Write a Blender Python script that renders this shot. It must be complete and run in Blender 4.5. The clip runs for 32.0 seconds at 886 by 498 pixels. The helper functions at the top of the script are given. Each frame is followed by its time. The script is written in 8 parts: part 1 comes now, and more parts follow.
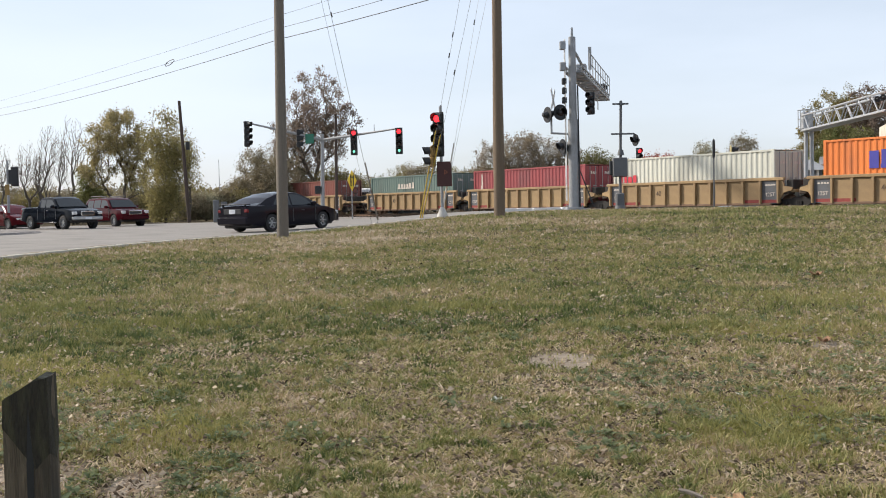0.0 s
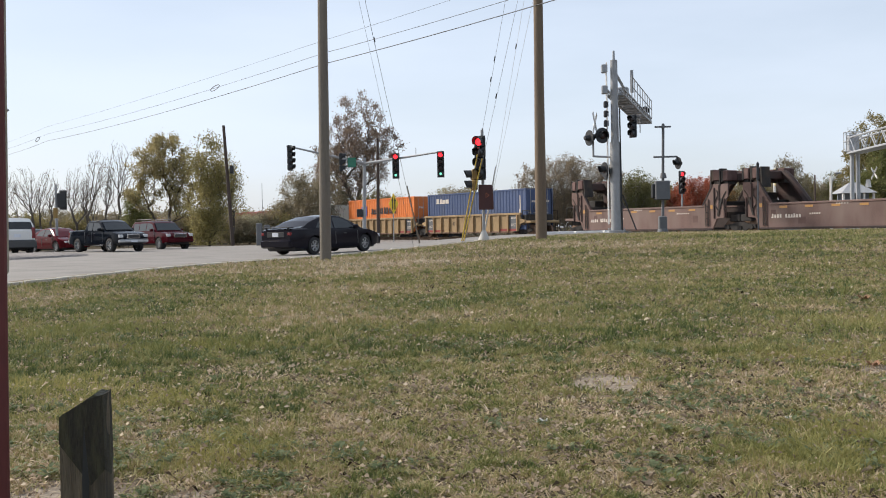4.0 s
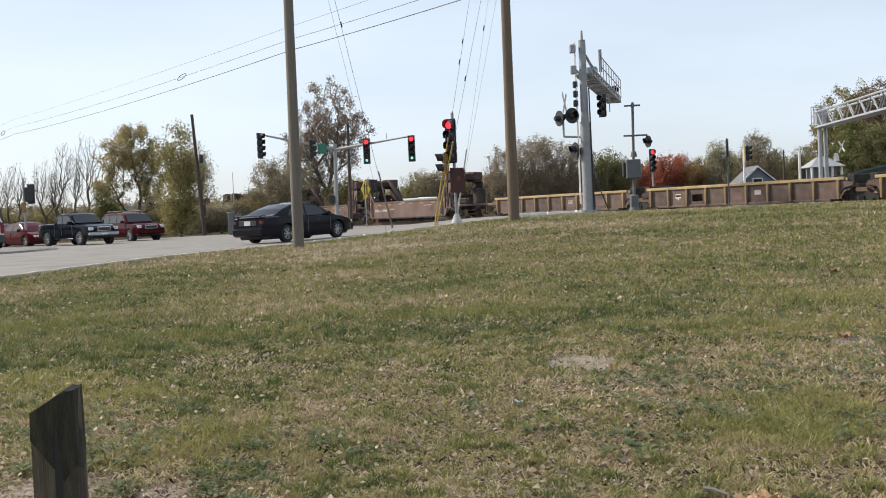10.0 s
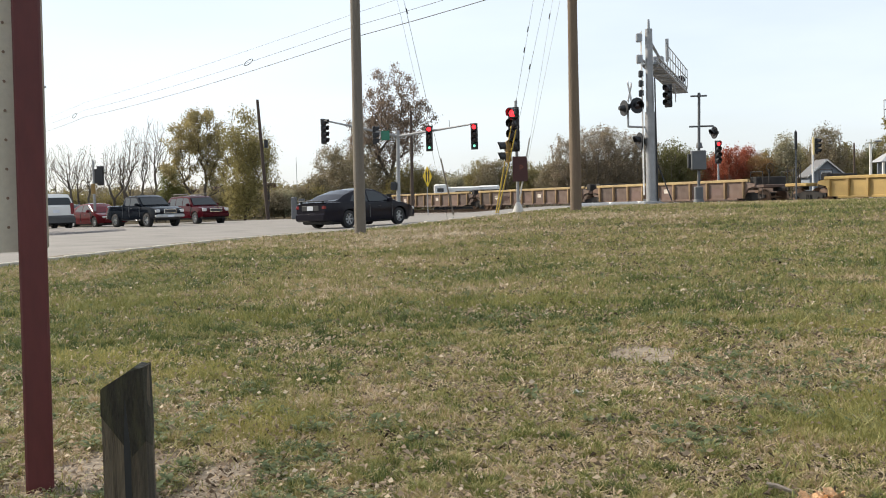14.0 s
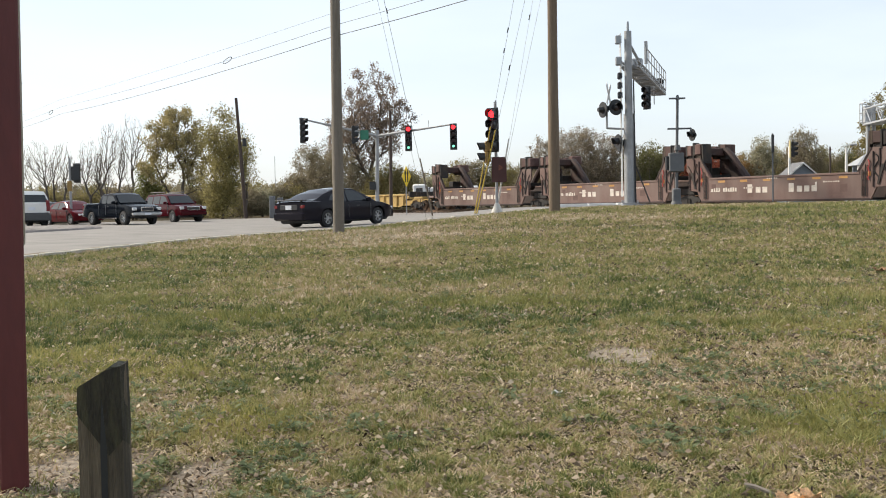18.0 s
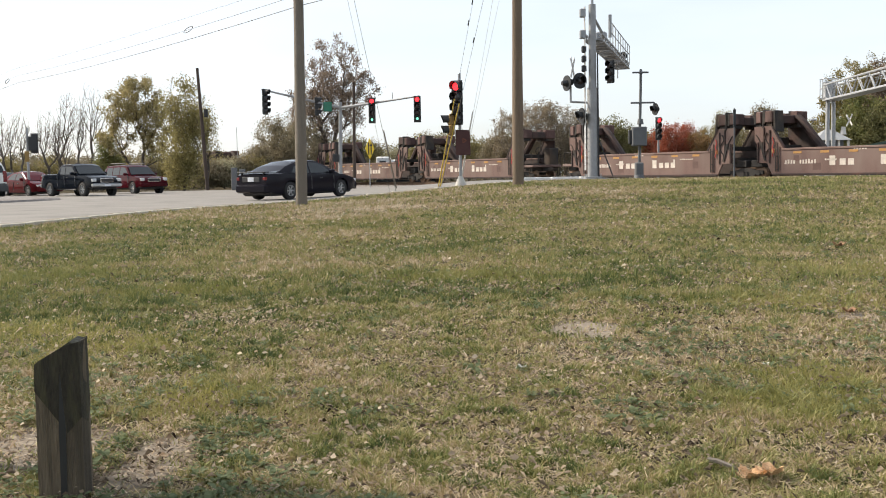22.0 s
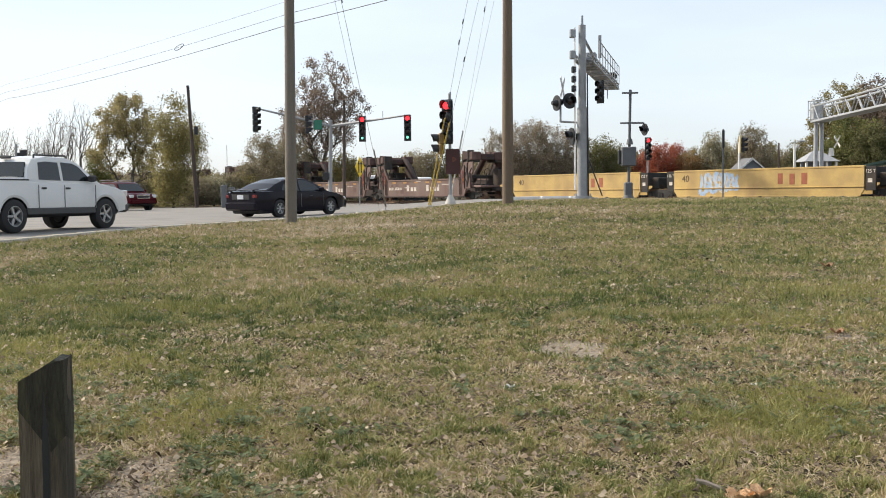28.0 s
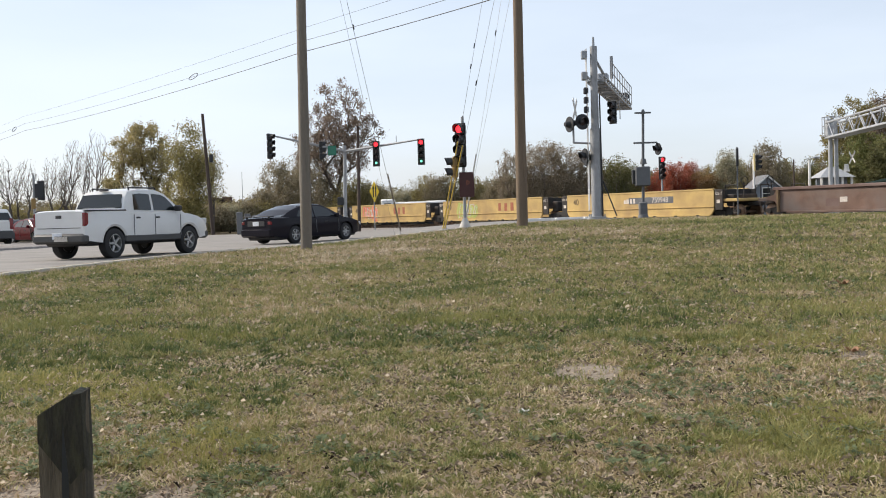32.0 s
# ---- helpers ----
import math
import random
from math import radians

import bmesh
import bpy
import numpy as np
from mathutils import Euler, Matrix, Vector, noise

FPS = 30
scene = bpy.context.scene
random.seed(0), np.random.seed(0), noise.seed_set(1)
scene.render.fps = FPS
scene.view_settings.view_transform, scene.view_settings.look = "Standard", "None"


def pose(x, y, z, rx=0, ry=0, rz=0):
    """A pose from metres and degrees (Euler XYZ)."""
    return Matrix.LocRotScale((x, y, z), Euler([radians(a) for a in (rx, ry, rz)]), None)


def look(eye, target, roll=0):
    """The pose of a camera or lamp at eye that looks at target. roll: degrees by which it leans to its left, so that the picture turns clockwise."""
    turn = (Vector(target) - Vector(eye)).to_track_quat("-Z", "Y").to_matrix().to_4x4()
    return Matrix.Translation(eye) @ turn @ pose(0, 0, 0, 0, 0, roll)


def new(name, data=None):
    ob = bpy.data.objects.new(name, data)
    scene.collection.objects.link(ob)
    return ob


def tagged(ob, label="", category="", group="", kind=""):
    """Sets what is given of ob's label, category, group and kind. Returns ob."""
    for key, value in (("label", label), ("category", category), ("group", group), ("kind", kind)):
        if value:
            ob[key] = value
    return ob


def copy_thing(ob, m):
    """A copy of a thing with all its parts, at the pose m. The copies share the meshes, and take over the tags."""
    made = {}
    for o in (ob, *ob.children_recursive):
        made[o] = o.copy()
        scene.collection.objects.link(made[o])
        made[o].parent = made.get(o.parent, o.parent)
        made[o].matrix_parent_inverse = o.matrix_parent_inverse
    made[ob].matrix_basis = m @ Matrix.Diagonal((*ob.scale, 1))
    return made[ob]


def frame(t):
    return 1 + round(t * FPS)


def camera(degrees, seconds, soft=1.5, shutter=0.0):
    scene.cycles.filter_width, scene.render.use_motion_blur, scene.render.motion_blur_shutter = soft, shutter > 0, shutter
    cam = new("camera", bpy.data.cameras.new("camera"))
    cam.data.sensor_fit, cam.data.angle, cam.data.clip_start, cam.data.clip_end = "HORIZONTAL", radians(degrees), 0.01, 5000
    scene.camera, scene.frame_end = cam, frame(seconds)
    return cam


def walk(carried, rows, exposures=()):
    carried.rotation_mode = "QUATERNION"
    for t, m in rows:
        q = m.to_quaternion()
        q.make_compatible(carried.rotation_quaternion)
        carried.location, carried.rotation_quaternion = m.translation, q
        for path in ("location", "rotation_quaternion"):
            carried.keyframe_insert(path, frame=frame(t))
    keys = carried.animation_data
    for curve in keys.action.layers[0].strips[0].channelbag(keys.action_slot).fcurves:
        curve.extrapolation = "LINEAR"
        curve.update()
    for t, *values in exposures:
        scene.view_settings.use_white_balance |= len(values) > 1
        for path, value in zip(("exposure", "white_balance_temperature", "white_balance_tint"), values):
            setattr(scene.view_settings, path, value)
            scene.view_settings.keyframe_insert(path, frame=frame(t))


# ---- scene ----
cam = camera(46.0, 32.0, soft=1.0)
PATH = [
    (0.0, pose(0.005, 0.008, 1.058, 87.60, 1.16, -0.11)),
    (0.5, pose(0.003, 0.007, 1.057, 87.52, 0.60, 1.12)),
    (1.0, pose(0.011, 0.010, 1.054, 87.73, 0.57, 2.21)),
    (1.5, pose(0.014, 0.006, 1.055, 88.12, 1.02, 2.65)),
    (2.0, pose(-0.001, 0.000, 1.054, 88.30, 0.87, 2.73)),
    (2.5, pose(-0.013, -0.016, 1.054, 88.70, 0.83, 2.69)),
    (3.0, pose(-0.015, -0.022, 1.050, 89.00, 0.86, 2.62)),
    (3.5, pose(-0.020, -0.024, 1.050, 88.95, 1.01, 2.18)),
    (5.5, pose(-0.016, -0.021, 1.052, 88.90, 1.54, 2.35)),
    (6.0, pose(-0.014, -0.020, 1.051, 88.76, 1.64, 2.31)),
    (6.5, pose(-0.015, -0.016, 1.051, 88.61, 1.47, 2.48)),
    (7.0, pose(-0.013, -0.022, 1.052, 88.77, 1.61, 2.63)),
    (7.5, pose(-0.011, -0.020, 1.050, 88.76, 1.58, 2.77)),
    (8.0, pose(-0.007, -0.018, 1.050, 88.60, 2.25, 2.82)),
    (8.5, pose(0.005, -0.022, 1.055, 88.50, 2.68, 2.09)),
    (9.0, pose(-0.002, -0.020, 1.055, 88.47, 2.75, 1.24)),
    (9.5, pose(-0.004, -0.017, 1.053, 88.23, 2.85, 0.88)),
    (10.0, pose(-0.008, -0.014, 1.051, 87.99, 2.64, 0.65)),
    (10.5, pose(-0.016, -0.009, 1.055, 87.21, 2.62, 0.70)),
    (11.0, pose(-0.017, -0.003, 1.056, 86.43, 3.53, 1.72)),
    (11.5, pose(-0.004, -0.001, 1.054, 86.54, 3.73, 2.82)),
    (12.0, pose(-0.008, 0.001, 1.054, 86.89, 2.40, 3.44)),
    (12.5, pose(-0.009, -0.011, 1.056, 87.16, 2.08, 4.02)),
    (13.0, pose(-0.010, -0.013, 1.053, 87.27, 1.49, 4.26)),
    (13.5, pose(-0.017, -0.018, 1.051, 87.40, 1.31, 4.29)),
    (14.0, pose(-0.024, -0.017, 1.048, 87.46, 1.62, 4.00)),
    (14.5, pose(-0.030, -0.019, 1.048, 87.44, 1.44, 3.76)),
    (15.0, pose(-0.029, -0.013, 1.048, 87.34, 1.30, 3.29)),
    (15.5, pose(-0.033, -0.007, 1.048, 87.44, 1.46, 3.07)),
    (17.5, pose(-0.033, -0.010, 1.047, 87.65, 1.39, 2.83)),
    (18.0, pose(-0.032, -0.010, 1.046, 87.44, 1.20, 2.83)),
    (18.5, pose(-0.027, -0.010, 1.048, 87.47, 1.86, 2.83)),
    (19.0, pose(-0.014, -0.016, 1.052, 87.64, 2.97, 2.12)),
    (19.5, pose(-0.022, -0.013, 1.049, 87.34, 2.25, 1.21)),
    (20.0, pose(-0.029, -0.007, 1.049, 86.92, 1.65, 0.49)),
    (20.5, pose(-0.034, -0.002, 1.047, 86.41, 1.25, -0.01)),
    (21.0, pose(-0.038, 0.012, 1.047, 86.01, 1.31, -0.19)),
    (21.5, pose(-0.041, 0.025, 1.051, 85.93, 0.64, 0.61)),
    (22.0, pose(-0.040, 0.025, 1.051, 85.91, 0.90, 0.83)),
    (22.5, pose(-0.034, 0.030, 1.050, 85.92, 1.28, 1.25)),
    (23.0, pose(-0.034, 0.023, 1.052, 86.48, 0.98, 0.88)),
    (23.5, pose(-0.026, 0.016, 1.052, 87.13, 1.57, -1.84)),
    (24.0, pose(-0.033, 0.020, 1.052, 86.97, 1.26, -3.02)),
    (24.5, pose(-0.036, 0.024, 1.051, 86.59, 0.91, -3.51)),
    (25.0, pose(-0.048, 0.022, 1.050, 86.44, 0.95, -3.12)),
    (25.5, pose(-0.050, 0.025, 1.051, 86.36, 0.62, -3.04)),
    (26.0, pose(-0.054, 0.031, 1.051, 86.22, 1.23, -2.05)),
    (26.5, pose(-0.037, 0.040, 1.052, 86.12, 1.03, -0.58)),
    (28.5, pose(-0.034, 0.027, 1.052, 87.28, 0.68, 0.42)),
    (29.0, pose(-0.022, 0.018, 1.054, 87.56, 1.13, 0.64)),
    (29.5, pose(0.004, 0.011, 1.068, 87.90, 1.57, -0.29)),
    (30.0, pose(0.040, -0.010, 1.077, 88.39, 2.09, 0.24)),
    (30.5, pose(0.012, -0.000, 1.075, 88.58, 1.65, 0.36)),
    (31.0, pose(-0.014, 0.009, 1.072, 88.26, 1.18, 0.54)),
    (31.5, pose(-0.021, 0.004, 1.075, 88.12, 1.17, 0.93)),
    (32.0, pose(-0.016, -0.011, 1.073, 88.19, 1.60, 1.10)),
]
# the film camera's own exposure and white balance drift
EXPOSURES = [(0.0, 0.12, 6700, 12), (1.5, 0.15, 6750, 12), (3.0, 0.08, 6600, 12), (6.0, 0.04, 6650, 12), (7.5, 0.04, 6650, 12), (9.0, 0.1, 6550, 11), (11.0, 0.1, 6800, 10), (13.0, 0.28, 6950, 10), (15.0, 0.28, 6950, 10),
             (19.0, 0.28, 6900, 10), (22.0, 0.34, 7050, 11), (24.0, 0.36, 7100, 11), (26.0, 0.32, 7150, 11), (28.5, 0.24, 6800, 10), (30.0, 0.22, 6850, 12), (32.0, 0.14, 6700, 12)]
walk(cam, PATH, EXPOSURES)

# ---- daylight: thin high cloud, sun from the left ----
SUN_AZ, SUN_EL = 291.0, 36.0          # compass degrees from +y, clockwise
world = bpy.data.worlds.new("sky")
scene.world = world
world.use_nodes = True
wn, wl = world.node_tree.nodes, world.node_tree.links
sky = wn.new("ShaderNodeTexSky")
sky.sky_type, sky.sun_disc = "NISHITA", False
sky.sun_elevation, sky.sun_rotation = radians(SUN_EL), radians(SUN_AZ)
sky.dust_density, sky.air_density, sky.ozone_density = 1.4, 1.0, 1.0
haze = wn.new("ShaderNodeMixRGB")
haze.inputs[2].default_value = (7.1, 8.1, 9.5, 1)
cloud, ramp, coord, stretch = wn.new("ShaderNodeTexNoise"), wn.new("ShaderNodeMapRange"), wn.new("ShaderNodeTexCoord"), wn.new("ShaderNodeMapping")
stretch.inputs["Scale"].default_value = (1.2, 1.2, 5.0)
cloud.inputs["Scale"].default_value, cloud.inputs["Detail"].default_value = 1.6, 5
ramp.inputs[1].default_value, ramp.inputs[2].default_value = 0.3, 0.72
ramp.inputs[3].default_value, ramp.inputs[4].default_value = 0.45, 0.8
wl.new(coord.outputs["Generated"], stretch.inputs[0]), wl.new(stretch.outputs[0], cloud.inputs["Vector"])
wl.new(cloud.outputs[0], ramp.inputs[0]), wl.new(ramp.outputs[0], haze.inputs[0]), wl.new(sky.outputs[0], haze.inputs[1])
bg = wn["Background"]
bg.inputs[1].default_value = 0.119
wl.new(haze.outputs[0], bg.inputs[0])
sun = new("sun", bpy.data.lights.new("sun", "SUN"))
sun.data.energy, sun.data.angle, sun.data.color = 4.6, radians(7.0), (1.0, 0.93, 0.82)
sun.matrix_world = look((0, 0, 60), (-math.sin(radians(SUN_AZ)) * 50, -math.cos(radians(SUN_AZ)) * 50, 60 - 50 * math.tan(radians(SUN_EL))))
scene.view_settings.exposure = 0.2

# ---- mesh tools ----
rng = random.Random(7)


class Geo:
    """Vertices and faces of one mesh, gathered shape by shape."""

    def __init__(self):
        self.v, self.f = [], []

    def add(self, verts, faces, m=None):
        n = len(self.v)
        self.v += [tuple(m @ Vector(p)) for p in verts] if m else [tuple(p) for p in verts]
        self.f += [[n + i for i in q] for q in faces]
        return self

    def box(self, x0, x1, y0, y1, z0, z1, b=0.0, m=None):
        """A box, with its long edges chamfered by b."""
        if b <= 0:
            v = [(x, y, z) for z in (z0, z1) for x, y in ((x0, y0), (x1, y0), (x1, y1), (x0, y1))]
            return self.add(v, [(3, 2, 1, 0), (4, 5, 6, 7), (0, 1, 5, 4), (1, 2, 6, 5), (2, 3, 7, 6), (3, 0, 4, 7)], m)
        b = min(b, (x1 - x0) * 0.45, (y1 - y0) * 0.45, (z1 - z0) * 0.45)
        ring = lambda i, z: [(x0 + b + i, y0 + i, z), (x1 - b - i, y0 + i, z), (x1 - i, y0 + b + i, z), (x1 - i, y1 - b - i, z),
                             (x1 - b - i, y1 - i, z), (x0 + b + i, y1 - i, z), (x0 + i, y1 - b - i, z), (x0 + i, y0 + b + i, z)]
        rings = [ring(b * 0.9, z0), ring(0, z0 + b), ring(0, z1 - b), ring(b * 0.9, z1)]
        return self.loft(rings, True, True, m)

    def loft(self, rings, closed=True, caps=True, m=None):
        k = len(rings[0])
        v = [p for r in rings for p in r]
        f = []
        for a in range(len(rings) - 1):
            for i in range(k if closed else k - 1):
                j = (i + 1) % k
                f.append((a * k + i, a * k + j, (a + 1) * k + j, (a + 1) * k + i))
        if caps:
            f.append(tuple(range(k - 1, -1, -1)))
            f.append(tuple((len(rings) - 1) * k + i for i in range(k)))
        return self.add(v, f, m)

    def rod(self, a, b, r0, r1=None, n=8, m=None):
        """A round bar from a to b."""
        a, b = Vector(a), Vector(b)
        r1 = r0 if r1 is None else r1
        d = (b - a).normalized()
        u = d.orthogonal().normalized()
        w = d.cross(u)
        ring = lambda c, r: [c + r * (math.cos(2 * math.pi * i / n) * u + math.sin(2 * math.pi * i / n) * w) for i in range(n)]
        return self.loft([ring(a, r0), ring(b, r1)], True, True, m)

    def tube(self, pts, radii, n=6):
        rings = []
        pts = [Vector(p) for p in pts]
        for i, p in enumerate(pts):
            d = (pts[min(i + 1, len(pts) - 1)] - pts[max(i - 1, 0)]).normalized()
            u = d.cross(Vector((0.13, 0.99, 0.05))).normalized()
            w = d.cross(u)
            rings.append([p + radii[i] * (math.cos(2 * math.pi * k / n) * u + math.sin(2 * math.pi * k / n) * w) for k in range(n)])
        return self.loft(rings)

    def slab(self, poly, axis, lo, hi, m=None):
        """A flat outline pushed along an axis: 'y' takes (x, z) outlines, 'x' takes (y, z), 'z' takes (x, y)."""
        put = {"y": lambda p, d: (p[0], d, p[1]), "x": lambda p, d: (d, p[0], p[1]), "z": lambda p, d: (p[0], p[1], d)}[axis]
        k = len(poly)
        v = [put(p, lo) for p in poly] + [put(p, hi) for p in poly]
        f = [tuple(range(k)), tuple(range(2 * k - 1, k - 1, -1))] + [(i, i + k, (i + 1) % k + k, (i + 1) % k) for i in range(k)]
        return self.add(v, f, m)

    def mesh(self, name, material, smooth=40):
        me = bpy.data.meshes.new(name)
        me.from_pydata(self.v, [], self.f)
        bm = bmesh.new()
        bm.from_mesh(me)
        bmesh.ops.recalc_face_normals(bm, faces=bm.faces)
        bm.to_mesh(me)
        bm.free()
        if smooth:
            me.shade_smooth()
            me.set_sharp_from_angle(angle=radians(smooth))
        me.materials.append(material)
        return me


def part(name, geo, material, parent=None, label="", at=None, smooth=40):
    """Links a mesh as one object, under a thing or a part."""
    me = geo if isinstance(geo, bpy.types.Mesh) else geo.mesh(name, material, smooth)
    ob = new(name, me)
    if parent:
        ob.parent = parent
    if at is not None:
        ob.matrix_basis = at
    return tagged(ob, label)


def thing(name, m, label, category, group="", kind=""):
    """An empty at a thing's base."""
    ob = new(name)
    ob.matrix_basis = m
    ob.empty_display_size = 0.2
    return tagged(ob, label, category, group, kind)


def quick(name, v, f, material, smooth=False):
    me = bpy.data.meshes.new(name)
    v, f = np.asarray(v, np.float32), np.asarray(f, np.int32)
    me.vertices.add(len(v)), me.loops.add(f.size), me.polygons.add(len(f))
    me.vertices.foreach_set("co", v.ravel())
    me.loops.foreach_set("vertex_index", f.ravel())
    me.polygons.foreach_set("loop_start", np.arange(len(f), dtype=np.int32) * f.shape[1])
    me.polygons.foreach_set("use_smooth", np.full(len(f), smooth))
    me.update(calc_edges=True)
    me.materials.append(material)
    return me


# ---- materials ----
def mat(name, color, rough=0.6, metal=0.0, var=0.25, scale=3.0, bump=0.15, fine=40.0, dirt=None, dirt_amount=0.35, emit=0.0, each=0.0, coat=0.0, dirt_scale=0.7, stretch=(1, 1, 1), island=0.0, spec=0.5):
    """A surface: colour varied at two scales, dirt in patches of its own, fine relief. each: change from object to object."""
    m = bpy.data.materials.new(name)
    m.use_nodes = True
    n, l = m.node_tree.nodes, m.node_tree.links
    b = n["Principled BSDF"]
    b.inputs["Roughness"].default_value, b.inputs["Metallic"].default_value = rough, metal
    b.inputs["Coat Weight"].default_value, b.inputs["Specular IOR Level"].default_value = coat, spec
    c = n.new("ShaderNodeTexCoord")
    mp = n.new("ShaderNodeMapping")
    mp.inputs["Scale"].default_value = stretch
    l.new(c.outputs["Object"], mp.inputs[0])
    big, small = n.new("ShaderNodeTexNoise"), n.new("ShaderNodeTexNoise")
    big.inputs["Scale"].default_value, big.inputs["Detail"].default_value = scale, 4
    small.inputs["Scale"].default_value, small.inputs["Detail"].default_value = fine, 3
    l.new(mp.outputs[0], big.inputs["Vector"]), l.new(mp.outputs[0], small.inputs["Vector"])
    add = n.new("ShaderNodeMath")
    add.operation = "ADD"
    l.new(big.outputs[0], add.inputs[0]), l.new(small.outputs[0], add.inputs[1])
    rng_ = n.new("ShaderNodeMapRange")
    rng_.inputs[1].default_value, rng_.inputs[2].default_value = 0.6, 1.4
    rng_.inputs[3].default_value, rng_.inputs[4].default_value = 1 - var, 1 + var
    l.new(add.outputs[0], rng_.inputs[0])
    value = rng_.outputs[0]
    if each or island:
        src = n.new("ShaderNodeObjectInfo").outputs["Random"] if each else n.new("ShaderNodeNewGeometry").outputs["Random Per Island"]
        k = n.new("ShaderNodeMapRange")
        k.inputs[3].default_value, k.inputs[4].default_value = 1 - (each or island), 1 + (each or island)
        l.new(src, k.inputs[0])
        mu = n.new("ShaderNodeMath")
        mu.operation = "MULTIPLY"
        l.new(value, mu.inputs[0]), l.new(k.outputs[0], mu.inputs[1])
        value = mu.outputs[0]
    col = n.new("ShaderNodeVectorMath")
    col.operation = "SCALE"
    col.inputs[0].default_value = color
    l.new(value, col.inputs["Scale"])
    out = col.outputs[0]
    if dirt:
        dn, dr, mx = n.new("ShaderNodeTexNoise"), n.new("ShaderNodeMapRange"), n.new("ShaderNodeMixRGB")
        dn.inputs["Scale"].default_value, dn.inputs["Detail"].default_value = dirt_scale, 6
        l.new(mp.outputs[0], dn.inputs["Vector"])
        dr.inputs[1].default_value, dr.inputs[2].default_value = 0.62 - dirt_amount * 0.4, 0.7
        dr.inputs[4].default_value = 0.85
        l.new(dn.outputs[0], dr.inputs[0]), l.new(dr.outputs[0], mx.inputs[0]), l.new(out, mx.inputs[1])
        mx.inputs[2].default_value = (*dirt, 1)
        out = mx.outputs[0]
    l.new(out, b.inputs["Base Color"])
    if bump:
        bp = n.new("ShaderNodeBump")
        bp.inputs["Strength"].default_value, bp.inputs["Distance"].default_value = bump, 0.02
        l.new(add.outputs[0], bp.inputs["Height"]), l.new(bp.outputs[0], b.inputs["Normal"])
    if emit:
        b.inputs["Emission Color"].default_value, b.inputs["Emission Strength"].default_value = (*color, 1), emit
    return m


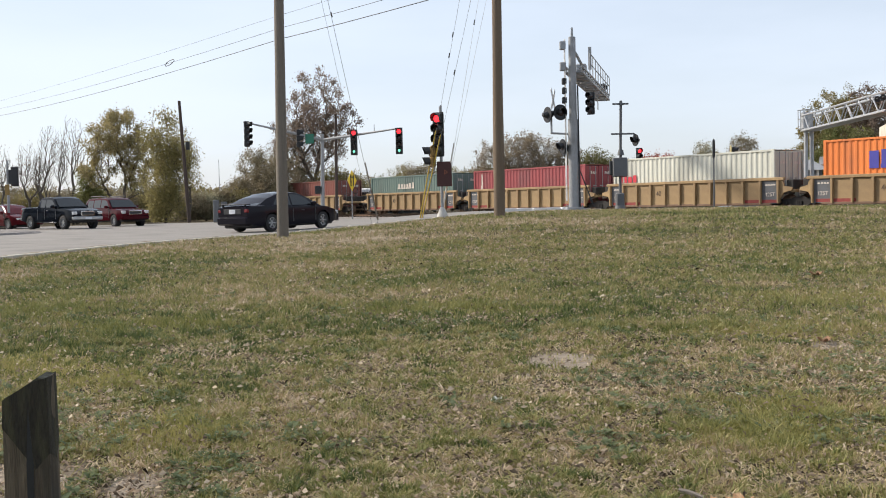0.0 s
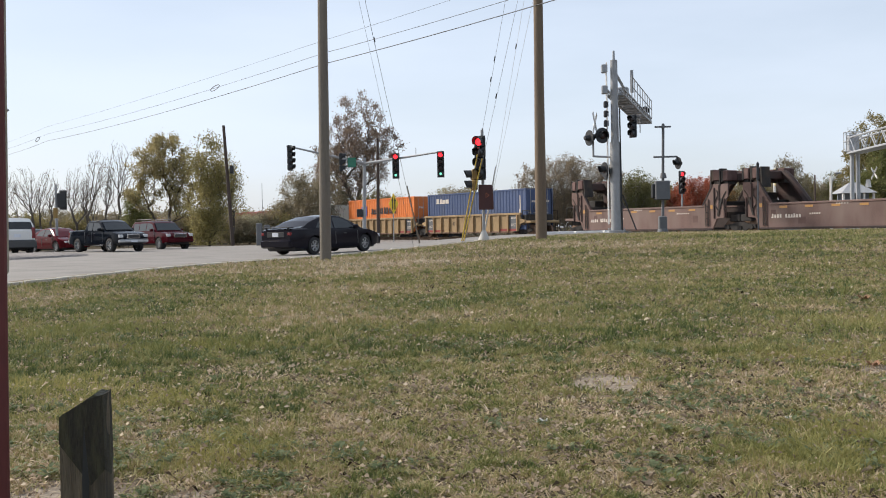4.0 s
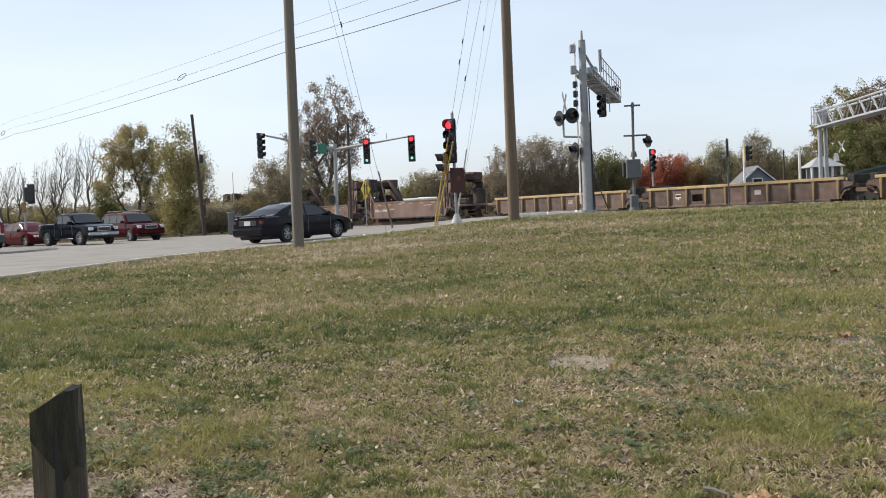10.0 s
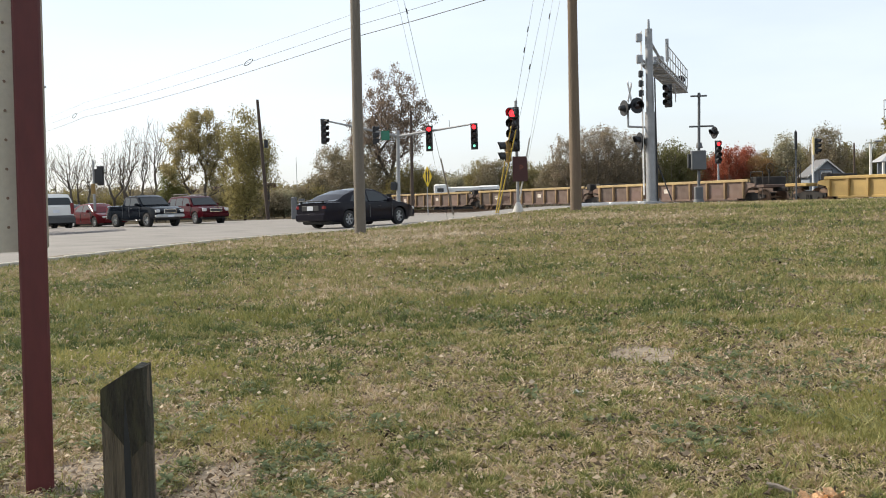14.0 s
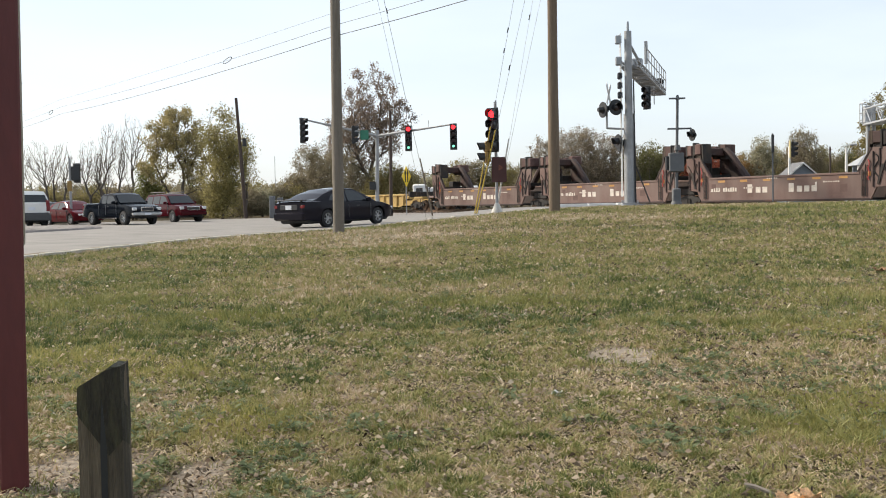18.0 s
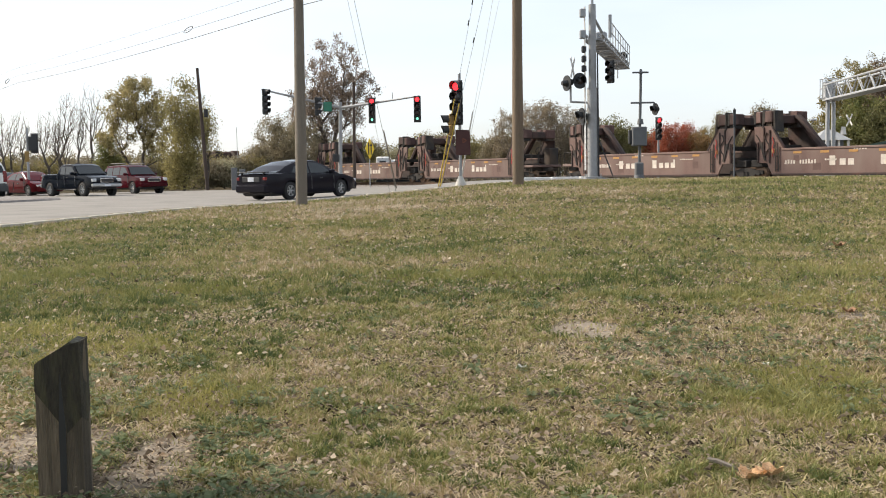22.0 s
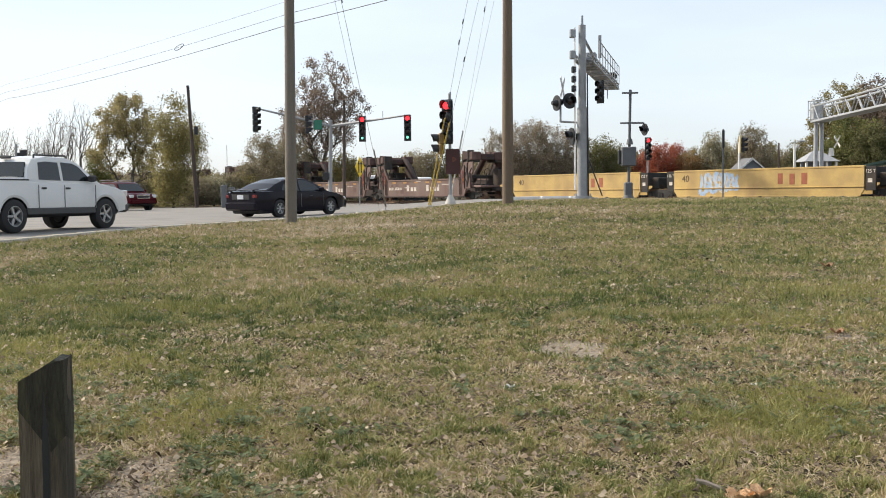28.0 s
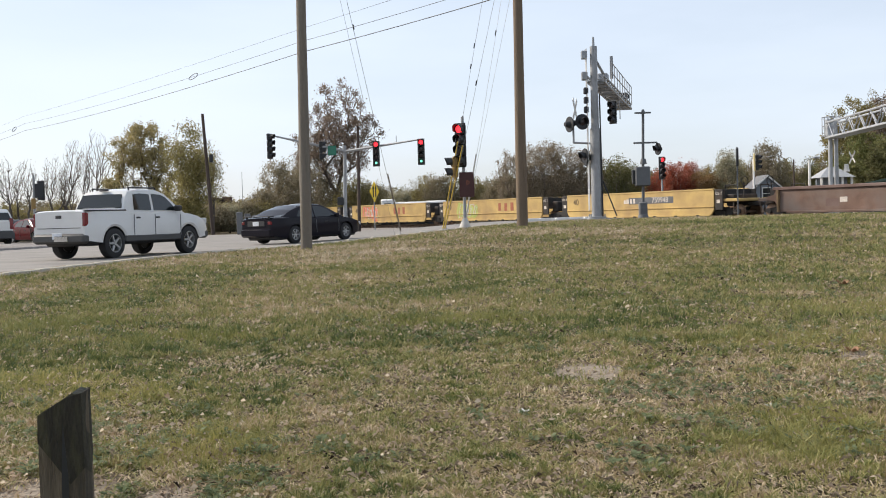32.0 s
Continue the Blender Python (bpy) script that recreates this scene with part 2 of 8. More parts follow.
M = {
    "asphalt": mat("worn_asphalt", (0.215, 0.198, 0.178), 0.9, var=0.18, scale=0.5, fine=30, bump=0.3, dirt=(0.16, 0.15, 0.135)),
    "concrete": mat("concrete", (0.5, 0.48, 0.44), 0.85, var=0.15, scale=2, dirt=(0.3, 0.27, 0.22)),
    "kerb": mat("kerb_concrete", (0.44, 0.4, 0.33), 0.9, var=0.15, scale=2, dirt=(0.4, 0.34, 0.25), dirt_amount=0.2, each=0.06),
    "ballast": mat("ballast", (0.2, 0.18, 0.165), 0.95, var=0.5, scale=5, fine=25, bump=0.8),
    "rail": mat("rail_steel", (0.2, 0.13, 0.09), 0.5, 0.6),
    "tie": mat("tie_timber", (0.12, 0.09, 0.07), 0.9, each=0.3),
    "pole": mat("weathered_pole", (0.18, 0.155, 0.125), 0.9, var=0.3, scale=1.5, fine=20, bump=0.5, stretch=(8, 8, 0.5), dirt=(0.16, 0.13, 0.1)),
    "pole_brown": mat("brown_pole", (0.17, 0.125, 0.085), 0.9, var=0.3, scale=1.5, fine=20, bump=0.5, stretch=(8, 8, 0.5), dirt=(0.13, 0.09, 0.06)),
    "pole_dark": mat("dark_pole", (0.07, 0.05, 0.04), 0.9, var=0.3, stretch=(8, 8, 0.5)),
    "post": mat("old_timber_post", (0.155, 0.12, 0.08), 0.95, var=0.6, scale=9, fine=60, bump=0.9, stretch=(5, 5, 0.25), dirt=(0.05, 0.042, 0.03), dirt_amount=0.45, dirt_scale=4.0),
    "galv": mat("galvanised_steel", (0.31, 0.315, 0.32), 0.55, 0.4, var=0.18, scale=4, bump=0.05, dirt=(0.2, 0.2, 0.195)),
    "dull_alu": mat("dull_silver_paint", (0.13, 0.135, 0.14), 0.7, 0.1, var=0.18, bump=0.03, dirt=(0.1, 0.1, 0.1)),
    "alu": mat("silver_paint", (0.38, 0.39, 0.4), 0.5, 0.3, var=0.1, bump=0.03),
    "black": mat("black_paint", (0.015, 0.016, 0.018), 0.5, var=0.2, bump=0.03),
    "blackmetal": mat("black_running_gear", (0.03, 0.027, 0.025), 0.8, 0.2, var=0.4, dirt=(0.09, 0.06, 0.04)),
    "strand": mat("weathered_strand", (0.16, 0.16, 0.16), 0.6, 0.4, bump=0),
    "wire": mat("wire", (0.1, 0.1, 0.1), 0.6, 0.4, bump=0),
    "paleguy": mat("guy_strand", (0.5, 0.5, 0.5), 0.5, 0.5, bump=0),
    "yguard": mat("yellow_guard", (0.5, 0.35, 0.05), 0.5, var=0.1),
    "wguard": mat("grey_guard", (0.6, 0.58, 0.54), 0.6, var=0.1),
    "sig_yellow": mat("signal_yellow", (0.26, 0.16, 0.045), 0.5, var=0.1),
    "red_on": mat("lit_red_lens", (1.0, 0.025, 0.035), 0.3, var=0, bump=0, emit=2.6),
    "green_on": mat("lit_green_lens", (0.25, 1.0, 0.7), 0.3, var=0, bump=0, emit=0.9),
    "lens_off": mat("dark_lens", (0.03, 0.02, 0.02), 0.2, bump=0),
    "pale_yellow": mat("faded_yellow_plate", (0.62, 0.5, 0.24), 0.6, var=0.15),
    "sign_green": mat("green_sign", (0.02, 0.16, 0.1), 0.4, bump=0),
    "sign_yellow": mat("yellow_sign", (0.8, 0.55, 0.03), 0.4, var=0.05, bump=0),
    "sign_maroon": mat("maroon_sign_board", (0.06, 0.018, 0.016), 0.6, var=0.15),
    "sign_beige": mat("beige_board", (0.52, 0.47, 0.38), 0.7, var=0.12, scale=2, dirt=(0.36, 0.3, 0.22)),
    "red_post": mat("maroon_painted_post", (0.1, 0.017, 0.016), 0.6, var=0.2, scale=3, fine=30, bump=0.15, stretch=(1, 1, 0.3)),
    "white": mat("white_paint", (0.75, 0.74, 0.72), 0.6, var=0.06, dirt=(0.5, 0.47, 0.42)),
    "whiteplain": mat("white_marking", (0.75, 0.73, 0.7), 0.6, var=0.15),
    "steel_grey": mat("grey_cabinet", (0.33, 0.35, 0.37), 0.5, 0.2, var=0.1, dirt=(0.2, 0.2, 0.2)),
}

# ---- the lie of the land ----
AZ = radians(34.7)                              # the track runs away to the left
TRACK = Matrix.Translation((18.476, 54.932, 0.0)) @ Matrix.Rotation(AZ + math.pi / 2, 4, "Z")   # x along the track, -y its far side... near side at y = 0
T_D = np.array((-math.sin(AZ), math.cos(AZ)))
T_N = np.array((math.cos(AZ), math.sin(AZ)))
RAIL_Z = 0.42
EDGE = [(-30, -22), (-12.6, 8), (-9, 20.5), (-6.8, 29.5), (-4, 33.6), (-0.7, 36.8), (3, 43.5), (6, 52.5), (10, 57.5), (17, 60.5), (30, 63), (60, 69), (120, 78)]      # near kerb of the road
FAR = [(-75, -22), (-70, 8), (-64, 26), (-55, 42), (-38, 58), (-24, 69), (-8, 78), (1, 78), (9, 75), (17, 73.5), (30, 74), (60, 80), (120, 89)]


def ss(a, b, v):
    k = np.clip((v - a) / (b - a), 0, 1)
    return k * k * (3 - 2 * k)


def curve(pts, n):
    """n points along a smooth line through pts."""
    p = [Vector((*q, 0)) for q in pts]
    out = []
    for i in range(n):
        u = i / (n - 1) * (len(p) - 1)
        k = min(int(u), len(p) - 2)
        f = u - k
        a, b, c, d = p[max(k - 1, 0)], p[k], p[k + 1], p[min(k + 2, len(p) - 1)]
        out.append(0.5 * (2 * b + (c - a) * f + (2 * a - 5 * b + 4 * c - d) * f * f + (3 * b - a - 3 * c + d) * f ** 3))
    return out


NEAR_LINE, FAR_LINE = curve(EDGE, 260), curve(FAR, 260)
E_XY = np.array([(p.x, p.y) for p in NEAR_LINE])


def edge_dist(x, y):
    """Distance from the kerb line, positive on the lawn's side."""
    x, y = np.asarray(x, float).ravel(), np.asarray(y, float).ravel()
    out = np.empty(len(x))
    for s in range(0, len(x), 20000):
        dx, dy = x[s:s + 20000, None] - E_XY[None, :, 0], y[s:s + 20000, None] - E_XY[None, :, 1]
        k = np.argmin(dx * dx + dy * dy, 1)
        a, b = E_XY[np.maximum(k - 1, 0)], E_XY[np.minimum(k + 1, len(E_XY) - 1)]
        t = (b - a) / np.linalg.norm(b - a, axis=1)[:, None]
        rx, ry = x[s:s + 20000] - a[:, 0], y[s:s + 20000] - a[:, 1]
        out[s:s + 20000] = rx * t[:, 1] - ry * t[:, 0]
    return out


def land(x, y):
    """Height of the ground: a lawn that rises to a low crest before the track."""
    x, y = np.asarray(x, float), np.asarray(y, float)
    q = (x - 18.476) * T_N[0] + (y - 54.932) * T_N[1]
    rise = 0.22 * ss(8, 28, y) + (0.47 * ss(16, 38, y)) * ss(-7, 3, x)
    rise = rise * ss(120, 60, y) + 0.15 * ss(60, 120, y)
    k = ss(-8.5, -3.0, q)
    return rise * (1 - k) + 0.16 * k


def ground_z(x, y):
    return float(land(x, y))


# ground sheet, fine near the camera and coarse far off
def ground_material():
    m = bpy.data.materials.new("lawn_soil_and_shaded_turf")
    m.use_nodes = True
    n, l = m.node_tree.nodes, m.node_tree.links
    b = n["Principled BSDF"]
    b.inputs["Roughness"].default_value = 0.95
    b.inputs["Specular IOR Level"].default_value = 0.1
    geo = n.new("ShaderNodeNewGeometry")
    pos = geo.outputs["Position"]

    def tex(scale, detail=5):
        t = n.new("ShaderNodeTexNoise")
        t.inputs["Scale"].default_value, t.inputs["Detail"].default_value = scale, detail
        l.new(pos, t.inputs["Vector"])
        return t.outputs[0]

    def blend(fac, a, c, lo, hi):
        r, mx = n.new("ShaderNodeMapRange"), n.new("ShaderNodeMixRGB")
        r.inputs[1].default_value, r.inputs[2].default_value = lo, hi
        l.new(fac, r.inputs[0]), l.new(r.outputs[0], mx.inputs[0])
        for k, s in ((1, a), (2, c)):
            if isinstance(s, tuple):
                mx.inputs[k].default_value = (*s, 1)
            else:
                l.new(s, mx.inputs[k])
        return mx.outputs[0]

    # turf kept dark: the shade between grass blades is put into its colour
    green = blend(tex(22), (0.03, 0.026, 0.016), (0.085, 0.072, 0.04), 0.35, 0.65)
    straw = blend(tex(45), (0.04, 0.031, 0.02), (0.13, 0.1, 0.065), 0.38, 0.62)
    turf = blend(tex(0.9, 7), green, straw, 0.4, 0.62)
    soil = blend(tex(20), (0.19, 0.157, 0.122), (0.35, 0.295, 0.232), 0.3, 0.7)
    wob = tex(4.0, 4)
    for cx, cy, rx, ry in ((0.8, 6.95, 0.25, 0.42), (2.76, 7.42, 0.15, 0.22), (-1.2, 3.85, 0.13, 0.4), (-1.75, 4.0, 0.3, 0.4)):
        mp = n.new("ShaderNodeMapping")
        mp.inputs["Location"].default_value, mp.inputs["Scale"].default_value = (-cx / rx, -cy / ry, 0), (1 / rx, 1 / ry, 0)
        ln, ad = n.new("ShaderNodeVectorMath"), n.new("ShaderNodeMath")
        ln.operation = "LENGTH"
        l.new(pos, mp.inputs[0]), l.new(mp.outputs[0], ln.inputs[0]), l.new(ln.outputs["Value"], ad.inputs[0]), l.new(wob, ad.inputs[1])
        turf = blend(ad.outputs[0], soil, turf, 1.2, 1.8)
    l.new(turf, b.inputs["Base Color"])
    bp = n.new("ShaderNodeBump")
    bp.inputs["Strength"].default_value, bp.inputs["Distance"].default_value = 0.6, 0.05
    l.new(tex(35, 6), bp.inputs["Height"]), l.new(bp.outputs[0], b.inputs["Normal"])
    return m


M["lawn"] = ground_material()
gx = np.concatenate([-np.geomspace(2200, 62, 18), np.arange(-60, 60.1, 0.75), np.geomspace(62, 2200, 18)])
gy = np.concatenate([-np.geomspace(2200, 22, 14), np.arange(-20, 100.1, 0.75), np.geomspace(103, 3000, 22)])
XX, YY = np.meshgrid(gx, gy, indexing="ij")
ZZ = land(XX, YY)
near = (np.abs(XX) < 61) & (YY > -21) & (YY < 101)
dd = np.full(XX.shape, 50.0)
dd[near] = edge_dist(XX[near], YY[near])
ZZ = ZZ - 0.16 * ss(0.1, -0.9, dd) * near
i, j = np.meshgrid(np.arange(len(gx) - 1), np.arange(len(gy) - 1), indexing="ij")
i, j = i.ravel(), j.ravel()
W = len(gy)
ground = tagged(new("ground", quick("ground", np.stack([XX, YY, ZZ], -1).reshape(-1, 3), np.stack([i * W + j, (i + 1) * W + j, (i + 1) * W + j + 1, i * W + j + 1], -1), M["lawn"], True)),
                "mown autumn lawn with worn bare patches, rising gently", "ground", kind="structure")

# road
rv, rf = [], []
K = 24
for p, q in zip(NEAR_LINE, FAR_LINE):
    for k in range(K + 1):
        f = (k / K) ** 1.3
        x, y = p.x + (q.x - p.x) * f, p.y + (q.y - p.y) * f
        rv.append((x, y, ground_z(x, y) - 0.02))
for a in range(len(NEAR_LINE) - 1):
    for k in range(K):
        rf.append((a * (K + 1) + k, (a + 1) * (K + 1) + k, (a + 1) * (K + 1) + k + 1, a * (K + 1) + k + 1))
road = tagged(new("road", quick("road", rv, rf, M["asphalt"], True)), "pale worn asphalt road curving to the crossing", "road", kind="structure")

# ---- track ----
CENTRE = -1.22                    # the track's middle, seen from the near side of the loads
bed = Geo()
for a in range(-260, 900, 20):
    bed.loft([[(x, CENTRE - 3.4, 0.02), (x, CENTRE - 1.9, RAIL_Z - 0.24), (x, CENTRE + 1.9, RAIL_Z - 0.24), (x, CENTRE + 3.4, 0.02)] for x in (a, a + 20)], False, False)
track_bed = part("track_bed", bed, M["ballast"], None, "grey crushed stone track bed", TRACK, smooth=0)
tagged(track_bed, category="track bed", kind="structure")
for k in (-1, 1):
    g = Geo()
    y = CENTRE + k * 0.7525
    g.slab([(y - 0.075, RAIL_Z - 0.17), (y + 0.075, RAIL_Z - 0.17), (y + 0.075, RAIL_Z - 0.15), (y + 0.01, RAIL_Z - 0.14), (y + 0.01, RAIL_Z - 0.04), (y + 0.037, RAIL_Z - 0.03), (y + 0.037, RAIL_Z),
            (y - 0.037, RAIL_Z), (y - 0.037, RAIL_Z - 0.03), (y - 0.01, RAIL_Z - 0.04), (y - 0.01, RAIL_Z - 0.14), (y - 0.075, RAIL_Z - 0.15)], "x", -260, 900)
    tagged(part("rail", g, M["rail"], None, "rusty steel running rail on timber sleepers", TRACK), category="rail", group="rails of the track", kind="structure")
tie = Geo().box(-0.11, 0.11, -1.3, 1.3, -0.1, 0.0, 0.012).mesh("sleeper", M["tie"], 0)
for k in range(190):
    part("sleeper", tie, None, track_bed, at=pose(-20 + k * 0.56, CENTRE, RAIL_Z - 0.165))
g = Geo()
for k in range(9):
    g.box(9.4 + k * 1.25, 10.6 + k * 1.25, CENTRE - 0.66, CENTRE + 0.66, RAIL_Z - 0.2, RAIL_Z - 0.012, 0.02).box(9.4 + k * 1.25, 10.6 + k * 1.25, CENTRE + 0.84, CENTRE + 1.9, RAIL_Z - 0.2, RAIL_Z - 0.012, 0.02)
tagged(part("crossing_panel", g, M["concrete"], None, "pale concrete road crossing panels between the rails", TRACK), category="crossing panel", kind="structure")

# ---- train ----
SPEED = 14.2
MOVERS = []
P = {
    "tan": mat("tan_car_paint", (0.38, 0.255, 0.12), 0.65, var=0.25, scale=1.2, dirt=(0.17, 0.11, 0.06), dirt_amount=0.75, each=0.08),
    "yellow": mat("yellow_car_paint", (0.48, 0.325, 0.11), 0.6, var=0.2, scale=1.0, dirt=(0.3, 0.19, 0.08), dirt_amount=0.5, each=0.08),
    "brown": mat("brown_car_paint", (0.145, 0.088, 0.074), 0.8, var=0.3, scale=1.2, dirt=(0.2, 0.145, 0.125), dirt_amount=0.5, each=0.1, stretch=(1, 1, 0.4)),
    "box_brown": mat("bulkhead_box_paint", (0.07, 0.034, 0.029), 0.75, var=0.3, scale=1.5, dirt=(0.17, 0.1, 0.085), dirt_amount=0.35, each=0.3, dirt_scale=1.6, stretch=(1, 1, 0.4)),
    "brace": mat("sooty_brace", (0.035, 0.022, 0.019), 0.8, var=0.3, dirt=(0.09, 0.04, 0.03), dirt_amount=0.3),
    "post_dark": mat("dull_tan_post", (0.24, 0.16, 0.085), 0.85, var=0.4, each=0.2),
    "rail_yellow": mat("faded_yellow_rail", (0.42, 0.3, 0.13), 0.65, var=0.3, scale=1.5, dirt=(0.2, 0.14, 0.085), dirt_amount=0.6, each=0.1),
    "rust": mat("rusted_panel", (0.11, 0.066, 0.048), 0.85, var=0.45, scale=1.5, dirt=(0.17, 0.14, 0.125), dirt_amount=0.55, each=0.5),
    "chain_red": mat("red_chain", (0.42, 0.05, 0.045), 0.6, var=0.2),
    "patch": mat("newer_brown_paint", (0.11, 0.062, 0.052), 0.75, var=0.2),
    "grey_panel": mat("grey_primer_panel", (0.11, 0.115, 0.125), 0.7, var=0.2, dirt=(0.07, 0.06, 0.05)),
    "maroonstripe": mat("maroon_stripe", (0.24, 0.035, 0.03), 0.6),
    "amber": mat("amber_reflector", (0.42, 0.22, 0.07), 0.35, bump=0),
    "letter": mat("white_lettering", (0.56, 0.5, 0.44), 0.7, var=0.3, scale=4, bump=0),
    "letter_dark": mat("dark_lettering", (0.05, 0.03, 0.02), 0.7, bump=0),
    "letter_red": mat("red_lettering", (0.3, 0.09, 0.045), 0.7, var=0.3, scale=4, bump=0),
    "blue_paint": mat("pale_blue_spray", (0.36, 0.47, 0.62), 0.6, var=0.3, bump=0),
    "red_paint": mat("salmon_spray", (0.66, 0.2, 0.13), 0.6, var=0.3, bump=0),
    "green_paint": mat("lime_spray", (0.4, 0.45, 0.12), 0.6, var=0.3, bump=0),
    "white_spray": mat("white_spray", (0.55, 0.53, 0.5), 0.6, var=0.3, bump=0),
}


def written(name, text, size, material, parent, m, label=""):
    """Words or numbers in the built-in font."""
    c = bpy.data.curves.new(name, "FONT")
    c.body, c.size, c.extrude, c.align_x, c.align_y = text, size, 0.004, "CENTER", "CENTER"
    c.materials.append(material)
    ob = new(name, c)
    ob.parent, ob.matrix_basis = parent, m
    return tagged(ob, label)


NEAR = pose(0, 0, 0, 90, 0, 180)      # stands writing up on the side that faces the road


def bars(n, w, h, gap, r):
    g = Geo()
    x = -(n * (w + gap)) / 2
    for _ in range(n):
        hh, ww = h * r.uniform(0.72, 1.0), w * r.uniform(0.75, 1.1)
        g.box(x, x + ww, 0, 0.006, -h / 2, -h / 2 + hh)
        if r.random() < 0.5:
            g.box(x + ww * 0.9, x + ww + gap * 0.8, 0, 0.005, -h / 2, -h / 2 + h * 0.22)
        x += w + gap
    return g


def spray(w, h, n, r, thick=0.07):
    """Looping spray-can strokes, as flat ribbons."""
    g = Geo()
    for k in range(n):
        cx, cz = -w / 2 + (k + 0.5) * w / n, r.uniform(-0.12, 0.12) * h
        a0, turn = r.uniform(0, 6), r.uniform(3.5, 6.5) * r.choice((-1, 1))
        rx, rz = w / n * r.uniform(0.4, 0.75), h * r.uniform(0.28, 0.48)
        pts = [(cx + rx * math.cos(a0 + turn * i / 14) + 0.1 * math.sin(i * 1.3 + k), cz + rz * math.sin(a0 + turn * i / 14 + 0.5 * math.sin(i * 0.9))) for i in range(15)]
        for (x0, z0), (x1, z1) in zip(pts, pts[1:]):
            d = Vector((x1 - x0, 0, z1 - z0))
            if d.length < 1e-3:
                continue
            nrm = Vector((-d.z, 0, d.x)).normalized() * thick / 2
            y = 0.002 + 0.0006 * k
            g.add([(x0 - nrm.x, y, z0 - nrm.z), (x1 - nrm.x, y, z1 - nrm.z), (x1 + nrm.x, y, z1 + nrm.z), (x0 + nrm.x, y, z0 + nrm.z)], [(0, 1, 2, 3)])
    return g


# running gear: two axles in a cast frame
def side_frame():
    g = Geo()
    g.slab([(-1.15, 0.36), (-1.15, 0.56), (-0.55, 0.62), (-0.3, 0.72), (0.3, 0.72), (0.55, 0.62), (1.15, 0.56), (1.15, 0.36), (0.7, 0.38), (0.35, 0.16), (-0.35, 0.16), (-0.7, 0.38)], "y", -0.06, 0.06)
    for x in (-0.12, 0.0, 0.12):
        g.rod((x, 0.08, 0.2), (x, 0.08, 0.5), 0.055, n=8)
    for x in (-0.86, 0.86):
        g.rod((x, -0.08, 0.42), (x, 0.11, 0.42), 0.13, n=10)
    return g.mesh("side_frame", M["blackmetal"])


def wheelset():
    """An axle with two flanged wheels, turned in one piece."""
    half = [(0.07, 0.0), (0.07, 0.66), (0.455, 0.67), (0.455, 0.72), (0.42, 0.73), (0.42, 0.86), (0.34, 0.865), (0.3, 0.875), (0.08, 0.88), (0.07, 0.95)]
    prof = [(r, -y) for r, y in reversed(half[1:])] + half
    ring = lambda r, y: [(r * math.cos(a * math.pi / 10), y, r * math.sin(a * math.pi / 10)) for a in range(20)]
    return Geo().loft([ring(r, y) for r, y in prof]).mesh("wheelset", M["rail"])


FRAME, WHEELS = side_frame(), wheelset()
BOLSTER = Geo().box(-0.22, 0.22, -0.95, 0.95, 0.42, 0.68, 0.04).mesh("bolster", M["blackmetal"])


def bogie(parent, x):
    b = part("bogie", BOLSTER, None, parent, "black cast steel two-axle bogie", pose(x, 0, 0))
    for k in (-1, 1):
        part("side_frame", FRAME, None, b, at=pose(0, k * 1.02, 0, 0, 0, 0 if k > 0 else 180))
        part("wheelset", WHEELS, None, b, at=pose(k * 0.86, 0, 0.42))


COUPLER = Geo().box(-0.5, 0.35, -0.1, 0.1, 0.75, 0.98, 0.03).box(0.2, 0.5, -0.18, 0.16, 0.72, 1.0, 0.06).mesh("coupler", M["blackmetal"])


def end_platform(parent, x, s, paint, h):
    """A coupler end: platform, hand brake wheel, steps and hand rails. s: the way it points."""
    g = Geo().box(-0.75, 0.75, -1.35, 1.35, h - 0.18, h, 0.03)
    part("end_platform", g, paint, parent, at=pose(x, 0, 0))
    part("coupler", COUPLER, None, parent, "black knuckle coupler", pose(x + s * 0.75, 0, 0, 0, 0, 0 if s > 0 else 180))
    for y in (-1.3, 1.3):
        g = Geo()
        g.rod((0.6 * s, y, h), (0.6 * s, y, h + 0.75), 0.025, n=6).rod((-0.3 * s, y, h), (-0.3 * s, y, h + 0.75), 0.025, n=6).rod((0.6 * s, y, h + 0.75), (-0.3 * s, y, h + 0.75), 0.025, n=6)
        part("hand_rail", g, M["blackmetal"], parent, at=pose(x, 0, 0))
        g = Geo().rod((0.6 * s, y, 0.35), (0.6 * s, y, h), 0.025, n=6).rod((0.3 * s, y, 0.35), (0.3 * s, y, h), 0.025, n=6).rod((0.6 * s, y, 0.38), (0.3 * s, y, 0.38), 0.03, n=6)
        part("step", g, M["blackmetal"], parent, at=pose(x, 0, 0))
    g = Geo().rod((0.45 * s, 0.6, h), (0.45 * s, 0.6, h + 0.9), 0.04, n=6)
    ring = [(0.52 * s, 0.6 + 0.27 * math.cos(a * math.pi / 6), h + 0.95 + 0.27 * math.sin(a * math.pi / 6)) for a in range(13)]
    for a, b in zip(ring, ring[1:]):
        g.rod(a, b, 0.025, n=5)
    part("brake_wheel", g, M["blackmetal"], parent, "hand brake wheel on its column", pose(x, 0, 0))


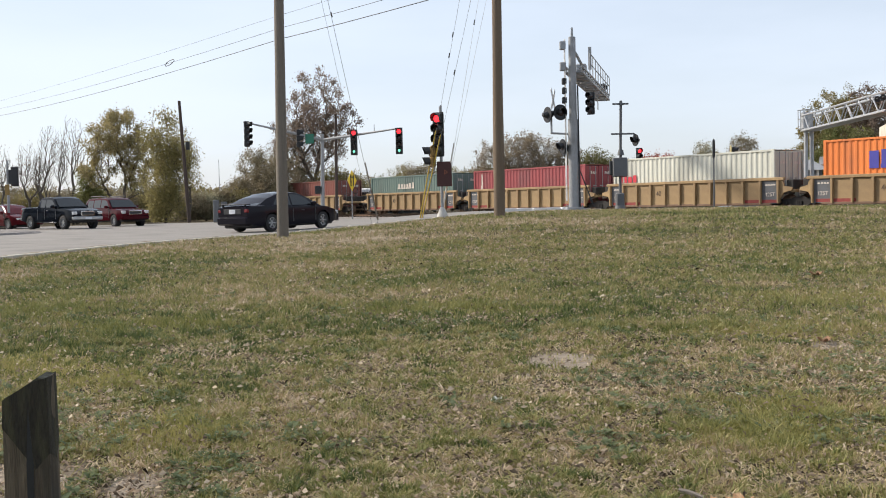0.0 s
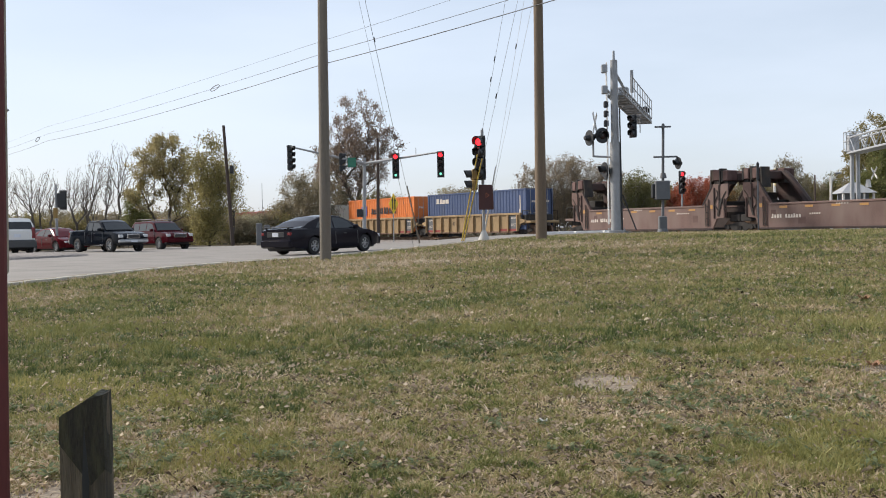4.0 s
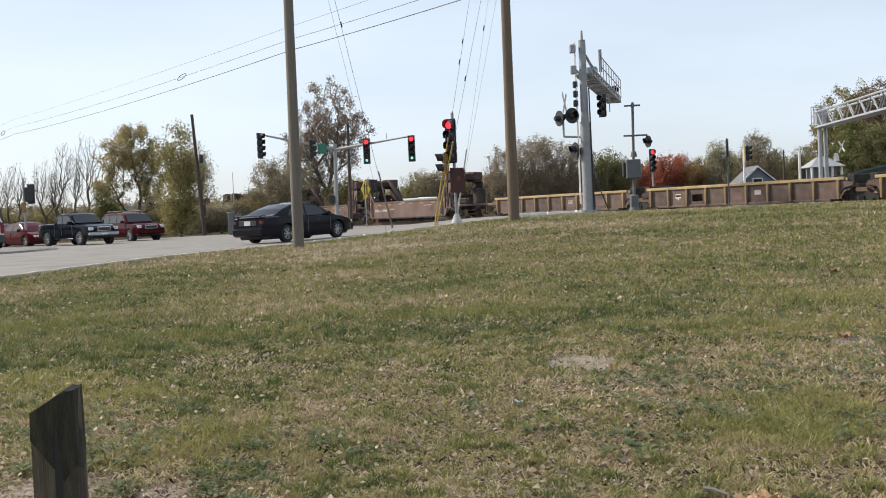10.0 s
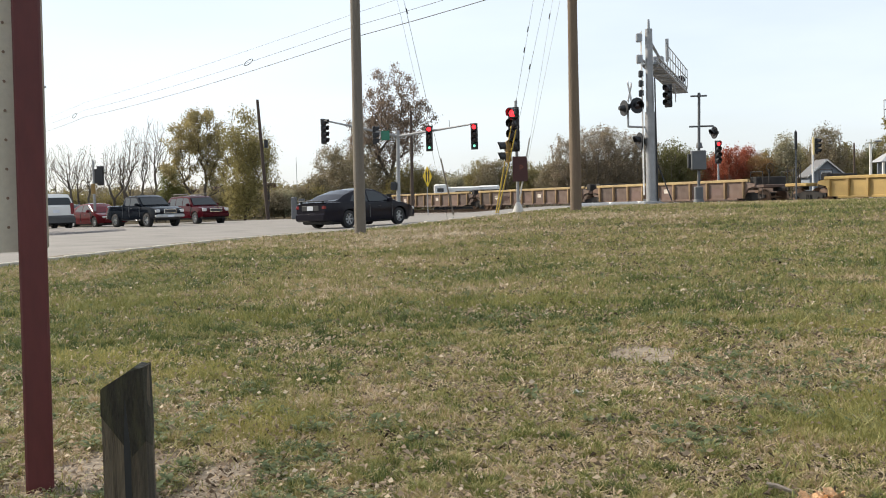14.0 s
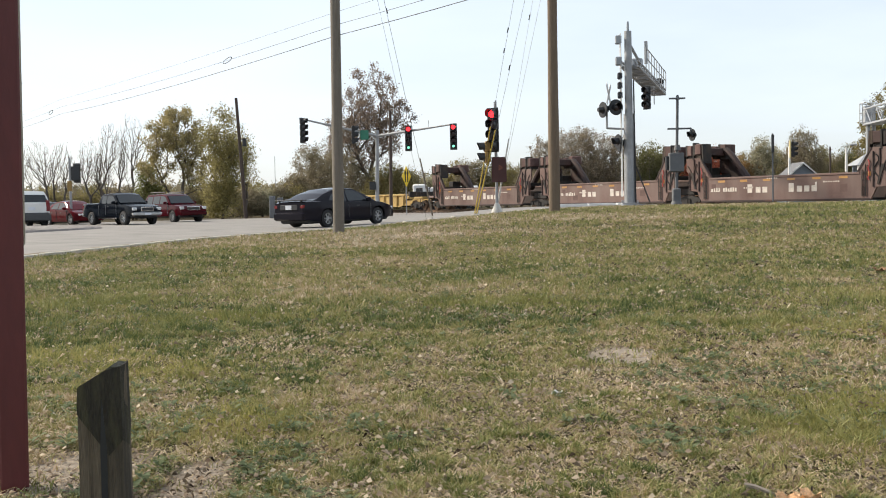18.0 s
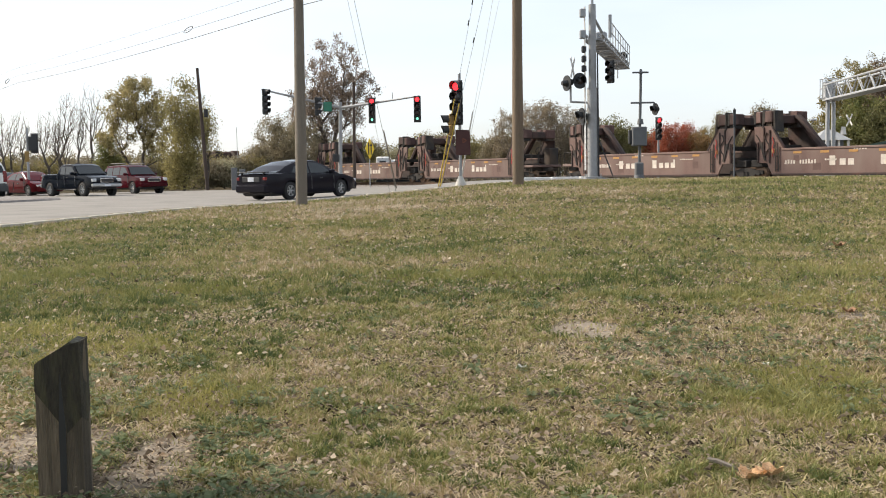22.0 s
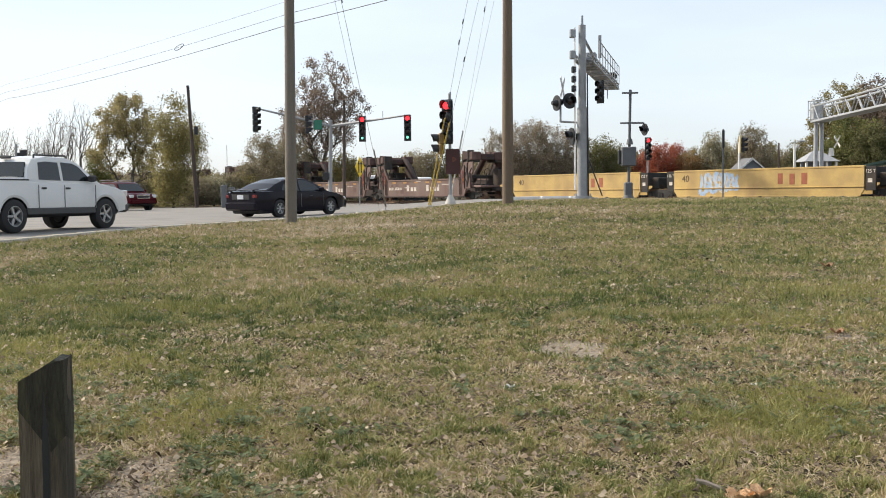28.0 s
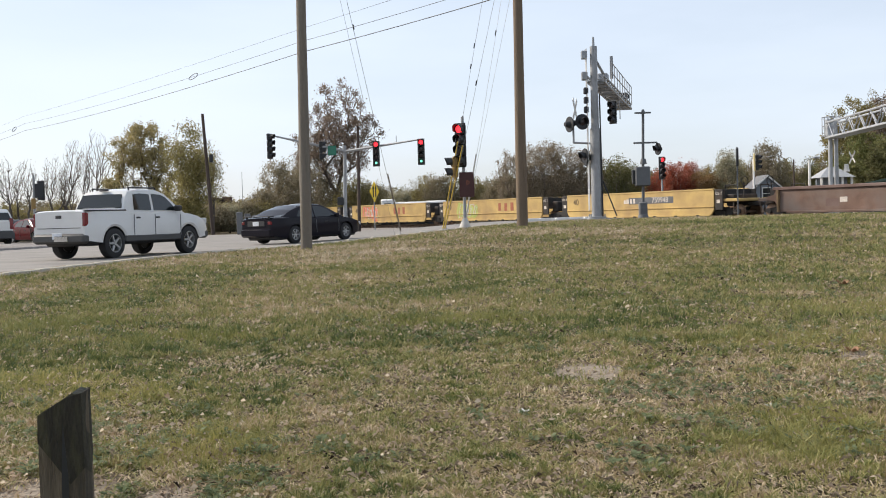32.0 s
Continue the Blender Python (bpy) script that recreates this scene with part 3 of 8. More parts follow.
def ribbed_unit(name, L, paint, panel, top, label, ribs=11, grey_ends=True, chord=None, lead=False, trail=False, pitch_mark=False, seed=0, well=None):
    """A well with a top chord, outside posts and sunk side sheets."""
    r = random.Random(seed)
    car = thing(name, Matrix(), label, "well car", "train of well cars")
    half = well or L / 2 - 1.05
    floor = 0.28
    bottom = Geo().box(-half + 0.6, half - 0.6, -1.36, 1.36, floor, floor + 0.12, 0.02)
    part("well_floor", bottom, M["blackmetal"], car)
    chord = chord or paint
    for y, s in ((1.4, 1), (-1.4, -1)):
        g = Geo().box(-half - 0.35, half + 0.35, y - 0.09, y + 0.09, top - 0.17, top, 0.025)
        part("top_chord", g, chord, car)
        g = Geo().box(-half + 0.5, half - 0.5, y - 0.07, y + 0.07, floor, floor + 0.13, 0.02)
        part("bottom_chord", g, M["rail"] if pitch_mark else panel, car)
        if pitch_mark and s > 0:
            for x in (-half + 1.3, half - 1.3):
                part("base_stripe", Geo().box(x - 1.15, x + 1.15, y - 0.07, y + 0.012, floor + 0.135, floor + 0.3), P["maroonstripe"], car, "faded maroon stripe")
        step = 2 * half / ribs
        rib = Geo().slab([(-0.045, floor + 0.1), (0.045, floor + 0.1), (0.07, top - 0.16), (-0.07, top - 0.16)], "y", -0.015, 0.15)
        me = rib.mesh("side_post", P["post_dark"] if panel is P["rust"] else paint, 0)
        for k in range(ribs + 1):
            part("side_post", me, None, car, at=pose(-half + k * step, y if s > 0 else y, 0, 0, 0, 0 if s > 0 else 180))
        sheet = Geo().box(-step / 2 + 0.03, step / 2 - 0.03, -0.03, 0.0, floor + 0.1, top - 0.16).mesh("side_sheet", panel, 0)
        dark = Geo().box(-step / 2 + 0.03, step / 2 - 0.03, -0.03, 0.01, floor + 0.1, top - 0.16).mesh("side_sheet", P["grey_panel"], 0)
        for k in range(ribs):
            d = grey_ends and k in (0, ribs - 1)
            if s > 0 and pitch_mark and k == ribs - 4:
                written("load_figure", "40", 0.42, P["letter_dark"], car, pose(-half + (k + 0.5) * step, y + 0.006, 1.05) @ NEAR)
            part("side_sheet", dark if d else sheet, None, car, at=pose(-half + (k + 0.5) * step, y, 0, 0, 0, 0 if s > 0 else 180))
            if s > 0 and d:
                part("stencil_panel", bars(4, 0.12, 0.09, 0.05, r), P["letter"], car, "white stencilled notices", pose(-half + (k + 0.5) * step, y + 0.012, 1.38))
                written("fleet_figure", "125T", 0.3, P["letter"], car, pose(-half + (k + 0.5) * step, y + 0.016, 0.85) @ NEAR)
    for s in (-1, 1):
        g = Geo()
        for y0, y1 in ((1.3, 1.42), (-1.42, -1.3)):
            g.slab([(s * (half - 0.02), floor + 0.25), (s * (half + 0.3), 0.95), (s * (half + 0.8), 1.05), (s * (half + 0.8), 1.2), (s * (half + 0.32), 1.3), (s * (half + 0.2), top - 0.1), (s * (half - 0.02), top - 0.1)], "y", y0, y1)
        g.box(min(s * half, s * (half + 0.95)), max(s * half, s * (half + 0.95)), -1.3, 1.3, 0.95, 1.12, 0.02)
        part("end_bracket", g, paint, car)
        g = Geo().box(-0.25, 0.2, -1.25, 1.25, 1.1, 1.62, 0.04).rod((0.3, -1.2, 1.25), (0.3, 1.2, 1.25), 0.06, n=6).box(-0.1, 0.35, 0.9, 1.35, 0.85, 1.15, 0.03)
        part("connector_gear", g, M["blackmetal"], car, at=pose(s * (half + 0.55), 0, 0))
    if panel is P["rust"]:
        for k in range(3):
            x0 = -half + (r.randint(2, ribs - 2) + 0.5) * 2 * half / ribs if ribs > 4 else r.uniform(-4, 4)
            part("painted_mark", Geo().box(-0.2, 0.2, 0, 0.006, -0.05, 0.05).box(-0.05, 0.05, 0, 0.005, -0.25, -0.05) if k % 2 else Geo().box(-0.22, 0.22, 0, 0.006, -0.14, 0.12), P["letter"], car, "faded white paint mark", pose(x0, 1.405, 0.95))
            part("rust_patch", Geo().box(-0.4, 0.4, 0, 0.004, -0.2, 0.2), P["brown"], car, "patch of brown primer", pose(-half + (r.randint(0, ribs - 1) + 0.5) * 2 * half / ribs, 1.403, 0.8))
    tail(car, L, lead, trail, paint)
    return car


def tail(car, L, lead, trail, paint, h=1.15):
    bogie(car, -L / 2 if not trail else -L / 2 + 1.0)
    if trail:
        end_platform(car, -L / 2 + 0.35, -1, paint, h)
    if lead:
        bogie(car, L / 2 - 1.0)
        end_platform(car, L / 2 - 0.35, 1, paint, h)


def bulkhead_unit(name, L, label, lead=False, trail=False, seed=0, lively=False):
    """A dusty brown well with plain sides, and at both ends open bulkheads under boxed beams."""
    r = random.Random(seed)
    car = thing(name, Matrix(), label, "well car", "train of well cars")
    half = L / 2 - 0.42
    floor, top, high = 0.3, 1.72, 2.95
    black = M["blackmetal"]
    for y, s in ((1.42, 1), (-1.42, -1)):
        side = [(half - 1.3, floor), (half - 1.12, 0.62), (half - 0.95, 0.95), (half - 0.3, 1.0), (half - 0.26, 2.0), (half - 0.1, 2.2), (half - 0.08, high), (half - 1.2, high), (half - 1.42, 2.6), (half - 2.0, top)]
        g = Geo().slab(side + [(-x, z) for x, z in reversed(side)], "y", y - 0.05, y + 0.05)
        part("side_wall", g, P["brown"] if s > 0 else P["brace"], car)
        g = Geo().box(-half + 1.9, half - 1.9, y - 0.09, y + 0.085, top - 0.1, top + 0.02, 0.02)
        part("top_rail", g, P["brown"], car)
        g = Geo().box(-half + 1.3, half - 1.3, y - 0.085, y + 0.09, floor - 0.02, floor + 0.1, 0.02)
        part("bottom_rail", g, P["brace"], car)
        lo, hi = sorted((y - s * 0.02, y + s * 0.11))
        for k in (-1, 1):
            for dx, w, z0, z1 in ((0.34, 0.05, 1.0, 2.1), (0.74, 0.035, 1.3, 2.9), (1.12, 0.04, 0.95, 2.75)):
                part("stiffener", Geo().box(k * (half - dx) - w, k * (half - dx) + w, lo, hi, z0, z1, 0.015), P["brace"], car)
            part("bulkhead_edge", Geo().slab([(k * (half - 1.2), high), (k * (half - 1.3), high), (k * (half - 1.52), 2.58), (k * (half - 2.1), top), (k * (half - 2.0), top), (k * (half - 1.42), 2.6)], "y", y - 0.08, y + 0.08), P["brace"], car)
            part("post_gusset", Geo().slab([(k * (half - 0.46), 2.1), (k * (half - 0.64), 2.1), (k * (half - 0.9), 1.1), (k * (half - 0.78), 1.1)], "y", y + s * 0.05 - 0.03, y + s * 0.05 + 0.05), black, car)
            part("hand_rail", Geo().rod((k * (half - 1.75), y + s * 0.1, 0.5), (k * (half - 1.75), y + s * 0.1, 1.85), 0.03, n=5).rod((k * (half - 1.55), y + s * 0.1, 0.5), (k * (half - 1.55), y + s * 0.1, 2.1), 0.03, n=5), black, car)
            for z in range(4):
                part("rung", Geo().rod((k * (half - 1.75), y + s * 0.1, 0.6 + z * 0.36), (k * (half - 1.55), y + s * 0.1, 0.6 + z * 0.36), 0.022, n=5), black, car)
            part("hose_loop", Geo().tube([(k * (half - 0.95 + 0.16 * math.sin(a)), y + s * 0.09, 2.6 - 0.16 * a) for a in range(9)], [0.03] * 9, 5), black, car)
            part("hose_loop", Geo().tube([(k * (half - 0.2 - 0.3 * math.sin(a * 0.45)), y + s * 0.06, 2.5 - 0.15 * a) for a in range(8)], [0.035] * 8, 5), black, car)
            if lively:
                part("lashing_chain", Geo().tube([(k * (half - 1.36 + 0.05 * math.sin(a * 1.7 + k)), y + s * 0.1, 2.35 - 0.13 * a) for a in range(9)], [0.028] * 9, 5), P["chain_red"], car, "red lashing chain")
            part("warning_label", Geo().box(k * (half - 1.35) - 0.1, k * (half - 1.35) + 0.1, y + s * 0.05 - 0.004, y + s * 0.05 + 0.006, 1.52, 1.74), P["amber"], car, "amber reflective label")
        if s > 0:
            if lively:
                for x0, tall in ((2.05, 1), (1.45, 0), (0.97, 0), (-0.85, 1), (-1.4, 0), (-1.88, 0), (-2.36, 2)):
                    g = Geo().box(-0.17, 0.17, 0, 0.006, -0.22, 0.1 if tall != 1 else 0.26)
                    if tall == 2:
                        g.box(-0.17, -0.05, 0, 0.0055, 0.1, 0.28)
                    part("painted_mark", g, P["letter"], car, "worn cream painted mark", pose(x0, y + 0.052, 1.02))
            for n, w, h, x0, z0 in ((4, 0.12, 0.24, half - 2.4, 1.02), (6, 0.12, 0.24, half - 3.5, 1.02), (5, 0.09, 0.09, half - 4.9, 1.1), (7, 0.09, 0.08, -3.4, 1.3), (5, 0.1, 0.09, 0.5, 1.6)):
                part("number_stencil" if h > 0.2 else "stencil", bars(n, w, h, 0.06, r), P["letter"], car, "", pose(x0, y + 0.052, z0))
            for x0, z0, w0, h0 in ((2.6, 0.75, 0.5, 0.36), (-4.1, 0.95, 0.42, 0.4), (4.4, 1.2, 0.34, 0.3)):
                part("touch_up_patch", Geo().box(-w0 / 2, w0 / 2, 0, 0.004, -h0 / 2, h0 / 2), P["patch"], car, "square of newer brown paint", pose(x0 + r.uniform(-0.6, 0.6), y + 0.05, z0))
            for k in range(6):
                part("reflector", Geo().box(-0.26, 0.26, 0, 0.012, -0.06, 0.06), P["amber"], car, "amber reflective strip", pose(-half + 2.9 + k * (2 * half - 5.8) / 5, y + 0.05, 1.5))
    for k in (-1, 1):
        for x0, w0, up in ((0.3, 0.22, 0.0), (0.98, 0.3, 0.05)):
            for y0 in (-1.5, 0.62):
                u = up + r.uniform(-0.03, 0.04)
                part("bulkhead_box", Geo().box(k * (half - x0) - w0, k * (half - x0) + w0, y0, y0 + 0.88, high + 0.14 + u, high + 0.76 + u, 0.04), P["box_brown"], car, "weathered red-brown steel box on the bulkhead")
                part("box_strap", Geo().box(k * (half - x0) + w0 * 0.75 - 0.06, k * (half - x0) + w0 * 0.75 + 0.06, y0 - 0.008, y0 + 0.888, high + 0.1 + u, high + 0.78 + u), black, car)
                part("box_foot", Geo().box(k * (half - x0) - w0 * 0.7, k * (half - x0) + w0 * 0.7, y0 + 0.1, y0 + 0.78, high - 0.02, high + 0.15 + u), black, car)
            part("cross_beam", Geo().box(k * (half - x0) - 0.2, k * (half - x0) + 0.2, -0.62, 0.62, high + 0.15, high + 0.62, 0.04), P["brace"], car, "sooty beam between the boxes")
        part("guide_horn", Geo().slab([(k * (half - 0.62), high - 0.1), (k * (half - 0.7), high - 0.1), (k * (half - 0.72), high + 0.86), (k * (half - 0.64), high + 0.9)], "y", 0.9, 1.5), black, car)
        part("guide_horn", Geo().slab([(k * (half - 1.36), high - 0.3), (k * (half - 1.48), high - 0.3), (k * (half - 1.4), high + 0.84), (k * (half - 1.32), high + 0.84)], "y", 0.75, 1.46), black, car)
        part("diagonal_brace", Geo().tube([(k * (half - 0.9), -0.7, high + 0.5), (k * (half - 1.3), -0.7, high + 0.46), (k * (half - 1.75), -0.7, high + 0.05), (k * (half - 3.0), -0.7, top - 0.15)], [0.2, 0.22, 0.22, 0.24], 8), P["brace"], car, "sooty tubular brace")
        part("cross_strut", Geo().box(k * (half - 0.9) - 0.08, k * (half - 0.9) + 0.08, -1.36, 1.36, 1.7, 1.95, 0.02).box(k * (half - 0.3) - 0.1, k * (half - 0.3) + 0.1, -1.3, 1.3, 0.95, 1.3, 0.02), black, car)
        # the tall rear box is an added black filler that keeps the opening dark
        part("connector_gear", Geo().box(k * (half + 0.05) - 0.42, k * (half + 0.05) + 0.4, -1.3, 1.1, 0.75, 1.15, 0.04).box(k * (half + 0.12) - 0.36, k * (half + 0.12) + 0.29, -1.3, -0.5, 1.0, 2.4, 0.03), black, car)
    part("well_floor", Geo().box(-half + 1.3, half - 1.3, -1.37, 1.37, floor, floor + 0.12, 0.02), M["blackmetal"], car)
    tail(car, L, lead, trail, P["brown"], 1.2)
    return car


def smooth_unit(name, L, label, lead=False, trail=False, seed=0, tag=None):
    """A yellow well with plain sheet sides, a ledge at half height and black ends."""
    r = random.Random(seed)
    car = thing(name, Matrix(), label, "well car", "train of well cars")
    half, floor, top = L / 2 - 1.35, 0.26, 1.75
    for y, s in ((1.44, 1), (-1.44, -1)):
        g = Geo().slab([(-half, floor + 0.35), (-half + 0.25, floor), (half - 0.25, floor), (half, floor + 0.35), (half, top), (-half, top)], "y", y - 0.05, y + 0.05)
        part("side_wall", g, P["yellow"], car)
        part("top_chord", Geo().box(-half, half, y - 0.1, y + 0.07, top - 0.06, top + 0.05, 0.02), P["yellow"], car)
        part("ledge", Geo().box(-half, half, y - 0.02, y + 0.1, 0.72, 0.78, 0.015), P["yellow"], car)
        part("sill", Geo().box(-half + 0.3, half - 0.3, y - 0.04, y + 0.09, floor - 0.04, floor + 0.07, 0.015), P["yellow"], car)
        me = Geo().box(-0.12, 0.12, -0.02, 0.13, -0.06, 0.07, 0.02).mesh("roller_bracket", M["blackmetal"], 0)
        for k in range(7):
            part("roller_bracket", me, None, car, at=pose(-half + 1.2 + k * (2 * half - 2.4) / 6, y, floor - 0.04))
        if s > 0:
            written("load_figure", "40", 0.55, P["letter_dark"], car, pose(half - 0.9, y + 0.056, 1.3) @ NEAR)
            if not trail:
                part("lettering", Geo().box(0.6, 0.92, 0, 0.006, -0.27, 0.3).box(-0.14, 0.18, 0, 0.006, -0.3, 0.27).box(-0.92, -0.56, 0, 0.006, -0.3, 0.3), P["letter_red"], car, "rust-red painted initials", pose(-half + 4.2, y + 0.052, 1.2))
            else:
                part("number_panel", Geo().box(-1.9, 1.9, 0, 0.006, -0.2, 0.2), P["grey_panel"], car, "", pose(-1.4, y + 0.05, 1.25))
                written("car_number", "759948", 0.46, P["letter"], car, pose(-2.2, y + 0.062, 1.25) @ NEAR)
                part("stencil", bars(4, 0.2, 0.3, 0.08, r), P["letter"], car, "", pose(-0.2 + 0.7, y + 0.056, 1.25))
            if tag:
                part("graffiti", spray(2.6, 1.3, 8, r, 0.2), P[tag], car, "looping spray-painted graffiti", pose(half - 3.4, y + 0.053, 1.02))
                part("graffiti", spray(2.2, 1.1, 6, r, 0.045), P["white_spray"], car, "", pose(half - 3.5, y + 0.06, 1.02))
    for k in (-1, 1):
        black = M["blackmetal"]
        g = Geo()
        for y in (1.4, -1.4):
            g.box(min(k * (half + 0.02), k * (half + 0.62)), max(k * (half + 0.02), k * (half + 0.62)), y - 0.05, y + 0.05, 0.55, top, 0.02)
        g.box(k * (half + 0.3) - 0.3, k * (half + 0.3) + 0.3, -1.35, 1.35, 0.95, 1.15, 0.02).box(k * (half + 0.15) - 0.1, k * (half + 0.15) + 0.1, -1.35, 1.35, 1.15, top, 0.02)
        part("end_frame", g, black, car, "black end frame")
        written("fleet_figure", "125 T", 0.24, P["letter"], car, pose(k * (half + 0.32), 1.456, 1.5) @ NEAR)
        part("stencil", Geo().box(-0.12, 0.12, 0, 0.006, -0.1, 0.1), P["letter"], car, "", pose(k * (half + 0.3), 1.452, 1.05))
        g = Geo().box(k * (half + 0.8) - 0.3, k * (half + 0.8) + 0.3, -1.0, 1.0, 0.75, 1.45, 0.05)
        part("connector_gear", g, black, car)
    part("well_floor", Geo().box(-half + 0.4, half - 0.4, -1.4, 1.4, floor, floor + 0.1, 0.02), M["blackmetal"], car)
    tail(car, L, lead, trail, P["yellow"], 1.2)
    return car


def container(name, color_name, color, label, length=12.19, height=3.05, logo=None, seed=0, waves=34):
    """A corrugated steel box with corner posts, rails, door leaves and lock bars."""
    r = random.Random(seed)
    body = mat(color_name, color, 0.55, var=0.14, scale=0.8, dirt=tuple(c * 0.55 + 0.03 for c in color), dirt_amount=0.3, stretch=(1, 1, 0.35))
    dark = mat(color_name + "_door", tuple(c * 0.8 for c in color), 0.6, var=0.15, scale=0.8)
    box = thing(name, Matrix(), label, "container", "containers on the train")
    h, w = height, 1.22
    a = length / 2
    for y, s in ((w, 1), (-w, -1)):
        g, n = Geo(), waves
        step = (length - 0.3) / n
        line = []
        for k in range(n):
            x = -a + 0.15 + k * step
            line += [(x, 0), (x + step * 0.3, 0), (x + step * 0.5, -0.036), (x + step * 0.8, -0.036)]
        line.append((a - 0.15, 0))
        for (x0, d0), (x1, d1) in zip(line, line[1:]):
            g.add([(x0, y - s * 0.02 + s * d0, 0.15), (x1, y - s * 0.02 + s * d1, 0.15), (x1, y - s * 0.02 + s * d1, h - 0.1), (x0, y - s * 0.02 + s * d0, h - 0.1)], [(0, 1, 2, 3)])
        part("corrugated_side", g, body, box, smooth=0)
        part("bottom_rail", Geo().box(-a + 0.1, a - 0.1, y - 0.05, y + 0.003, 0.02, 0.17, 0.01), body, box)
        part("top_rail", Geo().box(-a + 0.1, a - 0.1, y - 0.05, y + 0.003, h - 0.12, h - 0.01, 0.01), body, box)
        for x in (-a + 0.09, a - 0.09):
            part("corner_post", Geo().box(x - 0.09, x + 0.09, y - 0.09, y + 0.006, 0.0, h, 0.012), body, box)
    part("roof", Geo().box(-a + 0.1, a - 0.1, -w + 0.03, w - 0.03, h - 0.05, h - 0.015), body, box)
    part("floor_frame", Geo().box(-a + 0.1, a - 0.1, -w + 0.05, w - 0.05, 0.03, 0.12), M["blackmetal"], box)
    part("front_wall", Geo().box(a - 0.1, a - 0.06, -w + 0.1, w - 0.1, 0.1, h - 0.05), body, box)
    for k in (-1, 1):
        leaf = part("door", Geo().box(-a + 0.02, -a + 0.07, min(0.01 * k, k * (w - 0.1)), max(0.01 * k, k * (w - 0.1)), 0.12, h - 0.1, 0.012), dark, box)
        for q in (0.3, 0.8):
            g = Geo().rod((-a - 0.01, k * q, 0.15), (-a - 0.01, k * q, h - 0.12), 0.02, n=6).box(-a - 0.02, -a + 0.02, k * q - 0.04, k * q + 0.22, 1.2, 1.26)
            part("lock_bar", g, M["galv"], leaf)
        part("notice", bars(3, 0.12, 0.18, 0.05, r), P["letter"], leaf, "", pose(-a + 0.005, k * 0.6 - 0.1, 2.1, 0, 0, 90))
    if logo:
        for kind, x, z, material, args in logo:
            g = bars(*args, r)
            part("lettering", g, material, box, "", pose(x, w + 0.003, z))
    return box


LOGO = lambda nm, c: mat(nm, c, 0.6, bump=0, var=0.1)
white_l, red_l, blue_l, black_l = P["letter"], LOGO("red_logo", (0.55, 0.03, 0.05)), LOGO("blue_logo", (0.05, 0.05, 0.32)), LOGO("black_logo", (0.03, 0.02, 0.02))


def roll(car, u, h=RAIL_Z):
    MOVERS.append((car, u, CENTRE, h))


def copy_unit(car, u, h=RAIL_Z):
    c = copy_thing(car, Matrix())
    roll(c, u, h)
    return c


LT = "tan ribbed steel well car with black bogies, carrying one container"
# loaded five-unit car, and the tail of the one ahead of it
a_mid = ribbed_unit("well_car", 14.75, P["tan"], P["tan"], 1.76, LT, pitch_mark=True, seed=1)
a_end = ribbed_unit("well_car", 14.9, P["tan"], P["tan"], 1.76, LT, pitch_mark=True, seed=2, trail=True)
roll(a_mid, 22.0)
for u in (7.0, -7.75, 69.4, 84.2, 99.0, 113.8):
    copy_unit(a_mid, u)
roll(a_end, -22.9)
copy_unit(a_end, 54.4)
a_lead = ribbed_unit("well_car", 14.9, P["tan"], P["tan"], 1.76, LT, pitch_mark=True, seed=3, lead=True)
roll(a_lead, 36.7)
BOXES = [
    (container("container", "green_box", (0.13, 0.19, 0.165), "grey-green corrugated steel container with white lettering", logo=[("w", 0.6, 1.8, white_l, (6, 0.3, 0.5, 0.12))], height=2.62, seed=1), 36.9),
    (container("container", "red_box", (0.30, 0.055, 0.06), "dull red corrugated steel container", logo=[("w", 5.1, 1.9, white_l, (1, 0.16, 1.3, 0.1))], height=2.62, seed=2), 22.0),
    (container("container", "white_box", (0.58, 0.58, 0.5), "off-white corrugated steel container with red lettering", logo=[("w", 4.9, 1.55, red_l, (4, 0.3, 0.5, 0.1))], height=2.78, seed=3), 7.2),
    (container("container", "orange_box", (0.74, 0.2, 0.04), "bright orange corrugated steel container with dark lettering", logo=[("w", 3.0, 2.0, blue_l, (2, 0.5, 0.95, 0.05)), ("w", -0.6, 1.95, black_l, (10, 0.32, 0.6, 0.14))], seed=4), -8.0),
    (container("container", "blue_box", (0.05, 0.08, 0.17), "navy blue corrugated steel container with white lettering", length=13.7, logo=[("w", 4.6, 2.45, white_l, (4, 0.42, 0.42, 0.08)), ("w", -6.1, 1.9, white_l, (1, 0.1, 1.3, 0.1))], seed=5), -23.2),
    (container("container", "maroon_box", (0.24, 0.075, 0.055), "dull maroon corrugated steel container", height=2.62, seed=6), 55.0),
]
for b, u in BOXES:
    roll(b, u, RAIL_Z + 0.5)

# two runs of brown cars with bulkheads
LB = "empty brown well car with tall braced end bulkheads"
run = []
for k, seed in enumerate((13, 11, 12, 15, 14)):
    run.append((bulkhead_unit("bulkhead_well_car", 15.0, LB, seed=seed, lead=k == 0, trail=k == 4), (-42.6, -57.7, -72.6, -87.6, -102.7)[k]))
LB = "empty brown well car with braced bulkheads, red chains and cream marks"
for k, seed in enumerate((23, 21, 22, 24)):
    run.append((bulkhead_unit("bulkhead_well_car", 15.0, LB, seed=seed, lead=k == 0, trail=k == 3, lively=True), (-300.4, -315.8, -331.3, -361.7)[k]))
for car, u in run:
    roll(car, u)
for k, u in ((5, -221.2), (6, -236.3), (7, -251.0), (6, -265.8), (8, -281.4), (7, -346.6)):
    copy_unit(run[k][0], u)

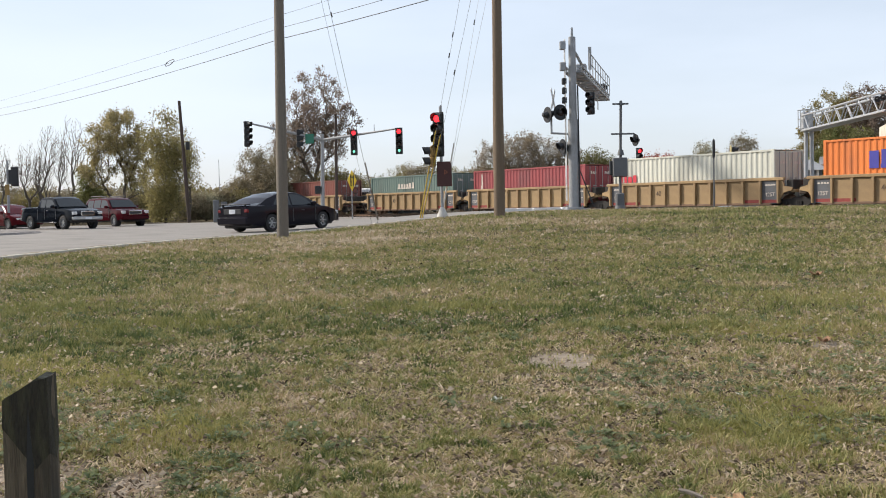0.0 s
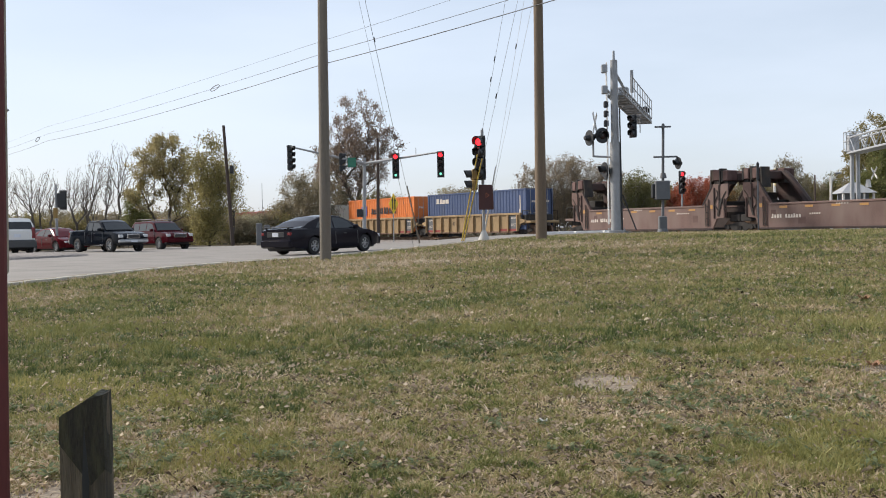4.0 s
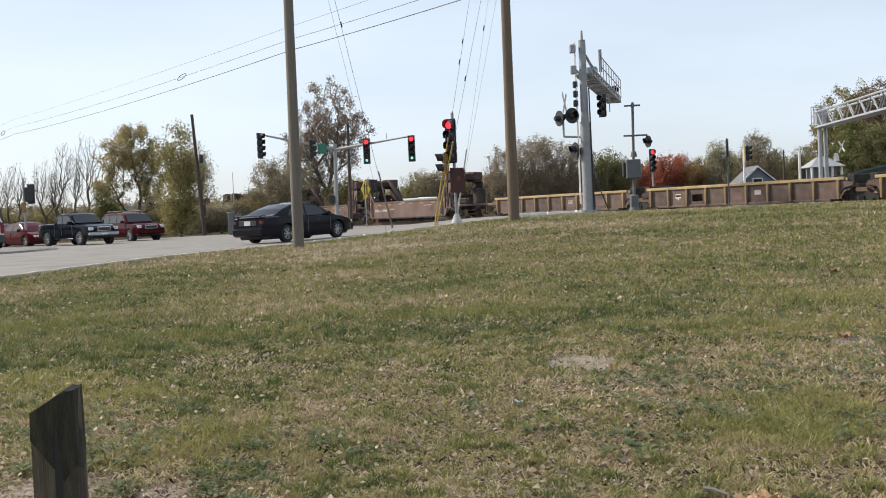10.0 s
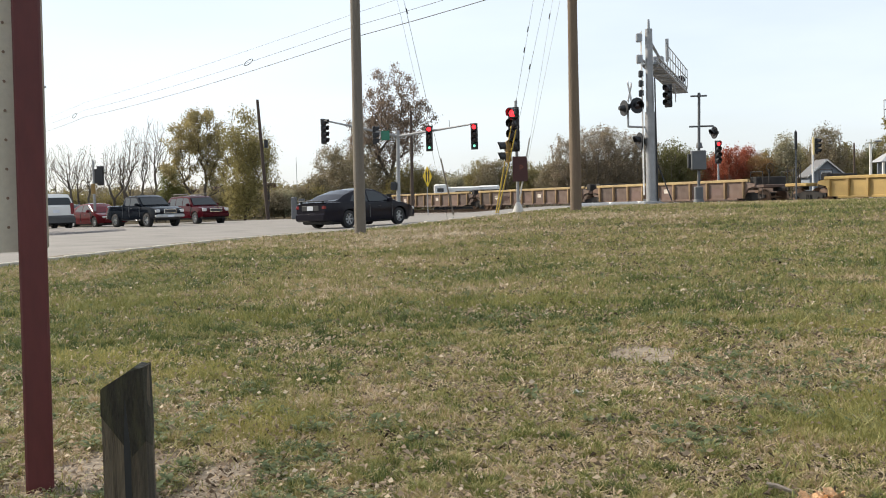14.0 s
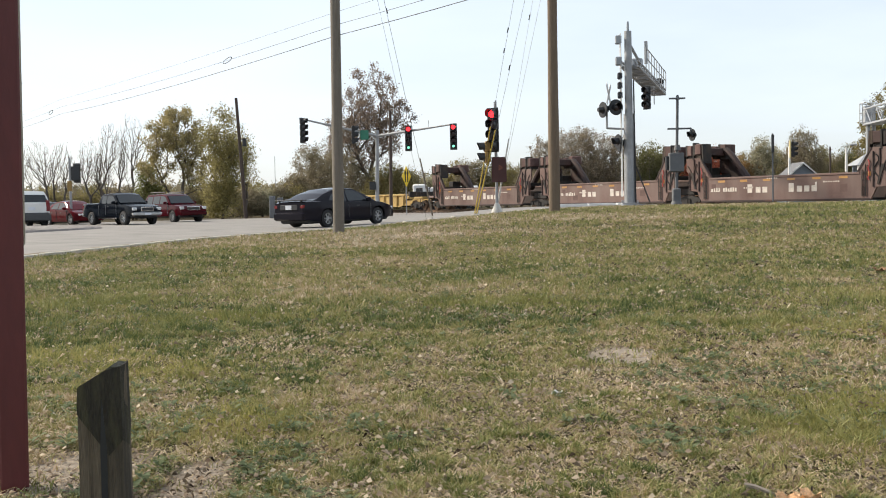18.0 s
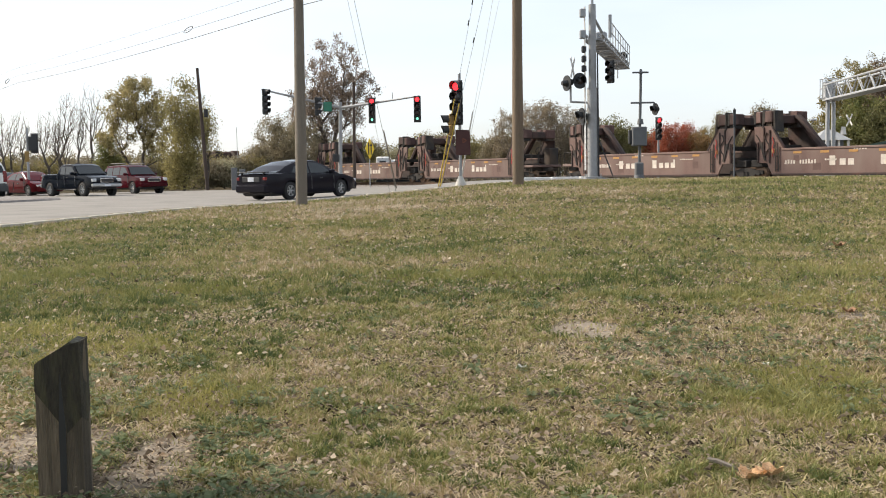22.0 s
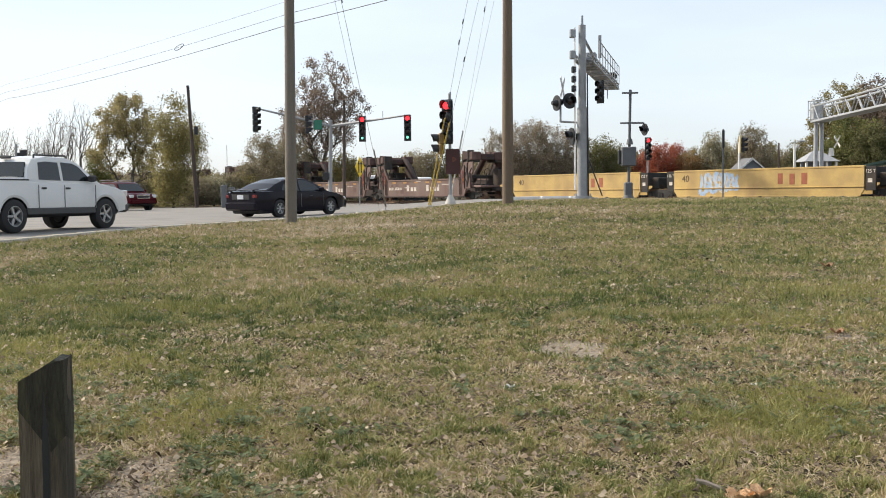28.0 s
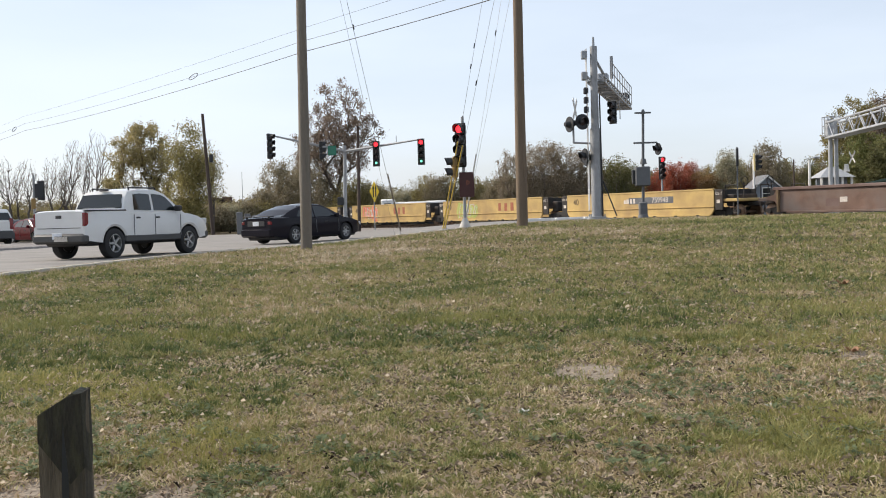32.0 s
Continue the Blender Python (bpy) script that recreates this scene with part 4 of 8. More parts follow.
# low rusty car with yellow chords
LC = "empty low well car with rusted side panels and yellow top rails"
c_mid = ribbed_unit("low_well_car", 15.2, P["rust"], P["rust"], 1.5, LC, ribs=9, grey_ends=False, chord=P["rail_yellow"], seed=21)
c_lead = ribbed_unit("low_well_car", 15.2, P["rust"], P["rust"], 1.5, LC, ribs=9, grey_ends=False, chord=P["rail_yellow"], seed=22, lead=True)
c_trail = ribbed_unit("low_well_car", 15.2, P["rust"], P["rust"], 1.5, LC, ribs=9, grey_ends=False, chord=P["rail_yellow"], seed=23, trail=True)
roll(c_lead, -122.0), roll(c_mid, -137.5), copy_unit(c_mid, -153.0), copy_unit(c_mid, -168.2), roll(c_trail, -183.4)

# single bright yellow car
d_car = ribbed_unit("low_well_car", 18.6, P["yellow"], P["yellow"], 1.45, "empty bright yellow well car with outside posts", ribs=11, grey_ends=False, seed=31, lead=True, trail=True, well=6.6)
roll(d_car, -202.6)

# smooth yellow car with graffiti, then one more brown car
LG = "empty yellow sheet-sided well car with painted graffiti"
tags = ["blue_paint", "blue_paint", "red_paint", "green_paint"]
for k, u in enumerate((-379.9, -395.2, -410.7, -425.8)):
    roll(smooth_unit("sheet_sided_well_car", 15.2, LG, lead=k == 0, seed=41 + k, tag=tags[k] if k else None), u)
roll(smooth_unit("sheet_sided_well_car", 15.6, "empty yellow sheet-sided well car with a white number", trail=True, seed=46), -441.2)
h_lead = ribbed_unit("low_well_car", 15.4, P["rust"], P["rust"], 1.7, "empty rust-brown well car", ribs=2, grey_ends=False, chord=P["brown"], seed=51, lead=True)
roll(h_lead, -458.8)
copy_unit(h_lead, -474.6)

# ---- kerb along the lawn ----
kerb = tagged(new("kerb"), "low pale concrete kerb along the lawn", "kerb", kind="structure")
along = [p for p in curve(EDGE, 900) if 12 < p.y < 58 and p.x < 11]
run, last = 0.0, along[0]
kerb_me = Geo().box(-0.497, 0.497, -0.02, 0.16, -0.2, 0.045, 0.015).mesh("kerb_stone", M["kerb"], 0)
for p in along[1:]:
    if (p - last).length >= 1.0:
        d = (p - last).normalized()
        c = (p + last) / 2
        part("kerb_stone", kerb_me, None, kerb, at=Matrix.Translation((c.x, c.y, ground_z(c.x, c.y))) @ Matrix.Rotation(math.atan2(d.y, d.x), 4, "Z"))
        last = p

# silt and old leaves lying in the gutter
g, strip = Geo(), []
for i, p in enumerate(along[1:-1:3]):
    d = (along[min(3 * i + 4, len(along) - 1)] - along[3 * i]).normalized()
    n = Vector((-d.y, d.x, 0))
    if edge_dist(np.array([p.x + n.x]), np.array([p.y + n.y]))[0] > edge_dist(np.array([p.x - n.x]), np.array([p.y - n.y]))[0]:
        n = -n
    w = 0.42 + 0.06 * math.sin(i * 0.7) + rng.uniform(-0.05, 0.08)
    a, b = p - n * 0.05, p + n * w
    c = p + n * w * 0.45
    hump = 0.035 + 0.01 * math.sin(i * 1.1) + rng.uniform(0, 0.025)
    strip.append([(a.x, a.y, ground_z(a.x, a.y) - 0.02), (c.x, c.y, ground_z(c.x, c.y) + hump), (b.x, b.y, ground_z(b.x, b.y) - 0.015)])
g.loft(strip, False, False)
tagged(part("gutter_silt", g, mat("gutter_silt", (0.16, 0.125, 0.085), 0.95, var=0.5, scale=2.5, fine=30, bump=0.7, dirt=(0.3, 0.26, 0.2), dirt_amount=0.5, dirt_scale=1.5), None, "brown silt and leaf litter along the gutter"), category="silt", kind="structure")

# gravel island by the side street
g = Geo()
ring = lambda s, z: [(-20.6 + s * 3.0 * math.cos(a) * (1 + 0.12 * math.sin(3 * a)), 43.0 + s * 6.0 * math.sin(a), z) for a in [i * math.pi / 12 for i in range(24)]]
g.loft([ring(1.06, 0.1), ring(1.0, 0.28), ring(0.7, 0.36), ring(0.15, 0.38)])
tagged(part("traffic_island", g, M["ballast"], None, "low gravel traffic island with a worn kerb"), category="traffic island", kind="structure")


# ---- poles ----
def utility_pole(name, x, y, top_dx, height, r, material, label):
    t = thing(name, pose(x, y, ground_z(x, y) - 0.05), label, "utility pole", "utility poles")
    g, rings = Geo(), []
    for k in range(13):
        f = k / 12
        rr = r * (1 - 0.3 * f)
        rings.append([(top_dx * f + rr * math.cos(a * math.pi / 8) * (1 + 0.03 * math.sin(a * 3 + k)), rr * math.sin(a * math.pi / 8), height * f) for a in range(16)])
    g.loft(rings)
    part("shaft", g, material, t)
    return t


pole_a = utility_pole("utility_pole", -4.25, 28.0, 0.1, 11.5, 0.155, M["pole"], "weathered grey wooden utility pole standing in the lawn")
pole_b = utility_pole("utility_pole", 1.96, 35.0, 0.05, 12.5, 0.19, M["pole_brown"], "brown wooden utility pole standing in the lawn")
for t, h, dx in ((pole_a, 11.2, 0.1), (pole_b, 12.2, 0.05)):
    part("crossarm", Geo().box(dx - 1.2, dx + 1.2, -0.2, -0.09, h - 0.6, h - 0.48, 0.01), M["pole_dark"], t)
utility_pole("utility_pole", -7.0, 70.0, 0.1, 7.1, 0.12, M["pole_dark"], "thin dark wooden utility pole beyond the crossing")
t = utility_pole("utility_pole", -18.8, 78.0, -0.5, 9.05, 0.15, M["pole_dark"], "dark leaning wooden utility pole among trees")
part("transformer", Geo().rod((0.1, -0.25, 5.4), (0.1, -0.25, 6.0), 0.16, n=10), M["black"], t)


def span(name, pts, r, material, label, sag=0.0, n=14):
    """A wire hung between points."""
    g = Geo()
    line = []
    for (a, b) in zip(pts, pts[1:]):
        a, b = Vector(a), Vector(b)
        for k in range(n + 1):
            f = k / n
            p = a.lerp(b, f)
            p.z -= sag * 4 * f * (1 - f)
            line.append(p)
    line = [p for i, p in enumerate(line) if i == 0 or (p - line[i - 1]).length > 1e-4]
    g.tube(line, [r] * len(line), 4)
    return tagged(part(name, g, material, None, label), category="cable", group="overhead cables")


WL = "thin dark overhead cable"
span("overhead_cable", [(-46, 95, 8.3), (-25.3, 60.3, 6.71), (-4.2, 28.2, 5.6), (9.5, 7.4, 5.25)], 0.0095, M["wire"], WL, 0.16)
span("overhead_cable", [(-46, 95, 8.8), (-25.3, 60.3, 7.11), (-4.2, 28.2, 5.89), (9.5, 7.4, 5.45)], 0.006, M["wire"], WL, 0.15)
span("overhead_cable", [(-46, 95, 9.2), (-25.3, 60.3, 7.54), (-4.2, 28.2, 6.23), (9.5, 7.4, 5.7)], 0.004, M["wire"], WL, 0.08)
# loops of spare cable hang on the middle line
for x, y, z, k in ((-9.1, 35.65, 6.07, 1.0), (-27.6, 64.2, 7.17, 1.5)):
    ring = [(x + 0.25 * k * math.cos(a * math.pi / 10), y - 0.38 * k * math.cos(a * math.pi / 10), z + k * (0.03 * math.cos(a * math.pi / 10) + 0.07 * math.sin(a * math.pi / 10))) for a in range(21)]
    tagged(part("cable_loop", Geo().tube(ring, [0.013 * k] * len(ring), 4), M["wire"], None, "coiled loop of spare cable on the line"), category="cable loop", group="cable loops")


def guy(name, top, foot, r, guard, gm, label, beads=()):
    """A guy strand from a pole to the ground, with a guard over its foot."""
    top, foot = Vector(top), Vector(foot)
    t = thing(name, Matrix.Translation(foot), label, "guy wire", "guy wires")
    d = top - foot
    part("strand", Geo().rod((0, 0, -0.2), d, r * 0.75, n=5), M["strand"] if gm is not M["wguard"] else M["paleguy"], t)
    if guard:
        u = d.normalized()
        part("guard", Geo().rod(u * 0.1, u * guard, 0.023, 0.02, 8), gm, t)
    for f in beads:
        u = d * f
        part("insulator", Geo().rod(u, u + d.normalized() * 0.18, 0.022, n=6), M["black"], t)
    return t


guy("guy_wire", (-3.85, 28.4, 11.2), (-2.31, 38.5, 0.5), 0.009, 2.9, M["pole"], "steel guy wire with a weathered timber guard", (0.6,))
guy("guy_wire", (-4.05, 28.4, 11.3), (-2.55, 38.7, 0.5), 0.006, 0, None, "thin steel guy wire")
guy("guy_wire", (1.55, 35.2, 11.9), (-0.79, 38.5, 0.52), 0.008, 3.4, M["yguard"], "steel guy wire with a yellow plastic guard", (0.5, 0.56))
guy("guy_wire", (1.72, 35.2, 10.3), (-0.72, 38.4, 0.52), 0.008, 3.3, M["yguard"], "steel guy wire with a yellow plastic guard", (0.52,))
guy("guy_wire", (2.05, 35.2, 11.4), (0.0, 38.5, 0.55), 0.007, 2.9, M["wguard"], "steel guy wire with a pale plastic guard", (0.62,))
guy("guy_wire", (2.05, 35.2, 9.6), (-0.05, 38.6, 0.55), 0.007, 0, M["wguard"], "thin pale steel guy wire")


# ---- signal heads ----
def lens_mesh(name, material, r=0.145):
    g = Geo()
    rings = [[(rr * math.cos(a * math.pi / 8), y, rr * math.sin(a * math.pi / 8)) for a in range(16)] for rr, y in ((r, 0.0), (r * 0.95, -0.015), (r * 0.6, -0.032), (r * 0.15, -0.04))]
    return g.loft(rings).mesh(name, material)


def visor_mesh(r=0.165, d=0.26):
    g = Geo()
    arc = [a * math.pi / 12 for a in range(-2, 15)]
    out = [(r * math.cos(a), r * math.sin(a)) for a in arc]
    inn = [((r - 0.012) * math.cos(a), (r - 0.012) * math.sin(a)) for a in reversed(arc)]
    ring0 = [(x, 0.0, z) for x, z in out + inn]
    ring1 = [(x, -d * (0.62 + 0.38 * max(0.0, z / r)), z) for x, z in out + inn]
    return g.loft([ring0, ring1]).mesh("visor", M["black"])


LENS = {"red": lens_mesh("lens", M["red_on"], 0.125), "off": lens_mesh("lens", M["lens_off"]), "green": lens_mesh("lens", M["green_on"], 0.075)}
VISOR = visor_mesh()


def head(parent, m, n=3, lit=None, paint="black", s=1.0, label=""):
    """A vertical signal head; its lenses look along -y."""
    lit = lit or {}
    h = 0.355 * n
    g = Geo()
    for k in range(n):
        g.box(-0.17, 0.17, 0.0, 0.2, h / 2 - 0.355 * (k + 1) + 0.005, h / 2 - 0.355 * k - 0.005, 0.03)
    g.box(-0.2, 0.2, 0.06, 0.09, -h / 2 - 0.03, h / 2 + 0.03)
    hd = part("signal_head", g, M[paint], parent, label or "black signal head", m @ Matrix.Scale(s, 4))
    for k in range(n):
        z = h / 2 - 0.355 * (k + 0.5)
        part("lens", LENS[lit.get(k, "off")], None, hd, "glowing lens" if k in lit else "", pose(0, -0.003, z))
        part("visor", VISOR, None, hd, "", pose(0, 0, z))
    return hd


ts = thing("traffic_signal", pose(-7.04, 62.0, ground_z(-7, 62) - 0.1), "galvanised mast-arm traffic signal showing red with green arrows", "traffic signal")
part("mast", Geo().rod((0, 0, 0), (0.1, 0.1, 5.3), 0.13, 0.1, 14), M["galv"], ts)
part("mast_base", Geo().rod((0, 0, 0), (0, 0, 1.1), 0.2, 0.19, 14).box(-0.3, 0.3, -0.3, 0.3, 0, 0.12, 0.03), M["galv"], ts)
part("mast_arm", Geo().rod((0.1, 0.1, 4.95), (4.85, -2.7, 5.35), 0.09, 0.045, 10), M["galv"], ts)
part("mast_arm", Geo().rod((0.1, 0.1, 4.95), (-4.2, -1.8, 5.95), 0.09, 0.045, 10), M["galv"], ts)
GA = {0: "red", 3: "green"}
head(ts, pose(2.07, -1.35, 4.68, 0, 0, -4), 4, GA)
head(ts, pose(4.75, -2.9, 4.62, 0, 0, -4), 4, GA)
head(ts, pose(-3.95, -1.75, 5.25, 0, 0, 62), 4)
head(ts, pose(-1.15, -0.45, 5.02, 0, 0, 100), 3)
part("street_name_sign", Geo().box(-0.25, 0.25, -0.02, 0.02, -0.28, 0.28, 0.01), M["sign_green"], ts, "green street sign with unreadable lettering", pose(-0.6, -0.4, 5.0))
part("pedestrian_head", Geo().box(-0.17, 0.17, -0.15, 0.1, -0.24, 0.24, 0.03), M["black"], ts, "black pedestrian signal", pose(-0.22, -0.1, 2.0))
part("aerial", Geo().rod((3.3, -1.8, 5.25), (3.3, -1.8, 5.65), 0.02, n=5), M["galv"], ts)

rs = thing("traffic_signal", pose(0.05, 38.0, ground_z(0, 38) - 0.05), "black pedestal traffic signal showing red beside guy wires", "traffic signal")
part("pedestal", Geo().rod((0, 0, 0), (0, 0, 0.35), 0.26, 0.12, 10).rod((0, 0, 0.35), (0, 0, 0.45), 0.12, 0.07, 10), M["concrete"], rs)
part("mast", Geo().rod((0, 0, 0.3), (0, 0, 4.1), 0.055, n=10).rod((0.02, 0, 4.0), (0.02, 0, 4.15), 0.03, n=6), M["galv"], rs)
head(rs, pose(-0.13, -0.14, 3.08, 0, 0, -28), 4, {0: "red"}, s=1.08)
head(rs, pose(-0.42, -0.1, 2.28, 0, 0, -80), 2, None, "sig_yellow", 1.05, "yellow pedestrian signal housing")
part("sign_board", Geo().box(-0.27, 0.27, -0.015, 0.015, -0.45, 0.45, 0.008), M["sign_maroon"], rs, "brown back of a sign board", pose(0.1, -0.12, 1.65))
g = Geo()
for a, b in (((-0.06, -0.08), (0.06, 0.0)), ((0.06, 0.0), (-0.06, 0.08)), ((-0.06, 0.08), (-0.06, -0.08))):
    g.rod((a[0], -0.02, a[1]), (b[0], -0.02, b[1]), 0.012, n=4)
part("sign_mark", g, P["letter_red"], rs, "", pose(0.16, -0.12, 1.72))


def sign_diamond(x, y, z):
    t = thing("warning_sign", pose(x, y, ground_z(x, y), 0, 0, 58), "yellow diamond warning sign with black arrows on a post", "road sign")
    part("post", Geo().box(-0.035, 0.035, 0, 0.05, 0, z + 0.4, 0.006), M["galv"], t)
    r = 0.56
    part("plate", Geo().slab([(-r, z), (0, z - r * 1.35), (r, z), (0, z + r * 1.35)], "y", -0.02, 0.0), M["sign_yellow"], t)
    g = Geo()
    for k in (-1, 1):
        g.box(k * 0.14 - 0.06, k * 0.14 + 0.06, -0.03, -0.02, z - 0.42, z + 0.3).slab([(k * 0.14 - 0.12, z + 0.2), (k * 0.14 + 0.12, z + 0.2), (k * 0.14, z + 0.5)], "y", -0.031, -0.02)
    part("arrow_mark", g, M["black"], t)


sign_diamond(-6.35, 75.0, 2.75)

# left-hand signal on its post by the side street
ls = thing("traffic_signal", pose(-24.8, 60.0, 0.15), "traffic signal on a pale post by the side street", "traffic signal")
part("mast", Geo().rod((0, 0, 0), (0, 0, 3.95), 0.08, 0.065, 10), M["galv"], ls)
part("base_collar", Geo().rod((0, 0, 0), (0, 0, 0.6), 0.2, 0.16, 10), M["steel_grey"], ls)
part("push_button_box", Geo().box(-0.12, 0.12, -0.16, -0.04, 2.0, 2.6, 0.02), M["sig_yellow"], ls)
head(ls, pose(0.45, -0.05, 3.05, 0, 0, 196), 3)
part("back_plate", Geo().box(0.18, 0.66, -0.3, -0.27, 2.62, 3.44, 0.01), M["black"], ls)


# ---- railway crossing signals ----
def flasher(parent, m, lens="off"):
    """A round hooded crossing lamp, looking along -y."""
    g = Geo().rod((0, 0.0, 0), (0, 0.03, 0), 0.3, 0.3, 20).rod((0, 0.03, 0), (0, 0.22, 0), 0.14, 0.08, 12)
    f = part("flasher", g, M["black"], parent, "black hooded crossing lamp", m)
    part("lens", LENS["off"], None, f, "", pose(0, -0.01, 0))
    part("visor", VISOR, None, f, "", pose(0, 0, 0, 0, 0, 0))
    return f


cm = thing("crossing_cantilever", pose(6.4, 50.1, ground_z(6.4, 50.1) - 0.05), "galvanised railway crossing cantilever with walkway and hooded lamps", "crossing signal", "crossing cantilevers")
part("mast", Geo().rod((0, 0, 0), (0, 0, 4.4), 0.26, 0.25, 18).rod((0, 0, 4.35), (0, 0, 8.3), 0.19, 0.17, 18), M["galv"], cm)
part("finial", Geo().rod((0, 0, 8.25), (0, 0, 8.75), 0.07, 0.05, 8), M["steel_grey"], cm)
part("foundation", Geo().rod((0, 0, -0.4), (0, 0, 0.14), 0.6, 0.55, 18), M["steel_grey"], cm)
part("base_plate", Geo().box(-0.4, 0.4, -0.4, 0.4, 0.12, 0.2, 0.02), M["galv"], cm)
bolt = Geo().rod((0, 0, 0.2), (0, 0, 0.32), 0.03, n=6).mesh("anchor_bolt", M["galv"])
for k in (-1, 1):
    for j in (-1, 1):
        part("anchor_bolt", bolt, None, cm, at=pose(k * 0.33, j * 0.33, 0))
g = Geo()
for k in (-1, 1):
    g.rod((-0.36, k * 0.18, 0.5), (-0.36, k * 0.18, 8.2), 0.022, n=5)
part("ladder", g, M["white"], cm, "pale climbing ladder up the mast")
rung = Geo().rod((-0.36, -0.18, 0), (-0.36, 0.18, 0), 0.014, n=5).mesh("rung", M["white"])
for k in range(25):
    part("rung", rung, None, cm, at=pose(0, 0, 0.6 + k * 0.3))
AX = Matrix.Translation((0.1, 0.2, 0)) @ Matrix.Rotation(radians(75.8), 4, "Z")      # along the arm
ARM = 7.6 - (ground_z(6.4, 50.1) - 0.05)      # top of the arm
LOW = lambda x: ARM - 0.35      # its underside
for y in (-0.4, 0.4):
    for z in (LOW(0) + 0.04, ARM - 0.04):
        part("arm_chord", Geo().box(0.0, 14.5, y - 0.04, y + 0.04, z - 0.045, z + 0.045, 0.01), M["galv"], cm, "", AX)
    for k in range(25):
        part("web_bar", Geo().rod((k * 0.58, y, LOW(0) + 0.05 if k % 2 else ARM - 0.05), (k * 0.58 + 0.58, y, ARM - 0.05 if k % 2 else LOW(0) + 0.05), 0.03, n=5), M["galv"], cm, "", AX)
deck = Geo()
for k in range(58):
    deck.box(0.05 + k * 0.25, 0.15 + k * 0.25, -0.37, 0.37, LOW(k * 0.25) + 0.06, LOW(k * 0.25) + 0.1)
part("underside_grating", deck, M["steel_grey"], cm, "", AX)
for k in range(13):
    x = 0.1 + k * 1.18
    part("cross_member", Geo().box(x, x + 0.1, -0.4, 0.4, LOW(x) - 0.02, LOW(x) + 0.08, 0.01), M["galv"], cm, "", AX)
    if k < 12:
        part("lacing_bar", Geo().rod((x, -0.38 if k % 2 else 0.38, LOW(x) + 0.02), (x + 1.18, 0.38 if k % 2 else -0.38, LOW(x + 1.18) + 0.02), 0.035, n=5), M["galv"], cm, "", AX)
for y in (-0.2, 0.2):
    part("walkway_rail", Geo().box(0.0, 14.5, y - 0.03, y + 0.03, ARM - 0.06, ARM - 0.02), M["steel_grey"], cm, "", AX)
part("tie_bracket", Geo().rod((0.1, 0, ARM + 0.75), (1.6, -0.3, ARM + 0.05), 0.07, n=8), M["galv"], cm, "", AX)
stand = Geo().rod((0, 0, 0), (0, 0, 1.05), 0.026, n=5).mesh("stanchion", M["galv"])
for k in range(9):
    part("stanchion", stand, None, cm, at=AX @ pose(3.2 + k * 1.4, -0.43, ARM - 0.02))
for dz in (0.52, 1.04):
    part("guard_rail", Geo().rod((3.2, -0.43, ARM - 0.02 + dz), (14.4, -0.43, ARM - 0.02 + dz), 0.026, n=5), M["galv"], cm, "", AX)
part("end_plate", Geo().box(3.3, 3.36, -0.5, -0.34, ARM + 0.2, ARM + 1.35, 0.01), M["galv"], cm, "", AX)
part("control_box", Geo().box(2.0, 2.7, -0.35, 0.15, ARM, ARM + 0.35, 0.04), M["steel_grey"], cm, "", AX)
flasher(cm, AX @ pose(13.0, -0.2, ARM + 0.32, 0, 0, -60) @ Matrix.Scale(0.8, 4)), flasher(cm, AX @ pose(13.6, 0.0, ARM + 0.32, 0, 0, 120) @ Matrix.Scale(0.8, 4))
head(cm, pose(1.05, 1.6, 5.3, 0, 0, -40), 3)
part("drop_hanger", Geo().rod((1.25, 1.7, 5.9), (1.25, 1.7, 4.75), 0.03, n=6).rod((1.5, 2.0, 5.9), (1.5, 2.0, 5.0), 0.025, n=6), M["galv"], cm)
# lamps, cross-blades and bracket on the mast
part("lamp_bracket", Geo().rod((-0.2, 0, 3.7), (-1.05, -0.1, 3.75), 0.05, n=8).rod((-1.05, -0.1, 3.72), (-1.05, -0.1, 4.75), 0.05, n=8), M["galv"], cm)
flasher(cm, pose(-0.62, -0.25, 4.72, 0, 0, 25) @ Matrix.Scale(1.25, 4)), flasher(cm, pose(-1.22, -0.15, 4.62, 0, 0, 115) @ Matrix.Scale(1.25, 4))
flasher(cm, pose(-0.55, -0.1, 3.1, 0, 0, -70) @ Matrix.Scale(1.2, 4)), flasher(cm, pose(-0.42, 0.3, 3.0, 0, 0, 100) @ Matrix.Scale(1.2, 4))
for k in (-1, 1):
    part("cross_blade", Geo().box(-0.6, 0.6, -0.012, 0.012, -0.11, 0.11, 0.005), M["white"], cm, "white crossing blade seen edge-on", pose(-0.95, -0.1, 5.35, 0, 0, 70) @ pose(0, 0, 0, 0, 50 * k, 0))
for z in (6.2, 5.75, 5.3):
    part("junction_box", Geo().box(-0.52, -0.3, -0.2, 0.05, z - 0.16, z + 0.16, 0.04), M["black"], cm)
for z in (7.9, 6.9):
    part("junction_box", Geo().box(-0.6, -0.32, -0.2, 0.1, z - 0.2, z + 0.2, 0.03), M["steel_grey"], cm)
part("conduit", Geo().rod((0.26, -0.16, 0.2), (0.22, -0.14, 6.0), 0.035, n=6).rod((0.3, -0.1, 1.9), (0.9, -0.3, 0.2), 0.03, n=6), M["black"], cm)

